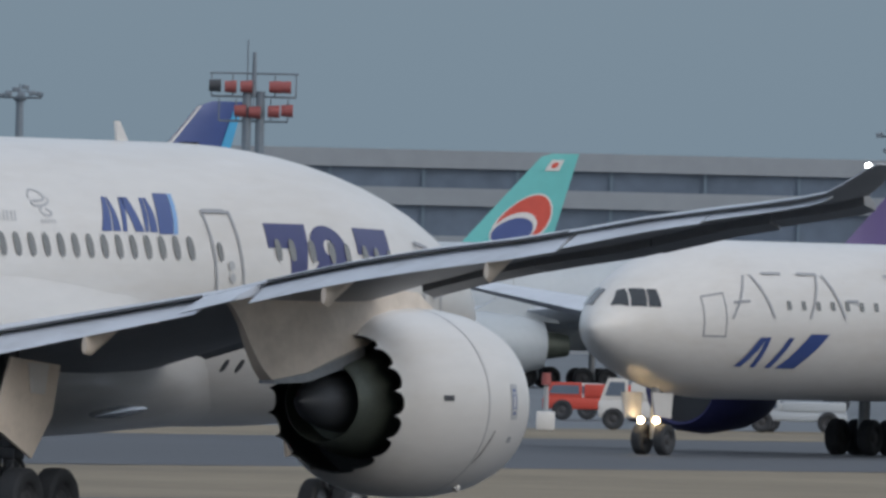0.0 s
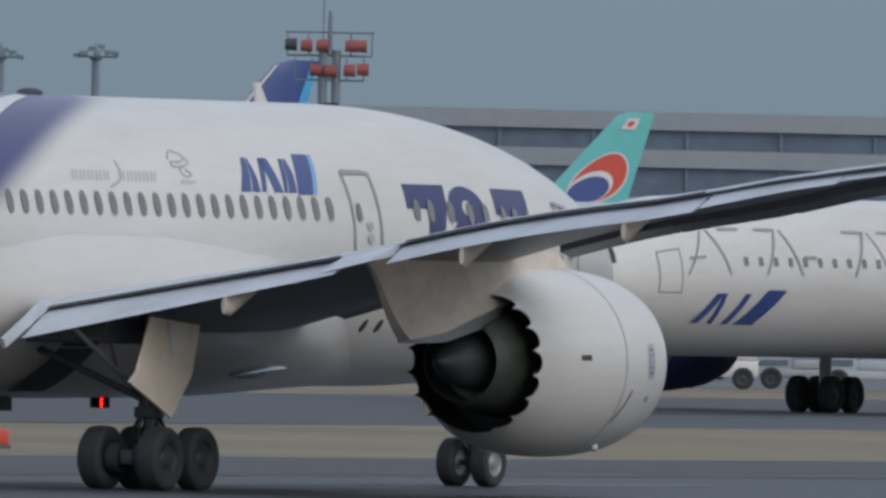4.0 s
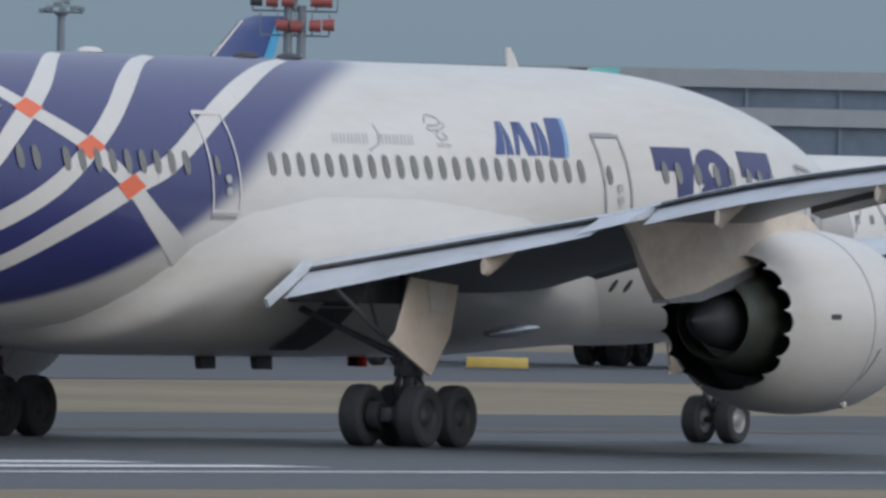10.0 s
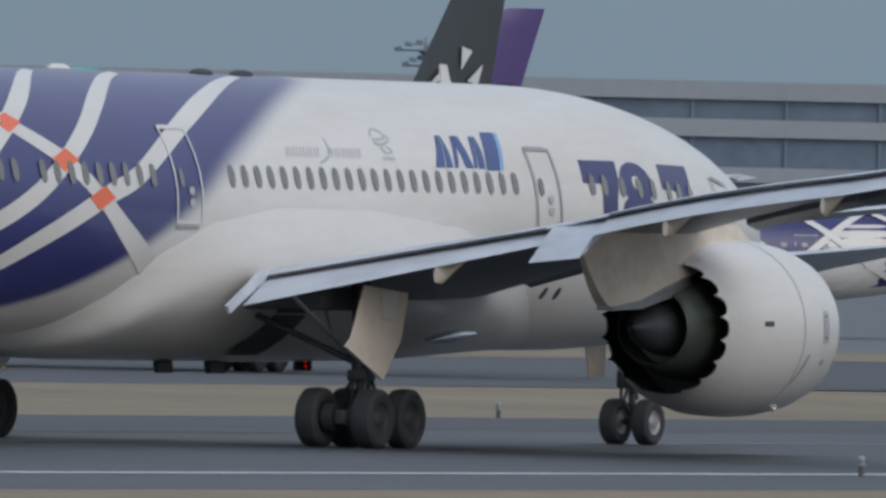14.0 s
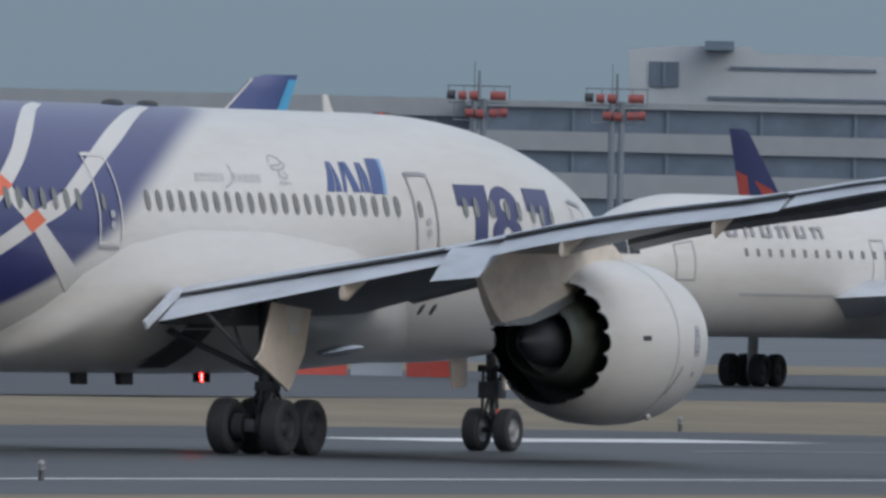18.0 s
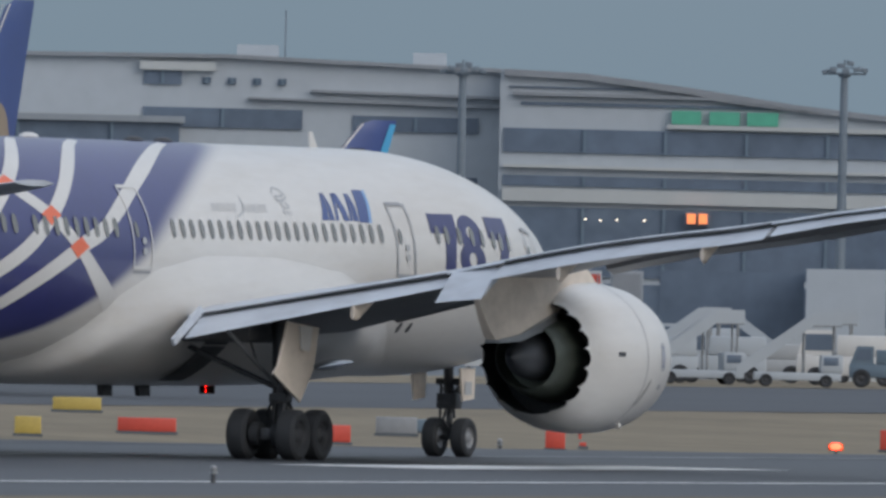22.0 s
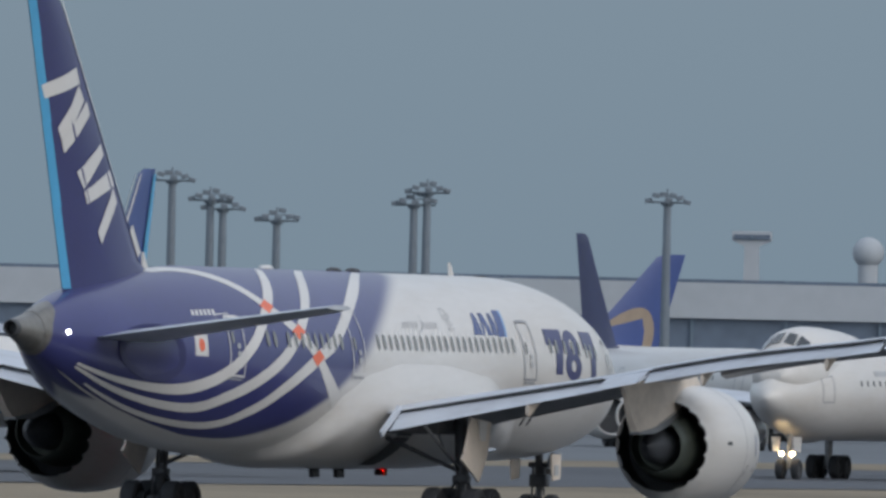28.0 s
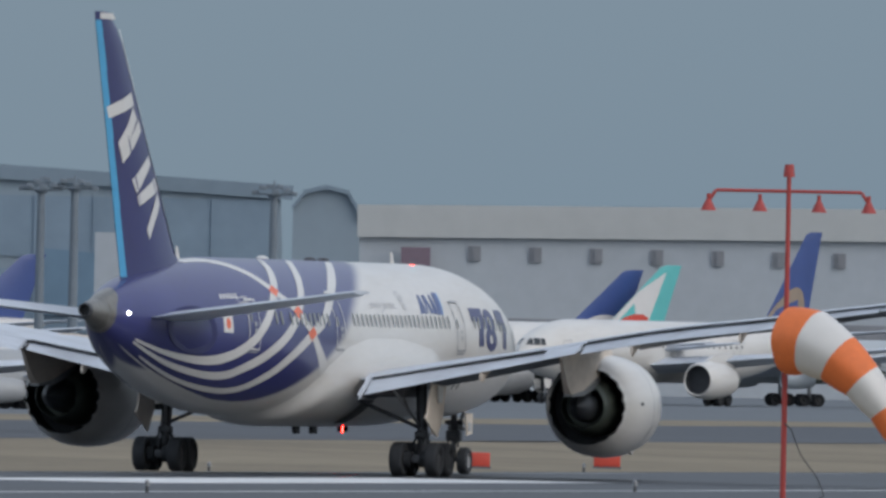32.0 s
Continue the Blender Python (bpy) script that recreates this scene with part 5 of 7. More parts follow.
block("concourse", "concourse with a rising wing-shaped roof and dark glazing", [(7.80, -0.2), (7.81, 0.262), (7.74, 0.306), (7.76, 0.315), (8.0, 0.318), (8.2, 0.316), (8.55, 0.256), (8.6, -0.2)], DT - 20, 60, PALE, bands=((7.83, 8.55, 0.06, 0.11),), plates=(
    ("roof_fascia", [(7.742, 0.306), (7.76, 0.288), (8.0, 0.250), (8.3, 0.178), (8.55, 0.15), (8.55, 0.19), (8.3, 0.212), (8.0, 0.278), (7.76, 0.312)], FASCIA, "brown-grey sloping roof edge"),
    ("glazing", [(7.815, 0.262), (7.815, 0.205), (7.9, 0.19), (7.91, 0.172), (8.19, 0.165), (8.19, 0.196), (8.0, 0.246)], BAND, "dark glazing under the roof")))
building("long_concourse", "long low pale concourse with dark glazing below", 8.6, 11.3, DT, [(-0.3, 0.07, "wall"), (0.07, 0.15, "glass"), (0.15, 0.235, "wall"), (0.235, 0.243, "glass")], wall=PALE, mull=9)
block("hangar", "glazed hangar paled blue-grey for haze with a shallow arched roof", [(11.18, -0.2), (11.18, 0.383), (11.3, 0.40), (11.55, 0.416), (11.8, 0.421), (12.1, 0.415), (12.45, 0.397), (12.77, 0.378), (12.79, -0.2)], 2900, 90, HAZEBLUE, bands=((11.2, 12.75, 0.20, 0.345), (11.2, 12.75, 0.02, 0.17)), glass=HANGARGLASS, bar=HANGARGLASS, plates=(
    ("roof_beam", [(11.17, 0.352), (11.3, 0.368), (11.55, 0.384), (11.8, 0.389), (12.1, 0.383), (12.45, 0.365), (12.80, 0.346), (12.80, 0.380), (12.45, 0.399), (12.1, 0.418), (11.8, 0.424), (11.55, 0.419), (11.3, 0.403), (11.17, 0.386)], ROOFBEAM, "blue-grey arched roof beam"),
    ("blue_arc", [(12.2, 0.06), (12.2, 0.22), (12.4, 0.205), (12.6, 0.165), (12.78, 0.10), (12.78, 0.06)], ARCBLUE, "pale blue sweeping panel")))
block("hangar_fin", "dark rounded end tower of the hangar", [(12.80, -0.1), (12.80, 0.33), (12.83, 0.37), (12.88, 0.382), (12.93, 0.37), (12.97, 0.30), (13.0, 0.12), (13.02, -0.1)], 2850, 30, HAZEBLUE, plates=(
    ("glazing", [(12.83, 0.0), (12.98, 0.0), (12.965, 0.17), (12.83, 0.19)], HANGARGLASS, "glazed lower panel paled blue for haze"),
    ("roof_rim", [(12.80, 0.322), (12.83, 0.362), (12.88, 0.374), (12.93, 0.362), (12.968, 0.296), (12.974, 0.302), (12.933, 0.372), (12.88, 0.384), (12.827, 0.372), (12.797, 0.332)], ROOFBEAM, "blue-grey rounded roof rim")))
block("door_tower", "pale stair tower before the hangar", [(12.33, -0.1), (12.33, 0.26), (12.40, 0.26), (12.40, -0.1)], 2750, 12, PALE)
block("cargo_building", "long pale cargo building with small openings greyed for haze", [(12.96, -0.2), (12.96, 0.338), (13.6, 0.345), (14.3, 0.352), (15.2, 0.36), (15.2, -0.2)], 2600, 80, PALE,
      bands=tuple((13.22 + 0.145 * k, 13.25 + 0.145 * k, 0.21, 0.245) for k in range(12)) + ((13.0, 15.1, 0.01, 0.075),), glass=HAZEOPEN, bar=HAZEOPEN, plates=(
          ("upper_cladding", [(12.955, 0.262), (15.2, 0.285), (15.2, 0.361), (14.3, 0.353), (13.6, 0.346), (12.955, 0.339)], PALEBAND, "paler upper cladding"),))
block("cargo_door", "dull mauve cargo door on the pale building", [(13.06, 0.10), (13.06, 0.24), (13.13, 0.24), (13.13, 0.10)], 2598, 1, MAUVE, "door")
block("control_tower", "slim pale control tower with a dark cab", [(10.765, -0.2), (10.775, 0.325), (10.745, 0.338), (10.745, 0.36), (10.84, 0.36), (10.84, 0.338), (10.81, 0.325), (10.82, -0.2)], 2900, 9, PALE, bands=((10.75, 10.835, 0.34, 0.352),))
dome = thing("radar_dome", "pale round radar dome on a plinth", "radome", far_pose(11.07, 2900))
bm = bmesh.new()
bmesh.ops.create_uvsphere(bm, u_segments=24, v_segments=14, radius=1.9, matrix=Matrix.Translation((0, 0, lift(0.315, 2900))))
part("dome", bm, PALE, dome)
bm = bmesh.new()
tube(bm, (0, 0, 0), (0, 0, lift(0.29, 2900)), 1.3, 1.2, 16)
part("plinth", bm, PALE, dome)

for az, el in ((-0.972, 0.475), (-0.745, 0.48), (1.371, 0.435), (4.558, 0.485), (5.86, 0.495), (6.769, 0.515), (7.163, 0.505), (7.10, 0.45), (7.954, 0.49), (7.99, 0.495), (8.775, 0.47), (8.925, 0.42), (9.408, 0.465), (9.50, 0.42), (9.53, 0.40), (9.659, 0.375), (10.016, 0.45), (9.985, 0.42), (10.589, 0.44), (11.30, 0.41), (11.64, 0.41), (11.82, 0.385), (12.2, 0.375), (12.28, 0.38), (12.755, 0.375)):
    light_mast(az, el, 1960, 2 if az == 1.371 else 1)
basket_tower(-0.188, 0.545, 1080)
basket_tower(3.455, 0.40, 1500)
basket_tower(3.784, 0.40, 1500)


# ---- other airliners ----
def other_jet(name, label, length, height, span, livery, engines=2, group="other airliners", hue_belly=None, upper=False):
    """A generic parked or taxiing airliner. Origin: ground between the main legs, x forward. height: fuselage diameter."""
    r = height / 2
    zc = r + livery.get("clear", 0.357) * height
    xn, xt = length * 0.49, -length * 0.47
    j = thing(name, label, "airplane", None, group)

    def sec(x):
        u = (x - (xn - 1.6 * height)) / (1.6 * height)
        v = ((xt + 3.6 * height) - x) / (3.6 * height)
        if u > 0:
            k = max(0.0, 1 - u ** 1.8) ** 0.62
            return zc - 0.14 * r * u ** 2, r * k
        if v > 0:
            k = 1 - 0.86 * v ** 1.7
            return zc + r * (1 - k) * 0.8, r * k
        return zc, r
    xs = [xn - 0.001] + [xn - height * 1.6 * (i / 16) ** 1.9 for i in range(1, 17)] + [xn - 1.6 * height - (length * 0.96 - 5.2 * height) * i / 4 for i in range(1, 5)] + [xt + 3.6 * height * (1 - i / 12) for i in range(1, 13)]
    bm = bmesh.new()
    loft(bm, [[(x, sec(x)[1] * math.sin(k * math.tau / 48), sec(x)[0] + sec(x)[1] * math.cos(k * math.tau / 48)) for k in range(48)] for x in xs], True, True, True)
    part("fuselage", bm, livery["body"], j)

    def sk(x, deg, off, s):
        z, rr = sec(x)
        a = radians(deg)
        return Vector((x, s * (rr + off) * math.cos(a), z + (rr + off) * math.sin(a)))

    def quadpatch(nm, x0, x1, d0, d1, material, s, off=0.02, shear=0.0, n=6, lab="", nq=3):
        b = bmesh.new()
        g = [[b.verts.new(sk(x0 + (x1 - x0) * i / n + shear * q / nq, d0 + (d1 - d0) * q / nq, off, s)) for q in range(nq + 1)] for i in range(n + 1)]
        for a, c in zip(g, g[1:]):
            for q in range(nq):
                b.faces.new((a[q], a[q + 1], c[q + 1], c[q]))
        return part(nm, b, material, j, lab)
    for s in (-1, 1):
        if hue_belly:
            xa, xb = xn - 1.0 * height, xt + 2.2 * height
            for nm, lo_, hi_, mtl, lab in (("belly_stripe", -38, 0, hue_belly, "blue lower fuselage stripe"), ("cheat_line", -44, -38, CYAN, "light blue line")):
                b = bmesh.new()
                g = []
                for i in range(25):
                    f = i / 24
                    grow = min(1.0, f * 2.2)
                    d0, d1 = lo_ + (0 if nm == "cheat_line" else -2), (hi_ if nm == "cheat_line" else -36 + 34 * grow)
                    g.append([b.verts.new(sk(xa + (xb - xa) * f, d0 + (d1 - d0) * q / 3, 0.015, s)) for q in range(4)])
                for a, c in zip(g, g[1:]):
                    for q in range(3):
                        b.faces.new((a[q], a[q + 1], c[q + 1], c[q]))
                part(nm, b, mtl, j, lab)
        x, stop = xn - 1.75 * height, xt + 3.2 * height
        while x > stop and not livery.get("plain"):
            quadpatch("cabin_window", x, x + 0.28, 8, 14.5, GLASS, s, 0.02, 0, 1)
            x -= 1.02
        for b0, b1, t0, t1 in () if upper else ((0.120, 0.200, 0.245, 0.285), (0.212, 0.310, 0.295, 0.372), (0.322, 0.410, 0.382, 0.440)):
            bmw = bmesh.new()
            quad = []
            for back, zz in ((b0, 0.137), (b1, 0.137), (t1, 0.353), (t0, 0.353)):
                xw = xn - height * back
                zm, rr = sec(xw)
                quad.append((xw, math.degrees(math.asin(min(0.985, (zz * r + zc - zm) / rr)))))
            g = []
            for i in range(4):
                row = []
                for q in range(4):
                    f, v = i / 3, q / 3
                    lo = [quad[0][c] + (quad[1][c] - quad[0][c]) * f for c in (0, 1)]
                    hi = [quad[3][c] + (quad[2][c] - quad[3][c]) * f for c in (0, 1)]
                    row.append(bmw.verts.new(sk(lo[0] + (hi[0] - lo[0]) * v, lo[1] + (hi[1] - lo[1]) * v, 0.03, s)))
                g.append(row)
            for p0, p1 in zip(g, g[1:]):
                for q in range(3):
                    bmw.faces.new((p0[q], p0[q + 1], p1[q + 1], p1[q]))
            part("cockpit_window", bmw, COCKPIT, j, "dark cockpit window")
        for xd in (xn - 0.98 * height, xn - 0.42 * length, xt + 3.4 * height):
            for (a, b_, c, d) in ((xd, xd + 0.06, -12, 24), (xd + 1.1, xd + 1.16, -12, 24), (xd, xd + 1.16, 23, 24.5), (xd, xd + 1.16, -13, -11.5)):
                quadpatch("door_edge", a, b_, c, d, LINE, s, 0.02, 0, 1)
        for k, (x0, x1, d0, d1, material, shear) in enumerate(livery.get("marks", ())):
            quadpatch("body_mark", x0, x1, d0, d1, material, s, 0.025 + (0.03 if k and d1 > 80 else 0.0) + 0.004 * (k % 9), shear, 4, nq=12 if d1 > 80 else 3)
        # wing
        b = bmesh.new()
        rings = []
        for u in (0, 0.12, 0.35, 0.6, 0.85, 0.97, 1.0):
            y = r * 0.5 + (span / 2 - r * 0.5) * u
            le = length * 0.165 - (span / 2) * 0.62 * u
            c = length * (0.20 * (1 - u) ** 1.4 + 0.035 + 0.02 * (1 - u))
            z = zc - 0.55 * r + 0.085 * y + 0.0009 * y * y
            rings.append([(le - c, s * y, z), (le - 0.6 * c, s * y, z + 0.06 * c), (le - 0.2 * c, s * y, z + 0.065 * c), (le, s * y, z + 0.01 * c), (le - 0.2 * c, s * y, z - 0.045 * c), (le - 0.6 * c, s * y, z - 0.03 * c)])
        loft(b, rings, True, True, True)
        part("wing", b, WINGGREY, j, "grey wing")
        b = bmesh.new()
        rings = []
        for u in (0, 0.5, 1):
            y = 0.3 * r + span * 0.17 * u
            le = xt + 1.75 * height - span * 0.13 * u
            c = length * 0.095 * (1 - 0.6 * u)
            z = sec(xt + 1.2 * height)[0] + 0.15 * r + 0.1 * y
            rings.append([(le - c, s * y, z), (le - 0.4 * c, s * y, z + 0.05 * c), (le, s * y, z), (le - 0.4 * c, s * y, z - 0.05 * c)])
        loft(b, rings, True, True, True)
        part("tailplane", b, WINGGREY, j)
        for ye in ((0.322,) if engines == 2 else (0.38, 0.68)):
            y = ye * span / 2
            er = height * (0.29 if engines == 2 else 0.22)
            x0 = length * (0.23 if engines == 2 else 0.17) - 0.62 * y + 0.9 * er - livery.get("engine_aft", 0.0)
            ze = zc - 0.55 * r + 0.085 * y - er * (1.0 if engines == 2 else 1.25)
            b = bmesh.new()
            spin_x(b, [(x0 - 0.1, er * 0.80), (x0, er * 0.86), (x0 - 0.25 * er, er), (x0 - 1.2 * er, er * 1.06), (x0 - 2.6 * er, er * 0.95), (x0 - 3.3 * er, er * 0.78)], s * y, ze, 36)
            e = part("engine_nacelle", b, livery.get("engine", livery["body"]), j, "engine nacelle")
            b = bmesh.new()
            spin_x(b, [(x0 - 0.08, er * 0.82), (x0 - 0.6 * er, er * 0.82), (x0 - 0.62 * er, 0.02)], s * y, ze, 30)
            part("inlet", b, SEAL, e, "dark engine inlet")
            b = bmesh.new()
            spin_x(b, [(x0 - 3.3 * er, er * 0.76), (x0 - 3.2 * er, er * 0.5), (x0 - 4.2 * er, er * 0.36), (x0 - 4.25 * er, 0.02)], s * y, ze, 24)
            part("exhaust", b, CORE, e)
            b = bmesh.new()
            slab(b, [(x0 - 0.9 * er, ze + er), (x0 - 3.9 * er, ze + 0.7 * er), (x0 - 3.6 * er, ze + 1.55 * er), (x0 - 1.6 * er, ze + 1.4 * er)], "y", s * y, 0.4)
            part("pylon", b, livery["body"], e)
        yg = 0.085 * length
        for dx in (-0.7, 0.7):
            for dy in (-0.6, 0.6):
                wheel(j, dx, s * yg + dy, 0.6, 0.6, 0.46)
        b = bmesh.new()
        tube(b, (0, s * yg, 0.5), (0, s * yg, zc - 0.5 * r), 0.2)
        part("main_strut", b, STEEL, j)
        wheel(j, xn - 0.86 * height, s * 0.4, 0.5, 0.5, 0.38)
    xg = xn - 0.86 * height
    b = bmesh.new()
    tube(b, (xg, 0, 0.5), (xg - 0.1, 0, zc - 0.8 * r), 0.13)
    part("nose_strut", b, STEEL, j)
    b = bmesh.new()
    slab(b, [(xg - 0.2, zc - 0.93 * r), (xg + 1.2, zc - 0.93 * r), (xg + 1.0, zc - 1.22 * r), (xg - 0.1, zc - 1.25 * r)], "y", 0.55, 0.06)
    slab(b, [(xg - 0.2, zc - 0.93 * r), (xg + 1.2, zc - 0.93 * r), (xg + 1.0, zc - 1.22 * r), (xg - 0.1, zc - 1.25 * r)], "y", -0.55, 0.06)
    part("nose_gear_door", b, livery["body"], j)
    if livery.get("lights"):
        for y in (-0.28, 0.28):
            b = bmesh.new()
            bmesh.ops.create_uvsphere(b, u_segments=12, v_segments=8, radius=livery["lights"] * 0.7, matrix=Matrix.Translation((xg + 0.35, y, zc - 1.28 * r)))
            part("landing_light", b, LAMPW, j, "lit landing light")
    # fin
    hf = livery.get("fin_h", 1.62 * height)
    zb = zc + 0.72 * r

    def fe(u):
        return xt + 1.95 * height - u * 1.52 * height, xt + 0.45 * height - u * 0.50 * height
    b = bmesh.new()
    rings = []
    for u in (0, 0.1, 0.3, 0.6, 0.9, 0.97, 1.0):
        le, te = fe(u)
        if u == 0:
            le += 0.5 * height
        if u == 1.0:
            le -= 0.12 * height
        c = le - te
        rings.append([(te, 0, zb + hf * u), (te + 0.4 * c, 0.024 * c, zb + hf * u), (te + 0.85 * c, 0.016 * c, zb + hf * u), (le, 0, zb + hf * u), (te + 0.85 * c, -0.016 * c, zb + hf * u), (te + 0.4 * c, -0.024 * c, zb + hf * u)])
    loft(b, rings, True, True, True)
    fin = part("fin", b, livery["fin"], j, livery.get("fin_label", ""))
    for step, (outline, material, lab) in enumerate(livery.get("fin_marks", ())):
        for s in (-1, 1):
            b = bmesh.new()
            vs = []
            for f, u in outline:
                le, te = fe(u)
                c = le - te
                t = 0.024 * c * (f / 0.4 if f < 0.4 else 1 - 0.33 * (f - 0.4) / 0.45 if f < 0.85 else 0.67 * (1 - f) / 0.15)
                vs.append(b.verts.new((te + c * f, s * (t + 0.07 + 0.012 * step), zb + hf * u)))
            b.faces.new(vs)
            part("fin_mark", b, material, fin, lab)
    if upper:
        def hump(u):
            x = xn - 0.16 * height - 3.5 * height * u
            k = min(1.0, (u / 0.22) ** 0.55) if u < 0.3 else max(0.02, 1 - ((u - 0.3) / 0.7) ** 2.2)
            return x, 0.80 * r * k ** 0.6, zc + 0.30 * r, (0.70 * r + 0.17 * height) * k if u < 0.3 else 0.62 * r + (0.08 * r + 0.17 * height) * k
        b = bmesh.new()
        rings = []
        for u in (0.005, 0.02, 0.05, 0.09, 0.14, 0.2, 0.3, 0.45, 0.6, 0.75, 0.88, 1.0):
            x, w, z, v = hump(u)
            rings.append([(x, w * math.sin(q * math.tau / 32), z + v * math.cos(q * math.tau / 32)) for q in range(32)])
        loft(b, rings, True, True, True)
        part("upper_deck", b, livery["body"], j, "raised upper deck")
        for s in (-1, 1):
            for a0, a1, u0 in ((4, 24, 0.105), (27, 46, 0.11), (49, 66, 0.12)):
                b = bmesh.new()
                vs = []
                for u, a in ((u0, a0), (u0, a1), (u0 + 0.06, a1 - 6), (u0 + 0.06, max(3, a0 - 5))):
                    x, w, z, v = hump(u)
                    vs.append(b.verts.new((x + 0.03, s * (w + 0.04) * math.sin(radians(a)), z + (v + 0.05) * math.cos(radians(a)))))
                b.faces.new(vs)
                part("cockpit_window", b, COCKPIT, j, "dark cockpit window")
    return j


def on_taxiway(along, across=-117.5, turn=180.0):
    p = rwy(along, across)
    return pose(p.x, p.y, 0, 0, 0, 90 - RUN_HEAD - turn)


def oval(cf, cu, rf, ru, n=18, a0=0.0, a1=360.0):
    return [(cf + rf * math.cos(radians(a0 + (a1 - a0) * k / n)), cu + ru * math.sin(radians(a0 + (a1 - a0) * k / n))) for k in range(n + (a1 - a0 < 360))]


# thin grey strokes and a slanted blue company block along the forward fuselage
STAR_MARKS = []
for k in range(13):
    x0 = 23.7 - 2.45 * k - (1.2 if k > 3 else 0)
    STAR_MARKS += [(x0, x0 - 0.12, 2, 36, LINE, (-1.2, 0.9)[k % 2])] + ([(x0 + 0.1, x0 - 1.25, 35, 37, LINE, 0)] if k % 3 else [(x0 - 0.2, x0 - 1.1, 14, 16, LINE, 0)])
TAXI_A = other_jet("taxiing_airliner", "white twin-engine airliner with a black star-marked tail taxiing toward the runway", 59.0, 5.1, 50, {
    "body": WHITE, "fin": BLACKP, "lights": 0.16, "engine": SEALBLUE, "engine_aft": 2.6, "marks": STAR_MARKS + [(22.9, 22.5, -36, -12, ROYAL, -0.9), (21.9, 21.6, -36, -12, ROYAL, -0.3), (21.0, 20.6, -36, -12, ROYAL, -0.9), (20.2, 18.9, -36, -9, ROYAL, -1.6)],
    "fin_marks": [([(0.5 + 0.12 * math.cos(a), 0.38 + 0.06 * math.sin(a)), (0.5 + 0.34 * math.cos(a - 0.25), 0.38 + 0.16 * math.sin(a - 0.25)), (0.5 + 0.28 * math.cos(a + 0.3), 0.38 + 0.145 * math.sin(a + 0.3))], SILVER, "silver star point") for a in [radians(90 + 72 * k) for k in range(5)]]})


WHITE_BLOCKS = [([(0.0, 0.02), (0.14, 0.02), (0.18, 0.97), (0.0, 0.97)], CYAN, "light blue rudder edge"),
    ([(0.26, 0.12), (0.40, 0.06), (0.86, 0.24), (0.80, 0.32)], STRIPE, "white slanted mark"), ([(0.26, 0.32), (0.40, 0.26), (0.84, 0.42), (0.78, 0.50)], STRIPE, "white slanted mark"),
    ([(0.28, 0.52), (0.42, 0.46), (0.82, 0.60), (0.76, 0.68)], STRIPE, "white slanted mark"), ([(0.96, 0.02), (1.0, 0.02), (1.0, 0.97), (0.95, 0.97)], STRIPE, "white leading edge")]
BLUE_FIN = {"body": WHITE, "fin": ROYAL, "fin_marks": WHITE_BLOCKS}
TAXI_B = other_jet("taxiing_airliner", "white twin-engine airliner with a blue globe-marked tail taxiing", 50.0, 5.1, 46, {
    "body": WHITE, "fin": ROYAL, "engine": WHITE, "lights": 0.13,
    "marks": [(17.0 - 1.5 * k - dx, 16.74 - 1.5 * k - dx, 24, 35, LINE, -0.15) for k in range(6) for dx in (0.0, 0.62)] + [(17.0 - 1.5 * k, 16.15 - 1.5 * k, 24 + 8 * (k % 2), 26.5 + 8 * (k % 2), LINE, 0) for k in range(6)] + [(16.0, -17.0, -24, -22, GREYTEXT, 0)],
    "fin_marks": [(oval(0.52, 0.12, 0.50, 0.42, 24, -10, 190), GOLD, "tan globe")] + [([(0.50 + (0.30 - 0.06 * k) * math.cos(radians(a)), 0.05 + (0.14 + 0.085 * k) * math.sin(radians(a))) for a in range(0, 181, 15)] + [(0.50 + (0.27 - 0.06 * k) * math.cos(radians(a)), 0.05 + (0.125 + 0.085 * k) * math.sin(radians(a))) for a in range(180, -1, -15)], STRIPE, "white globe line") for k in range(4)] + [([(0.975, 0.0), (1.0, 0.0), (1.0, 0.98), (0.96, 0.98)], STRIPE, "white leading edge")]})
TAXI_C = other_jet("taxiing_airliner", "white airliner with blue lower fuselage and large navy block marks taxiing", 47.0, 4.5, 44, {
    "body": WHITE, "fin": ROYAL, "lights": 0.17, "engine": WHITE, "clear": 0.43, "fin_h": 13.77 - 4.5 * 0.93 - 1.62,
    "marks": [(15.0, 14.3, 4, 24, NAVY, -0.2), (13.9, 13.1, 4, 24, NAVY, 0), (12.7, 12.0, 4, 24, NAVY, -0.2), (8.8, 7.0, 22, 32, ROYAL, -0.4)], "fin_marks": WHITE_BLOCKS}, hue_belly=ROYAL)
TAXI_D = other_jet("taxiing_airliner", "white four-engine airliner with a raised upper deck and dark gold-marked tail", 48.5, 4.8, 42, {
    "body": WHITE, "fin": LIGHTGREY, "lights": 0.17, "engine": WHITE, "clear": 0.40, "fin_h": 13.9 - 4.8 * 0.90 - 1.73, "marks": [(13.0, 7.5, 20, 27, GREYTEXT, 0)],
    "fin_marks": [([(0.02, 0.05), (0.34, 0.05), (0.42, 0.80), (0.02, 0.80)], GOLD, "tan tail mark"), ([(0.0, 0.80), (0.98, 0.80), (0.92, 0.99), (0.0, 0.99)], FASCIA, "dark tail tip"), ([(0.45, 0.05), (0.95, 0.05), (0.80, 0.45), (0.50, 0.45)], BLUEROOF, "grey-blue tail flank")]}, engines=4, upper=True)
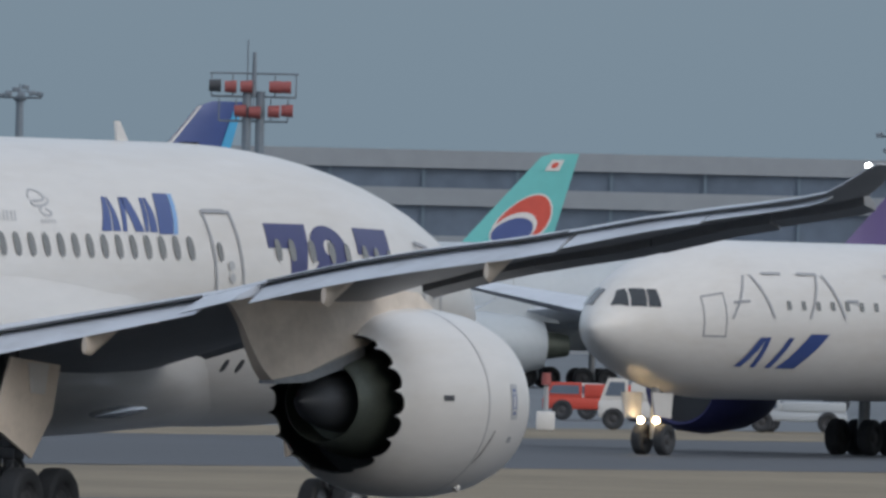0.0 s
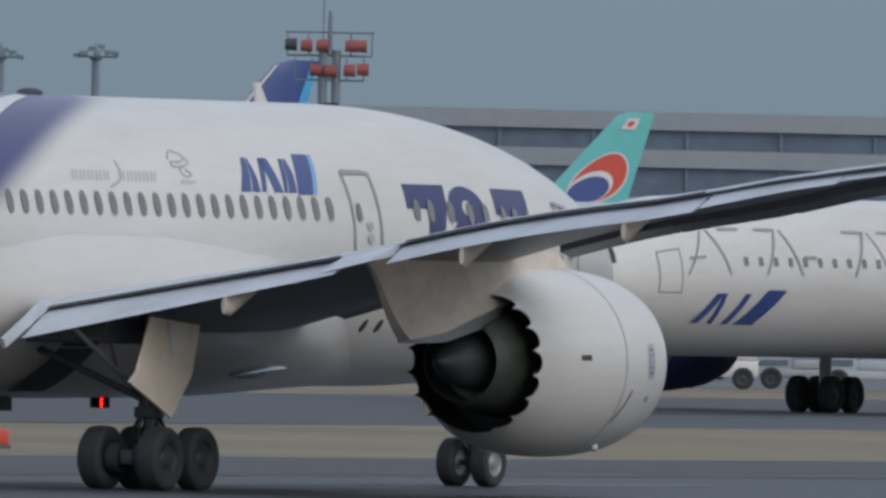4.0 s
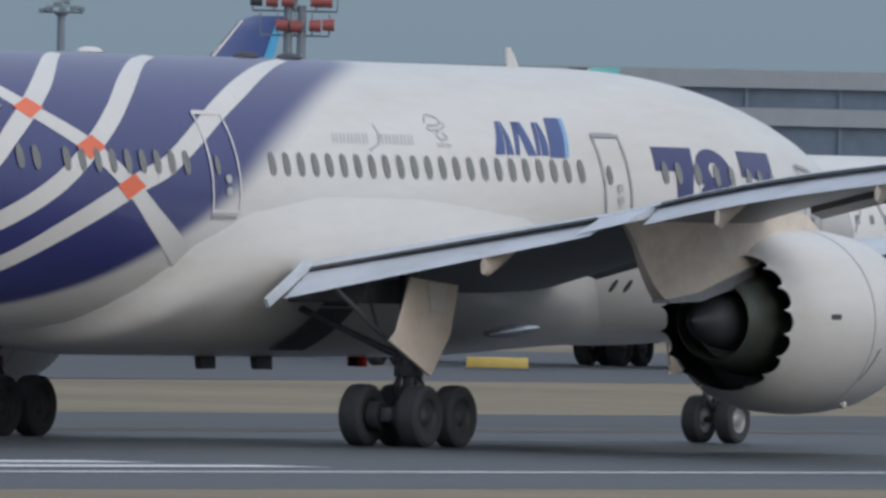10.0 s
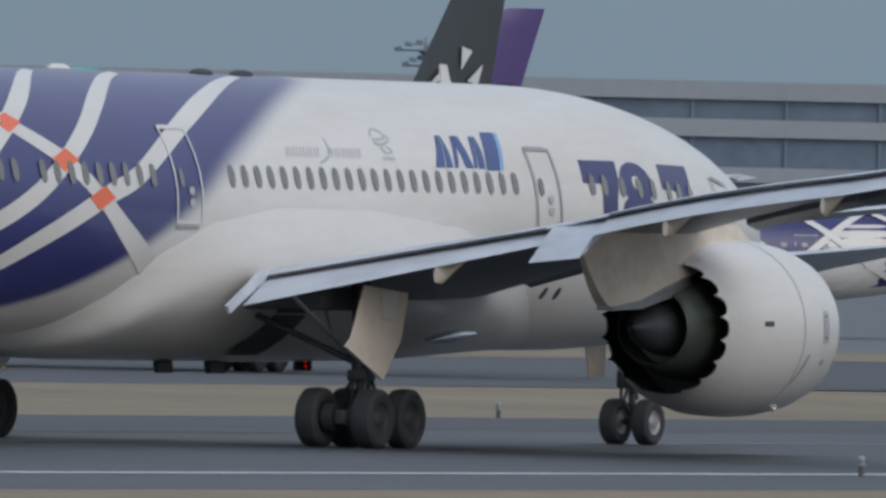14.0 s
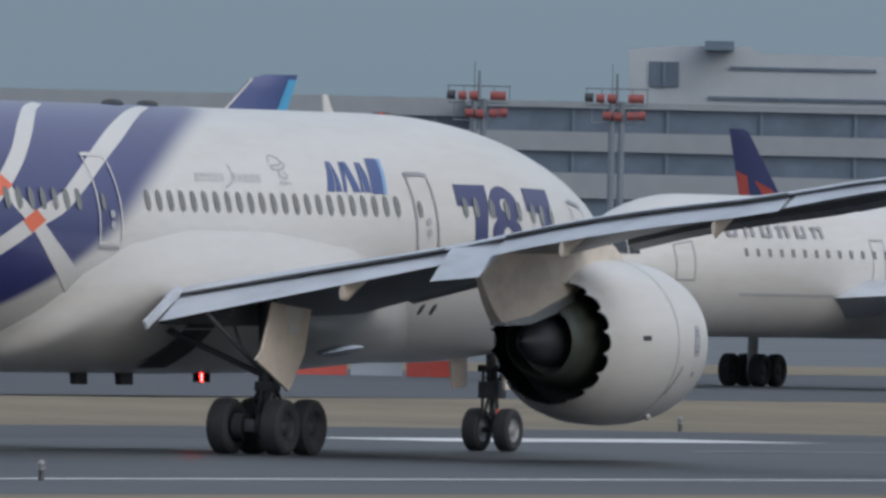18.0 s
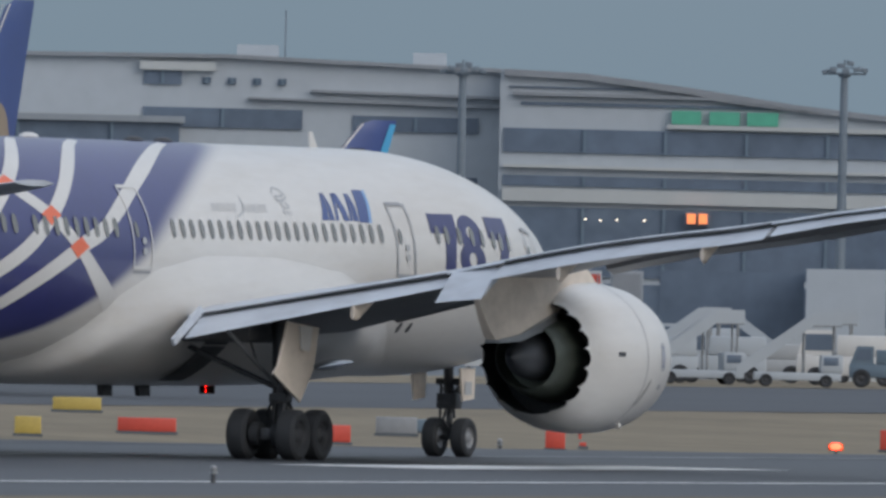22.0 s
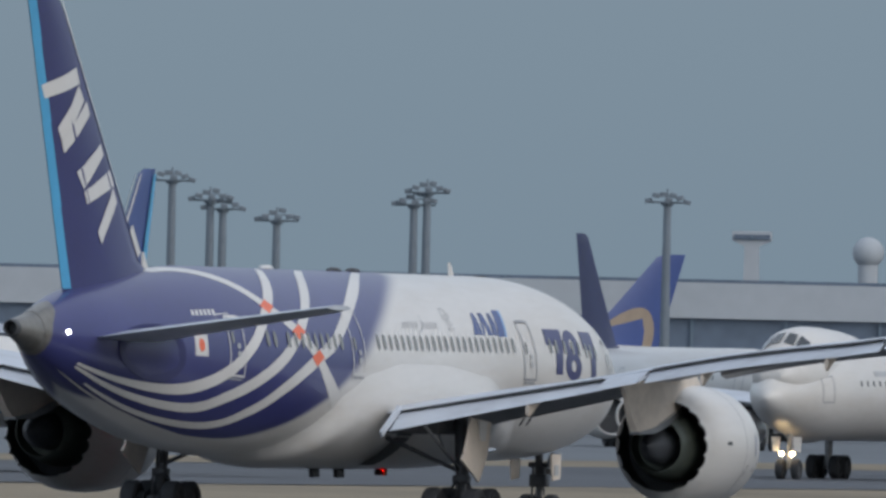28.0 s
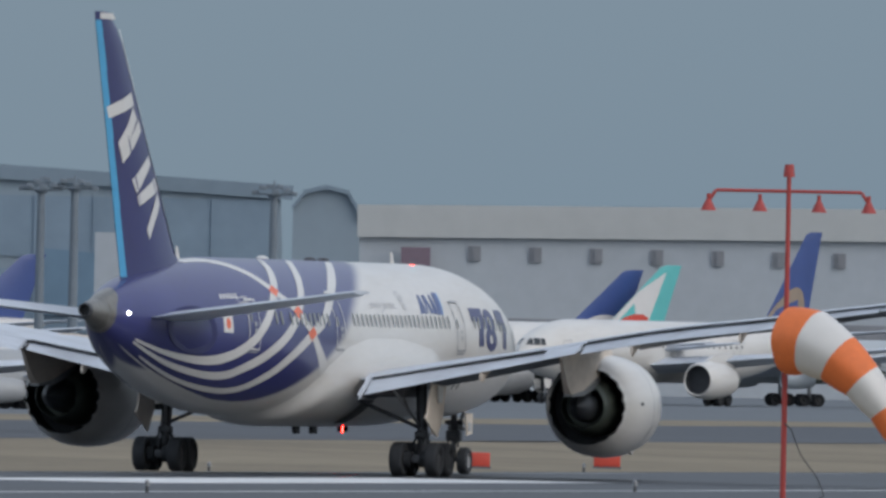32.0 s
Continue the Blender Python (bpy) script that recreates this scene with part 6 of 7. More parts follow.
TAXI_E = other_jet("taxiing_airliner", "white airliner with a blue belly and marked blue tail taxiing", 42.2, 4.2, 40, {
    "body": WHITE, "fin": ROYAL, "lights": 0.08, "fin_h": 13.1 - 4.2 * 0.857 - 1.51, "marks": [(9.0, 6.0, 20, 30, ROYAL, -0.4)], "fin_marks": WHITE_BLOCKS}, hue_belly=ROYAL)


def parked(label, length, height, span, livery, az, el, far=None, turn=0.0, exact=False, **kw):
    """An airliner parked nose to the left of the view; its fin tip stands at the given bearing and elevation."""
    dist = far if exact else min(2200, (2.84 * height + 0.25 - EYE[2]) / math.tan(radians(el)))
    livery = dict(livery, fin_h=lift(el, dist) - 1.217 * height)
    j = other_jet("parked_airliner", label, length, height, span, livery, group="parked airliners", **kw)
    tip = -length * 0.47 + 0.26 * height
    a = radians(az)
    h = 180 - az + turn
    fx, fy = math.cos(radians(h)), math.sin(radians(h))
    j.matrix_basis = pose(dist * math.sin(a) - fx * tip, dist * math.cos(a) - fy * tip, 0, 0, 0, h)
    return j


parked("parked white airliner with a blue tail edged in light blue", 55, 5.4, 48, BLUE_FIN, -0.275, 0.466, 1000, 30)
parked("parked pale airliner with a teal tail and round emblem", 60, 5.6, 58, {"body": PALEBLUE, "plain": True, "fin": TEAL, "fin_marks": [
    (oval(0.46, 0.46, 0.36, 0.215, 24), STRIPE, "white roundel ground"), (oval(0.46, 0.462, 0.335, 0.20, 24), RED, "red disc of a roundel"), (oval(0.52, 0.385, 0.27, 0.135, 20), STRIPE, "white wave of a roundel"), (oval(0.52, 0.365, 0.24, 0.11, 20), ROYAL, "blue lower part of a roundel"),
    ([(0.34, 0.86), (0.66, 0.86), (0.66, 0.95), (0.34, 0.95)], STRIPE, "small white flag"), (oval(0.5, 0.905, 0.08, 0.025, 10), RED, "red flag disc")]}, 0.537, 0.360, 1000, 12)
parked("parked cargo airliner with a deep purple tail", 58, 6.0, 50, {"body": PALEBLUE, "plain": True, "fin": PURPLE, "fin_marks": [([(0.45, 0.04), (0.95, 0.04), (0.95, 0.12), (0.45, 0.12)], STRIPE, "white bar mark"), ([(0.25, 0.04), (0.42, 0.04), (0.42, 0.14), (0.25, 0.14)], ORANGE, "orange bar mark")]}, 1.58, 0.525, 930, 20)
lattice = [(1.5, -18.0, -50, 90, NAVY, -2.5)]
for k in range(4):
    lattice += [(-0.5 - 4.2 * k, -1.05 - 4.2 * k, -48, 88, STRIPE, 7.0), (-1.5 - 4.2 * k, -2.05 - 4.2 * k, -48, 88, STRIPE, -7.0)]
parked("parked airliner with a navy tail half crossed by white stripes", 42.5, 4.45, 40, dict(BLUE_FIN, marks=lattice), 2.955, 0.408, 1121, 20, exact=True)
# white body painted pale blue-grey to stand for haze
parked("parked white four-engine airliner greyed for haze with a raised upper deck", 48, 4.2, 42, {"body": PALEBLUE, "plain": True, "fin": ROYAL, "clear": 0.5}, 14.52, 0.28, 2250, 20, exact=True, upper=True, engines=4)
parked("parked white airliner with a navy and red tail", 50, 5.0, 44, {"body": WHITE, "fin": NAVY, "fin_marks": [([(0.0, 0.05), (1.0, 0.05), (0.9, 0.45), (0.05, 0.62)], RED, "red tail wedge")]}, 4.08, 0.304, 1120, 125)
parked("parked white airliner with blue belly and marked blue tail", 55, 5.2, 48, BLUE_FIN, 5.655, 0.362, 1000, 30, hue_belly=ROYAL)
# white body set to light grey in place of haze
parked("parked white airliner greyed for haze with a navy and red tail", 33, 3.4, 32, {"body": LIGHTGREY, "fin": NAVY, "fin_marks": [([(0.0, 0.05), (1.0, 0.05), (0.9, 0.45), (0.05, 0.62)], RED, "red tail wedge")]}, 8.55, 0.178, 1120, 20)
parked("parked white airliner with a blue globe-marked tail", 60, 6.0, 58, {"body": WHITE, "fin": ROYAL, "fin_marks": [(oval(0.55, 0.05, 0.45, 0.4, 20, 0, 180), GOLD, "tan globe")]}, 10.595, 0.300, 1060, 35)
parked("parked airliner with a dark blue tail", 50, 5.2, 46, {"body": WHITE, "fin": NAVY}, 10.39, 0.346, 1150, 108)
parked("parked airliner with a blue globe-marked tail", 50, 5.2, 46, {"body": WHITE, "fin": ROYAL, "fin_marks": [(oval(0.62, 0.05, 0.42, 0.4, 20, 0, 180), GOLD, "tan globe")]}, 11.33, 0.304, 1120, 35)
parked("parked airliner with a plain blue tail", 50, 5.2, 46, {"body": WHITE, "fin": ROYAL}, 12.18, 0.205, 1200, 35)
parked("parked white airliner with a blue tail and white swirl", 52, 5.4, 48, {"body": WHITE, "fin": ROYAL, "fin_marks": [(oval(0.5, 0.15, 0.3, 0.12, 14), STRIPE, "white swirl")]}, 13.61, 0.196, 1300, 48)
parked("parked white airliner with a pale teal and red-marked tail", 54, 5.4, 48, {"body": WHITE, "fin": TEAL, "fin_marks": [([(0.3, 0.0), (1.0, 0.0), (1.0, 0.6), (0.6, 0.9)], STRIPE, "white tail flank"), (oval(0.6, 0.14, 0.28, 0.13, 10), RED, "red leaf mark")]}, 13.70, 0.209, 1340, 48)
parked("parked white airliner with a blue globe-marked tail", 56, 5.6, 50, {"body": WHITE, "fin": ROYAL, "fin_marks": [(oval(0.55, 0.05, 0.45, 0.4, 20, 0, 180), GOLD, "tan globe")]}, 14.04, 0.295, 1150, 60)


parked("parked white airliner with a blue globe-marked tail", 36, 3.2, 30, {"body": WHITE, "fin": ROYAL, "fin_marks": [(oval(0.6, 0.05, 0.42, 0.4, 20, 0, 180), GOLD, "tan globe")]}, 13.0, 0.067, 1700, 30, exact=True)
parked("parked light grey airliner with a red tail and yellow disc", 34, 3.0, 30, {"body": LIGHTGREY, "fin": DRUM, "fin_marks": [(oval(0.42, 0.5, 0.3, 0.25, 20), YELLOW, "yellow tail disc")]}, 12.66, 0.046, 1650, 25, exact=True)


# ---- signs, boxes, lamps and barriers beside the runway and taxiway ----
def place(ob, along, across, turn=0.0):
    p = rwy(along, across, 0.012 + swale(along, across))
    ob.matrix_basis = pose(p.x, p.y, p.z, 0, 0, -math.degrees(math.atan2(p.x, p.y)) + turn)
    return ob


def marker_box(along, across, w=0.75, h=0.55, material=None, turn=0.0, label="red box marker on the grass", pole=False):
    b = thing("marker_box", label, "marker", None, "runway side markers")
    bm = bmesh.new()
    box(bm, -w / 2, w / 2, -0.4, 0.4, 0.08, h, 0.03)
    part("cabinet", bm, material or RED, b)
    bm = bmesh.new()
    box(bm, -w / 2 - 0.05, w / 2 + 0.05, -0.45, 0.45, 0, 0.08)
    part("base", bm, CONCRETE, b)
    if pole:
        bm = bmesh.new()
        tube(bm, (-w * 0.45, -0.2, 0.3), (-w * 0.45, -0.2, h + 0.45), 0.05, seg=8)
        part("post", bm, RED, b)
        bm = bmesh.new()
        tube(bm, (-w * 0.45, -0.2, h + 0.35), (-w * 0.45, -0.2, h + 0.65), 0.13, 0.10, 10)
        part("lamp_head", bm, RED, b)
    return place(b, along, across, turn)


def edge_light(along, across, lit=None, label="small white-capped runway edge light"):
    b = thing("edge_light", label, "light", None, "runway edge lights")
    bm = bmesh.new()
    tube(bm, (0, 0, 0), (0, 0, 0.22), 0.06, 0.05, 8)
    part("stem", bm, DARKSTEEL, b)
    bm = bmesh.new()
    tube(bm, (0, 0, 0.2), (0, 0, 0.27), 0.09, 0.09, 10)
    part("collar", bm, STEEL, b)
    bm = bmesh.new()
    bmesh.ops.create_uvsphere(bm, u_segments=10, v_segments=6, radius=0.085, matrix=Matrix.Translation((0, 0, 0.32)))
    part("lens", bm, lit or RIM, b)
    return place(b, along, across)


def guard_lamp(along, across, label="glowing orange lamp on a short post"):
    b = thing("guard_lamp", label, "lamp", None, "glowing orange lamps")
    bm = bmesh.new()
    tube(bm, (0, 0, 0), (0, 0, 0.2), 0.05, seg=8)
    part("post", bm, DARKSTEEL, b)
    bm = bmesh.new()
    box(bm, -0.24, 0.24, -0.10, 0.2, 0.12, 0.36, 0.04)
    part("housing", bm, ORANGE, b)
    bm = bmesh.new()
    bmesh.ops.create_uvsphere(bm, u_segments=12, v_segments=8, radius=0.13, matrix=Matrix.Translation((0, -0.10, 0.25)) @ Matrix.Diagonal((1.4, 0.6, 0.8, 1)))
    part("lens", bm, LAMPR, b, "glowing orange-red lens")
    return place(b, along, across)


def barrier(along, across, n=6, label="row of red and white plastic barriers"):
    for k in range(n):
        b = thing("barrier", "red plastic barrier beside the taxiway" if k % 2 == 0 else "white plastic barrier beside the taxiway", "barrier", None, "barriers")
        bm = bmesh.new()
        slab(bm, [(-0.28, 0), (0.28, 0), (0.2, 0.15), (0.1, 0.55), (-0.1, 0.55), (-0.2, 0.15)], "y", 0, 1.9)
        bmesh.ops.rotate(bm, cent=(0, 0, 0), matrix=Matrix.Rotation(radians(90), 3, "Z"), verts=bm.verts)
        part("shell", bm, RED if k % 2 == 0 else PALE, b)
        bm = bmesh.new()
        box(bm, -0.8, 0.8, -0.06, 0.06, 0.55, 0.6)
        part("top_rail", bm, RED if k % 2 == 0 else PALE, b)
        p = rwy(along, across)
        az = math.degrees(math.atan2(p.x, p.y))
        q = p + Vector((math.cos(radians(-az)), math.sin(radians(-az)), 0)) * 2.05 * k
        b.matrix_basis = pose(q.x, q.y, 0.012, 0, 0, -az)


marker_box(21.6, -41.2, 0.62, 0.45)
marker_box(203.4, -53.6, 1.8, 0.5, RED)
marker_box(196.0, -45.0, 2.4, 0.6)
marker_box(172.0, -36, 2.6, 0.45)
marker_box(231.7, -56.4, 1.3, 0.45, BLUEROOF, label="dark blue-grey box on the grass")
marker_box(196.0, -37, 0.6, 0.6, RED)
marker_box(208.0, -41, 0.22, 0.2, RED, label="small red marker post on the grass", pole=True)
marker_box(174.9, -36, 1.0, 0.6, RED)
marker_box(186.0, -50.0, 0.8, 0.6, YELLOW, label="small yellow sign box on the grass")
marker_box(248.7, -75.6, 1.6, 0.5, YELLOW, label="yellow sign box on the grass")
marker_box(227.0, -38, 1.3, 0.7, RED)
marker_box(374.0, -38, 0.9, 0.7, RED)
marker_box(552.4, -40, 1.2, 0.7)
marker_box(575.0, -40, 1.2, 0.7)
marker_box(116.7, -36, 0.6, 0.42, pole=True)
marker_box(173.5, -107.9, 1.9, 0.40, YELLOW, label="low yellow sign board beside the taxiway")
marker_box(222.8, -53.4, 1.3, 0.6, UNDERGREY, label="grey equipment box on the grass")
barrier(325.8, -145, 5)
barrier(496.8, -130, 4)
barrier(486.9, -130, 2)
for k in range(-3, 12):
    edge_light(-50.0 + 60.0 * k, 31.2)
for k in range(-3, 12):
    edge_light(-2.9 + 60.0 * k, -31.0)
for a in (211.4, 232.0, 254.0, 277.2):
    guard_lamp(a, -34)


# ---- vehicles and equipment on the apron ----
def van(along, across, length, height, body, turn=0.0, label="white service van on the apron", cab=0.35, bed=None, category="vehicle"):
    """A boxy service vehicle: lower body, cab with glass, wheels, an optional load bed."""
    v = thing("service_vehicle", label, category, None, "apron vehicles")
    w = 1.15
    bm = bmesh.new()
    box(bm, -length / 2, length / 2, -w, w, 0.45, 0.45 + 0.42 * height, 0.08)
    part("chassis_body", bm, body, v)
    x0, x1 = -length / 2, -length / 2 + cab * length
    bm = bmesh.new()
    slab(bm, [(x0 + 0.05, 0.45 + 0.42 * height), (x0 + 0.35, 0.45 + 0.95 * height), (x1, 0.45 + 0.95 * height), (x1, 0.45 + 0.42 * height)], "y", 0, 2 * w - 0.1)
    part("cab", bm, body, v)
    bm = bmesh.new()
    slab(bm, [(x0 + 0.25, 0.5 + 0.5 * height), (x0 + 0.42, 0.42 + 0.88 * height), (x1 - 0.12, 0.42 + 0.88 * height), (x1 - 0.12, 0.5 + 0.5 * height)], "y", 0, 2 * w - 0.04)
    part("window", bm, BAND, v, "dark cab glass")
    if bed:
        bm = bmesh.new()
        box(bm, x1 + 0.1, length / 2 - 0.05, -w, w, 0.45 + 0.42 * height, 0.45 + bed * height, 0.05)
        part("load_box", bm, body, v)
    for x in (-length * 0.32, length * 0.32):
        for y in (-w, w):
            wheel(v, x, y, 0.42, 0.42, 0.26)
    return place(v, along, across, turn)


def stairs(along, across, turn=0.0, label="white mobile passenger stairs parked on the apron"):
    v = thing("passenger_stairs", label, "stairs", None, "mobile passenger stairs")
    bm = bmesh.new()
    box(bm, -2.4, 3.4, -1.1, 1.1, 0.42, 0.95, 0.06)
    part("chassis", bm, PALE, v)
    bm = bmesh.new()
    box(bm, 2.0, 3.5, -1.1, 1.1, 0.95, 2.15, 0.12)
    part("cab", bm, PALE, v)
    bm = bmesh.new()
    box(bm, 2.2, 3.2, -1.13, 1.13, 1.45, 2.0, 0.03)
    part("cab_window", bm, BAND, v, "dark cab glass")
    for k in range(15):
        bm = bmesh.new()
        box(bm, -3.4 + 0.33 * k, -3.04 + 0.33 * k, -0.85, 0.85, 0.78 + 0.235 * k, 0.84 + 0.235 * k)
        part("step", bm, STEEL, v)
    for y in (-0.95, 0.95):
        bm = bmesh.new()
        slab(bm, [(-3.55, 0.45), (1.5, 4.1), (1.5, 4.95), (-3.55, 1.3)], "y", y, 0.08)
        part("side_panel", bm, PALE, v, "pale sloping side panel")
        bm = bmesh.new()
        slab(bm, [(1.5, 4.1), (3.4, 4.1), (3.4, 5.0), (1.5, 5.0)], "y", y, 0.08)
        part("platform_rail", bm, PALE, v)
        for x in (0.9, 2.9):
            bm = bmesh.new()
            tube(bm, (x, y, 0.9), (x, y, 4.1 if x > 1.5 else 3.6), 0.08, seg=8)
            part("support_leg", bm, STEEL, v)
    bm = bmesh.new()
    box(bm, 1.5, 3.4, -0.95, 0.95, 4.02, 4.12)
    part("platform", bm, STEEL, v)
    for x in (-1.6, 2.4):
        for y in (-1.1, 1.1):
            wheel(v, x, y, 0.42, 0.42, 0.26)
    for o in v.children_recursive:
        o.data.transform(Matrix.Scale(0.68, 4))
        o.location *= 0.68
    return place(v, along, across, turn)


van(513.9, -224, 5.2, 1.9, STRIPE, label="white aircraft tow tractor on the apron", cab=0.3)
van(520.0, -229, 4.2, 1.7, STRIPE, label="white low tow tractor on the apron", cab=0.5)
van(191.2, -93.0, 2.6, 0.9, YELLOW, label="small yellow service cart beside the taxiway", cab=0.4)
van(397.8, -221, 4.6, 1.15, RED, label="red and white fire service truck on the apron", bed=0.9)
van(405.0, -224, 3.6, 1.1, STRIPE, bed=0.85)
van(204.0, -160, 5.5, 1.6, BLUEROOF, label="dark blue truck beyond the taxiway", bed=0.8)
def at_bearing(ob, az, dist, turn=0.0):
    ob.matrix_basis = far_pose(az, dist, turn)
    return ob


for az, dist, turn in ((6.385, 1150, 4), (6.70, 1140, -3), (6.655, 1085, 2), (6.42, 1090, 10), (6.95, 1150, 6), (7.06, 1100, -8), (6.56, 1175, 178)):
    at_bearing(stairs(0, 0), az, dist, turn)
for az, dist, lng, hgt, paint, lab in ((6.49, 1105, 4.2, 2.0, PALE, "pale service truck parked among the stairs"), (6.60, 1120, 3.6, 1.6, LIGHTGREY, "light grey tug on the apron"),
                                       (6.80, 1110, 5.0, 2.2, STRIPE, "white catering truck on the apron"), (6.88, 1095, 3.2, 1.5, BLUEROOF, "dark blue tug on the apron"), (6.32, 1100, 4.4, 1.9, PALE, "pale service van on the apron"),
                                       (0.75, 920, 3.2, 1.6, STRIPE, "white box truck beyond the taxiway"), (0.97, 930, 4.5, 0.8, LIGHTGREY, "low grey trailer beyond the taxiway"), (1.12, 925, 4.0, 0.9, PALE, "low pale trailer beyond the taxiway")):
    at_bearing(van(0, 0, lng, hgt, paint, label=lab, bed=0.85), az, dist)


def lift_truck(az, dist, width, z0, z1, paint, label, red_lamp=False, panel=None):
    """A high-lift truck seen end on: chassis, cab, crossed lifting arms and a raised box."""
    v = thing("lift_truck", label, "truck", far_pose(az, dist), "high-lift trucks")
    w = width / 2
    bm = bmesh.new()
    box(bm, -w * 0.9, w * 0.9, -3.2, 3.4, 0.55, 1.0, 0.05)
    part("chassis", bm, LEDGE, v)
    bm = bmesh.new()
    box(bm, -w * 0.88, w * 0.88, 2.2, 3.4, 1.0, 2.4, 0.12)
    part("cab", bm, paint, v)
    for x in (-w * 0.7, w * 0.7):
        for a, b in ((-2.6, 1.9), (1.9, -2.6)):
            bm = bmesh.new()
            tube(bm, (x, a, 0.98), (x, b, z0 + 0.05), 0.09, seg=8)
            part("lifting_arm", bm, STEEL, v)
    bm = bmesh.new()
    box(bm, -w, w, -3.0, 2.3, z0, z1, 0.06)
    raised = part("raised_box", bm, paint, v, "raised pale load box")
    bm = bmesh.new()
    box(bm, -w * 0.82, w * 0.82, -3.05, -3.01, z0 + 0.2, z1 - 0.2)
    part("shutter", bm, panel or LEDGE, raised, "roller shutter")
    for x in (-w * 0.5, w * 0.5):
        bm = bmesh.new()
        box(bm, x - 0.03, x + 0.03, -3.09, -3.06, z0 + 0.1, z1 - 0.1)
        part("shutter_bar", bm, LEDGE, raised)
    if red_lamp:
        bm = bmesh.new()
        tube(bm, (0, -2.4, z1), (0, -2.4, z1 + 0.34), 0.17, 0.13, 12)
        part("warning_lamp", bm, LAMPR, v, "glowing red warning lamp")
    for x in (-w * 0.85, w * 0.85):
        for y in (-2.2, 2.4):
            wheel(v, x, y, 0.45, 0.45, 0.28)


lift_truck(5.955, 1392, 2.5, 3.9, 5.95, LIGHTGREY, "pale high-lift truck with its box raised on the apron", True)
lift_truck(6.02, 1370, 1.9, 3.1, 5.0, LEDGE, "grey high-lift truck with its box raised")
lift_truck(6.125, 1380, 2.0, 3.1, 5.1, HAZEGREY, "pale high-lift truck with its box raised", True)
lift_truck(6.183, 1372, 0.9, 3.0, 5.1, LIGHTGREY, "narrow lift with a red end panel", panel=RED)
lift_truck(6.262, 1385, 1.9, 3.15, 5.15, HAZEGREY, "pale high-lift truck with its box raised")

bridge = thing("boarding_bridge", "grey boarding bridge tunnel on wheeled legs", "boarding bridge", far_pose(5.845, 1430))
bm = bmesh.new()
box(bm, -1.4, 1.4, -7.0, 9.0, 2.2, 4.2, 0.1)
part("tunnel", bm, LEDGE, bridge)
bm = bmesh.new()
box(bm, -1.15, 1.15, -7.06, -7.0, 2.5, 3.9)
part("end_door", bm, BAND, bridge, "dark bellows end")
for x in (-1.15, 1.15):
    for y in (-4.5, 6.0):
        bm = bmesh.new()
        tube(bm, (x, y, 0.2), (x, y, 2.25), 0.22, 0.2, 12)
        part("leg", bm, LEDGE, bridge)
        wheel(bridge, x, y - 0.5, 0.4, 0.4, 0.3)
bm = bmesh.new()
box(bm, -1.4, 1.4, -4.8, -4.2, 0.5, 0.85, 0.04)
part("bogie_beam", bm, STEEL, bridge)
bm = bmesh.new()
tube(bm, (0.95, -7.12, 3.35), (0.95, -7.02, 3.35), 0.10, seg=12)
part("lamp", bm, LAMPN, bridge, "lit white lamp")

stand = thing("maintenance_frame", "yellow-brown steel maintenance frame on the apron", "frame", far_pose(6.169, 1325))
for x in (-0.55, 0.55):
    for y in (-0.5, 0.5):
        bm = bmesh.new()
        tube(bm, (x, y, 0), (x, y, 2.5), 0.10, seg=8)
        part("post", bm, GOLD, stand)
for z in (1.25, 2.45):
    bm = bmesh.new()
    box(bm, -0.8, 0.8, -0.6, 0.6, z, z + 0.12, 0.02)
    part("platform", bm, GOLD, stand)
for az, dist, lng, hgt, paint, lab in ((5.54, 1320, 1.6, 0.75, STRIPE, "white baggage cart on the apron"), (5.675, 1290, 2.0, 0.8, PALE, "pale baggage cart on the apron"), (5.41, 1320, 2.6, 1.3, FASCIA, "brown loaded baggage cart on the apron"),
                                       (5.47, 1345, 2.2, 1.0, LIGHTGREY, "light grey baggage tug on the apron"), (5.60, 1350, 2.4, 0.9, FASCIA, "brown loaded baggage cart on the apron"), (5.75, 1330, 2.2, 0.9, BLUEROOF, "dark blue baggage tug on the apron"),
                                       (6.08, 1310, 3.0, 1.2, PALE, "pale service cart on the apron"), (6.24, 1300, 2.6, 1.1, LIGHTGREY, "light grey service cart on the apron")):
    cart = at_bearing(van(0, 0, lng / 0.6, hgt / 0.6, paint, label=lab, cab=0.25, bed=0.95), az, dist)
    for o in cart.children_recursive:
        o.data.transform(Matrix.Scale(0.6, 4))
        o.location *= 0.6
# a row of low pale blocks along the apron's edge
kerb_block = thing("barrier_block", "low pale concrete barrier block on the apron", "barrier", None, "low pale barrier blocks")
bm = bmesh.new()
slab(bm, [(-0.7, 0), (0.7, 0), (0.62, 0.30), (0.5, 0.36), (-0.5, 0.36), (-0.62, 0.30)], "y", 0, 0.4)
part("block_body", bm, PALEBAND, kerb_block)
at_bearing(kerb_block, 5.79, 1255)
for k in range(1, 23):
    copy_thing(kerb_block, far_pose(5.79 + 0.066 * k + 0.012 * math.sin(k * 2.3), 1255 - 6 * k + 3 * math.sin(k * 1.7), 8 * math.sin(k)))
red_post = thing("signal_post", "grey post with a red head beside the apron road", "post", far_pose(0.525, 905))
bm = bmesh.new()
tube(bm, (0, 0, 0), (0, 0, 1.75), 0.11, 0.09, 10)
part("post", bm, LIGHTGREY, red_post)
bm = bmesh.new()
box(bm, -0.35, 0.35, -0.3, 0.3, 0, 0.7, 0.05)
part("plinth_box", bm, STRIPE, red_post)
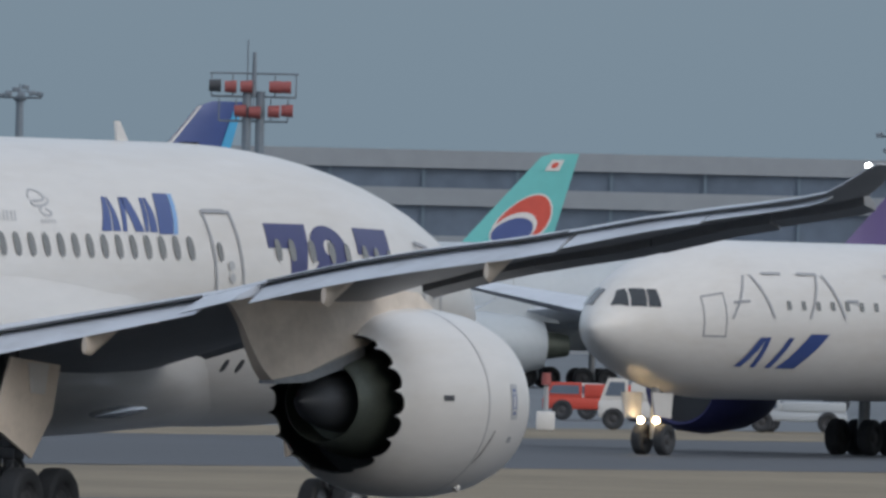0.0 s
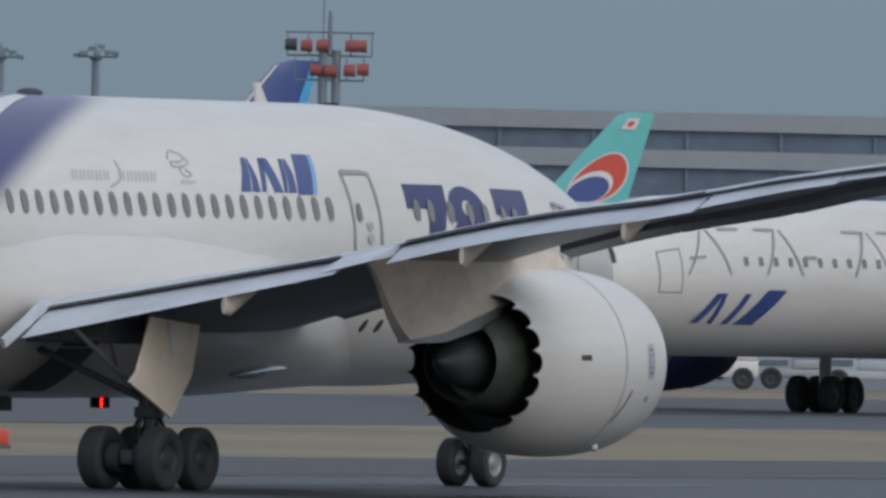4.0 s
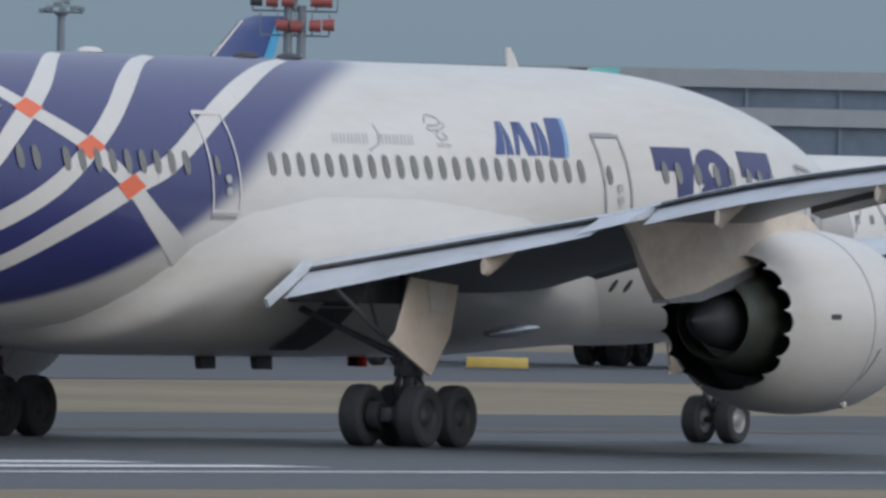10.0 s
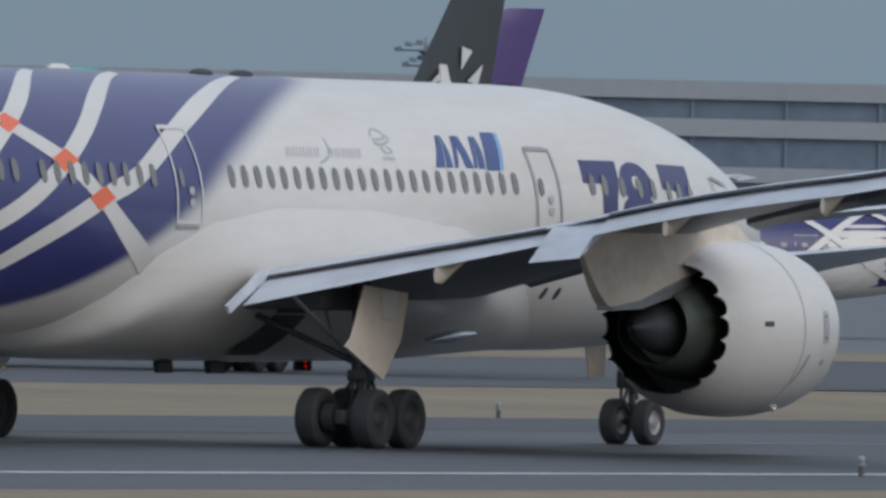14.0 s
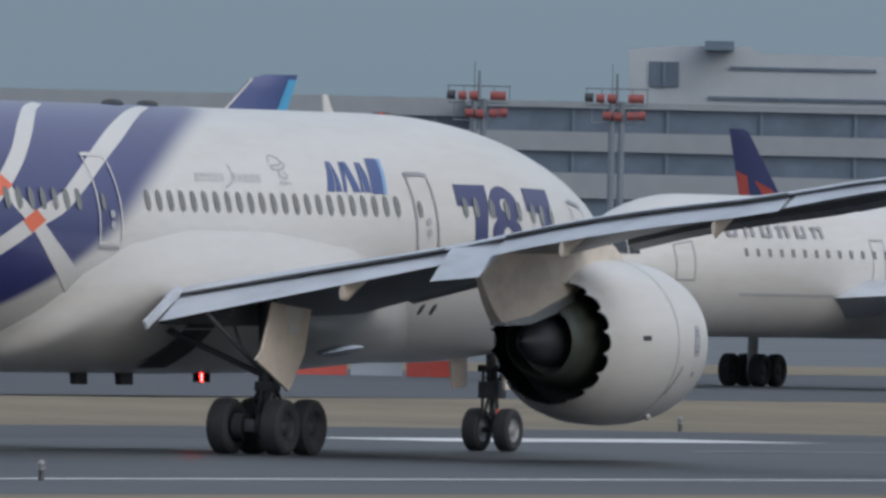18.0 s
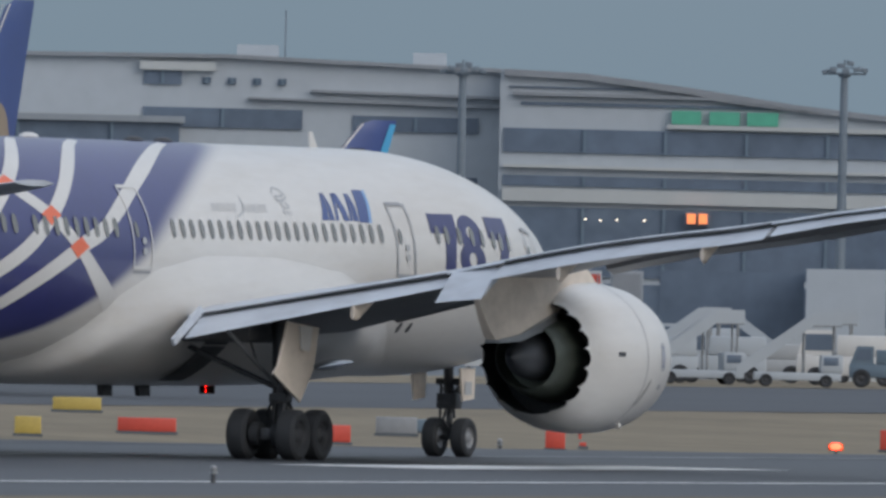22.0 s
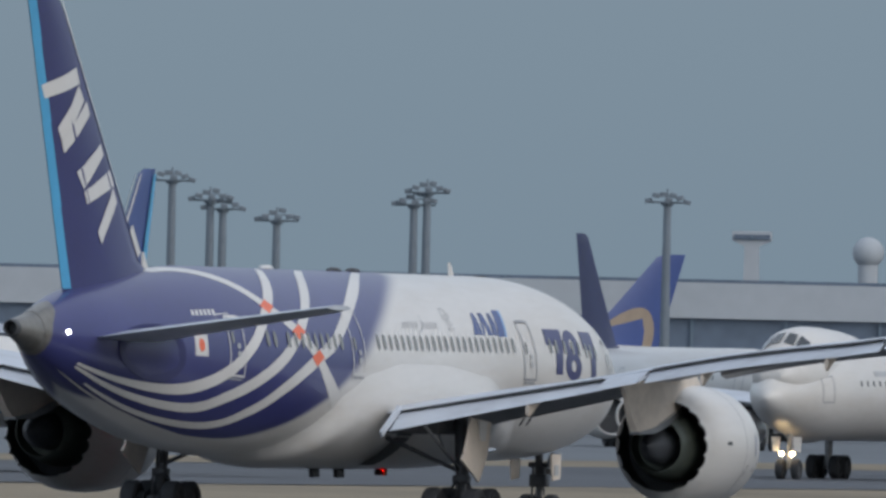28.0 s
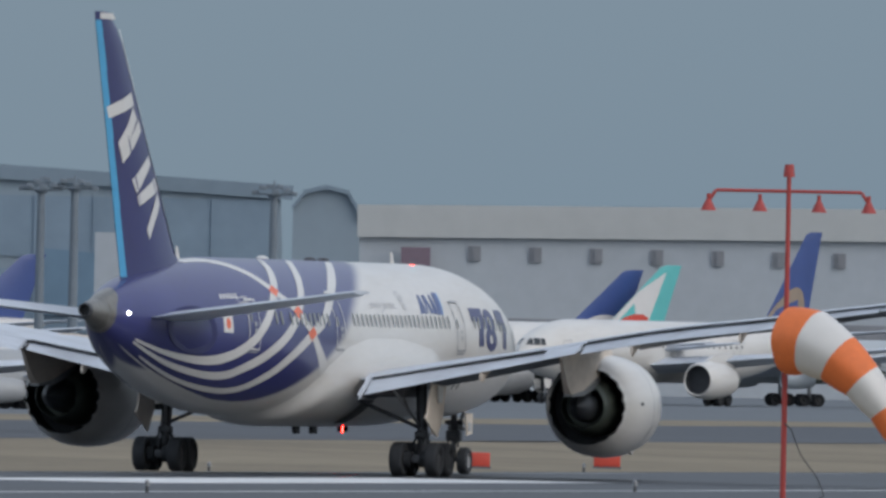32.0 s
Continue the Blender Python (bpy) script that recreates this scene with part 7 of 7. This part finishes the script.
bm = bmesh.new()
tube(bm, (0, 0, 1.7), (0, 0, 2.15), 0.19, 0.16, 14)
part("red_head", bm, DRUM, red_post)
for k in range(9):
    van(700 + 37 * k, -235 - 9 * (k % 4) - 7 * k, 4.6 + 0.4 * (k % 3), 1.7 + 0.25 * (k % 2), (STRIPE, PALE, PALE, LIGHTGREY)[k % 4] if k != 3 else PALE, 10 * (k % 3) - 10, bed=0.85 if k % 2 else None, label="pale service vehicle on the distant apron")


def windsock(az, dist):
    """An orange and white windsock on a red lamp post, not far from the camera."""
    m = thing("windsock_mast", "red steel mast with four lamps and an orange and white windsock", "windsock", far_pose(az, dist))
    u = dist * math.tan(radians(1.0)) / 742.6
    top = lift(0.432, dist)
    bm = bmesh.new()
    tube(bm, (0, 0, 0), (0, 0, top), 0.055, 0.04, 12)
    part("mast", bm, MASTRED, m)
    bm = bmesh.new()
    tube(bm, (-1.27, 0, top - 0.30), (1.27, 0, top - 0.30), 0.03, seg=8)
    tube(bm, (-1.27, 0, top - 0.30), (-1.40, 0, top - 0.50), 0.03, seg=8)
    tube(bm, (1.27, 0, top - 0.30), (1.40, 0, top - 0.50), 0.03, seg=8)
    part("crossbar", bm, MASTRED, m)
    bm = bmesh.new()
    tube(bm, (0, 0, top - 0.05), (0, 0, top + 0.17), 0.10, 0.08, 14)
    part("beacon_head", bm, MASTRED, m)
    for x in (-1.40, -0.50, 0.53, 1.40):
        bm = bmesh.new()
        tube(bm, (x, 0, top - 0.66), (x, 0, top - 0.46), 0.14, 0.04, 14)
        tube(bm, (x, 0, top - 0.46), (x, 0, top - 0.36), 0.035, seg=8)
        part("floodlamp", bm, MASTRED, m, "red bell-shaped floodlamp")
    z0 = lift(0.035, dist)
    pts = [(0.10, 0.0, 0.0, 0.60), (0.48, -0.28, -0.02, 0.57), (0.93, -0.50, -0.30, 0.47), (1.35, -0.62, -0.68, 0.37), (1.75, -0.70, -1.18, 0.29), (2.05, -0.75, -1.70, 0.22)]
    ways = [(Vector(pts[min(k + 1, len(pts) - 1)][:3]) - Vector(pts[max(k - 1, 0)][:3])).normalized() for k in range(len(pts))]

    def hoop(c, way, r):
        q = way.to_track_quat("Z", "Y")
        return [Vector((c[0], c[1], z0 + c[2])) + q @ Vector((r * math.cos(t * math.tau / 28) * (1 + 0.025 * math.sin(5 * t)), r * math.sin(t * math.tau / 28), 0)) for t in range(28)]
    for k, (a, b) in enumerate(zip(pts, pts[1:])):
        bm = bmesh.new()
        rings = []
        for f in (0, 0.33, 0.67, 1):
            c = Vector(a[:3]).lerp(Vector(b[:3]), f)
            rings.append(hoop(c, ways[k].lerp(ways[k + 1], f).normalized(), a[3] + (b[3] - a[3]) * f + 0.05 * f * (1 - f)))
        loft(bm, rings)
        part("sock_band", bm, ORANGE if k % 2 == 0 else STRIPE, m, "orange cloth band" if k % 2 == 0 else "white cloth band")
    bm = bmesh.new()
    cable = [(0.0, top - 4.35), (0.12, top - 4.45), (0.3, top - 4.9), (0.6, top - 5.3), (0.72, top - 5.6), (0.35, top - 5.9)]
    for a, b in zip(cable, cable[1:]):
        tube(bm, (a[0], -0.05, a[1]), (b[0], -0.05, b[1]), 0.012, seg=6)
    part("cable", bm, SEAL, m)


windsock(13.981, 420)


# ---- service yard before the terminal ----
block("service_building", "pale service building with dark bays and a white panel", [(7.15, -0.2), (7.15, 0.06), (7.74, 0.06), (7.74, -0.2)], DT - 60, 18, PALE, bands=((7.288, 7.50, 0.017, 0.044), (7.388, 7.475, -0.065, -0.047), (7.53, 7.72, -0.06, 0.0)), plates=(
    ("panel", [(7.382, -0.041), (7.479, -0.041), (7.479, 0.012), (7.382, 0.012)], STRIPE, "large white wall panel"),
    ("pillar", [(7.259, -0.072), (7.305, -0.072), (7.305, 0.016), (7.259, 0.016)], DRUM, "dull red pillar")))
block("service_block", "pale flat-roofed service block behind the stairs", [(6.69, -0.2), (6.69, 0.032), (6.88, 0.034), (6.88, -0.2)], 1650, 20, PALE)
block("service_block", "dark glazed service block behind the stairs", [(6.34, -0.2), (6.34, 0.020), (6.685, 0.022), (6.685, -0.2)], 1660, 20, BAND)
block("gate_sign", "dark gate sign with two glowing orange figures on the terminal", [(6.395, 0.128), (6.395, 0.162), (6.458, 0.162), (6.458, 0.128)], DT + 8.5, 1.0, BAND, "sign", plates=(
    ("glowing_figure", [(6.402, 0.133), (6.402, 0.157), (6.422, 0.157), (6.422, 0.133)], LAMPO, "glowing orange figure"), ("glowing_figure", [(6.430, 0.133), (6.430, 0.157), (6.450, 0.157), (6.450, 0.133)], LAMPO, "glowing orange figure")))
for az, el in ((6.16, 0.138), (6.195, 0.136), (6.235, 0.138), (6.30, 0.138)):
    block("wall_lamp", "small lit lamp on the terminal wall", [(az - 0.0025, el - 0.002), (az - 0.0025, el + 0.002), (az + 0.0025, el + 0.002), (az + 0.0025, el - 0.002)], DT + 8.8, 0.8, LAMPD, "lamp")


def container(az, dist, w, h, material, label, turn=0.0):
    """A cargo container with corner posts, ribbed sides and a roof."""
    c = thing("cargo_container", label, "container", far_pose(az, dist, turn), "containers on the apron")
    bm = bmesh.new()
    box(bm, -w / 2, w / 2, -1.2, 1.2, 0.15, h - 0.08)
    part("shell", bm, material, c, smooth=False)
    bm = bmesh.new()
    box(bm, -w / 2 - 0.05, w / 2 + 0.05, -1.26, 1.26, h - 0.08, h, 0.02)
    part("roof", bm, material, c, smooth=False)
    bm = bmesh.new()
    box(bm, -w / 2 - 0.04, w / 2 + 0.04, -1.24, 1.24, 0.0, 0.15)
    part("base_frame", bm, DARKSTEEL, c, smooth=False)
    for k in range(int(w / 0.4) + 1):
        x = -w / 2 + 0.05 + k * (w - 0.1) / max(1, int(w / 0.4))
        bm = bmesh.new()
        box(bm, x - 0.05, x + 0.05, -1.25, -1.2, 0.15, h - 0.08)
        part("rib", bm, material, c, smooth=False)
    return c


container(7.235, 1410, 3.1, 2.7, PALE, "pale ribbed cargo container on the apron")
container(7.10, 1412, 3.6, 2.6, BLUEROOF, "dark blue ribbed cargo container on the apron")
container(6.99, 1420, 2.4, 2.2, PALE, "pale ribbed cargo container on the apron", 12)
car = van(900, -300, 4.4, 1.2, STRIPE, label="low white service car with its headlights on", cab=0.4)
car.matrix_basis = far_pose(7.51, 1412, 20)
for x in (1.0, 1.9):
    bm = bmesh.new()
    bmesh.ops.create_uvsphere(bm, u_segments=10, v_segments=6, radius=0.13, matrix=Matrix.Translation((x, -0.95, 0.55)))
    part("headlight", bm, LAMPN, car, "lit headlight")


def motions():
    # the followed airliner: seconds, metres along the runway, metres right of its centreline, degrees of swing
    walk(JET, [(t, pose(*rwy(a, c), 0, 0, 90 - RUN_HEAD - d)) for t, a, c, d in [
        (0.0, -59.616, 1.599, -0.247),
        (0.5, -59.329, 1.574, -0.240),
        (1.0, -58.993, 1.534, -0.226),
        (1.5, -58.609, 1.473, -0.201),
        (2.0, -58.198, 1.409, -0.174),
        (2.5, -57.788, 1.362, -0.146),
        (3.0, -57.422, 1.341, -0.120),
        (3.5, -57.047, 1.366, -0.100),
        (5.5, -55.372, 1.696, -0.055),
        (6.0, -54.829, 1.816, -0.044),
        (6.5, -54.215, 1.929, -0.027),
        (7.0, -53.303, 2.030, -0.005),
        (7.5, -52.317, 2.077, 0.023),
        (8.0, -51.192, 2.087, 0.053),
        (8.5, -49.918, 2.039, 0.084),
        (9.0, -48.466, 1.950, 0.114),
        (9.5, -46.799, 1.828, 0.135),
        (10.0, -44.867, 1.710, 0.144),
        (10.5, -42.922, 1.538, 0.141),
        (11.0, -40.607, 1.414, 0.131),
        (11.5, -38.109, 1.284, 0.103),
        (12.0, -35.535, 1.122, 0.060),
        (12.5, -32.577, 0.978, 0.016),
        (13.0, -28.827, 0.980, -0.020),
        (13.5, -25.442, 0.889, -0.057),
        (14.0, -21.949, 0.809, -0.090),
        (14.5, -18.116, 0.688, -0.112),
        (16.5, 0.000, 0.000, -0.148),
        (17.0, 5.138, -0.100, -0.148),
        (17.5, 10.445, -0.135, -0.135),
        (18.0, 15.851, -0.138, -0.115),
        (18.5, 21.708, -0.078, -0.072),
        (19.0, 28.047, -0.043, -0.019),
        (19.5, 34.896, -0.047, 0.028),
        (20.0, 42.183, -0.065, 0.058),
        (20.5, 49.998, 0.002, 0.080),
        (21.0, 58.141, 0.056, 0.076),
        (21.5, 66.692, 0.119, 0.043),
        (22.0, 75.373, 0.162, 0.010),
        (22.5, 84.546, 0.236, -0.028),
        (23.0, 94.749, 0.381, -0.060),
        (23.5, 105.439, 0.484, -0.081),
        (24.0, 116.689, 0.621, -0.088),
        (24.5, 128.450, 0.710, -0.084),
        (25.0, 140.859, 0.797, -0.072),
        (25.5, 153.686, 0.811, -0.063),
        (27.5, 211.929, 0.870, -0.024),
        (28.0, 228.267, 0.887, -0.021),
        (28.5, 245.266, 0.895, -0.025),
        (29.0, 262.851, 0.872, -0.038),
        (29.5, 281.023, 0.835, -0.061),
        (30.0, 299.700, 0.803, -0.096),
        (30.5, 318.533, 0.704, -0.118),
        (31.0, 337.639, 0.626, -0.127),
        (31.5, 357.089, 0.575, -0.134),
        (32.0, 376.795, 0.562, -0.135),
    ]])
    walk(TAXI_A, [(t, on_taxiway(229.4 - 2.06 * t)) for t in (0.0, 8.0, 16.0, 24.0, 32.0)])
    walk(TAXI_B, [(t, on_taxiway(324.5 + 1.55 * (17 - t))) for t in (0.0, 8.0, 16.0, 24.0, 32.0)])
    walk(TAXI_C, [(t, on_taxiway(a)) for t, a in ((0.0, 537.1), (25.0, 537.1), (26.5, 536.8), (27.5, 535.4), (28.3, 532.6), (32.0, 519.6))])
    walk(TAXI_D, [(t, on_taxiway(672.2 + 2.0 * (28 - t))) for t in (0.0, 8.0, 16.0, 24.0, 32.0)])
    walk(TAXI_E, [(t, on_taxiway(717.7 + 1.3 * (29 - t))) for t in (0.0, 8.0, 16.0, 24.0, 32.0)])
    # the flaperons stand raised, droop before the run and rise again as the airliner gathers speed
    for panel, h in FLAPERONS:
        walk(panel, [(t, pose(h.x, h.y, h.z, 0, -d, 0)) for t, d in ((0.0, 0.0), (11.1, 0.0), (12.2, 17.0), (18.0, 17.5), (25.4, 17.5), (27.4, 1.5), (32.0, 1.0))])
    # added slotted hoods turn about the beacon lamps to make flashes; one of three slots passes every 1.41 s
    for hood, x, z, t0 in zip(BEACON_HOODS, (16.2, 6.8), (7.77, 1.67), (0.96, 1.01)):
        walk(hood, [(k * 0.5, pose(x, 0, z, 0, 0, beacon_aim(k * 0.5) + 120 * (k * 0.5 - t0) / 1.41)) for k in range(65)])


motions()
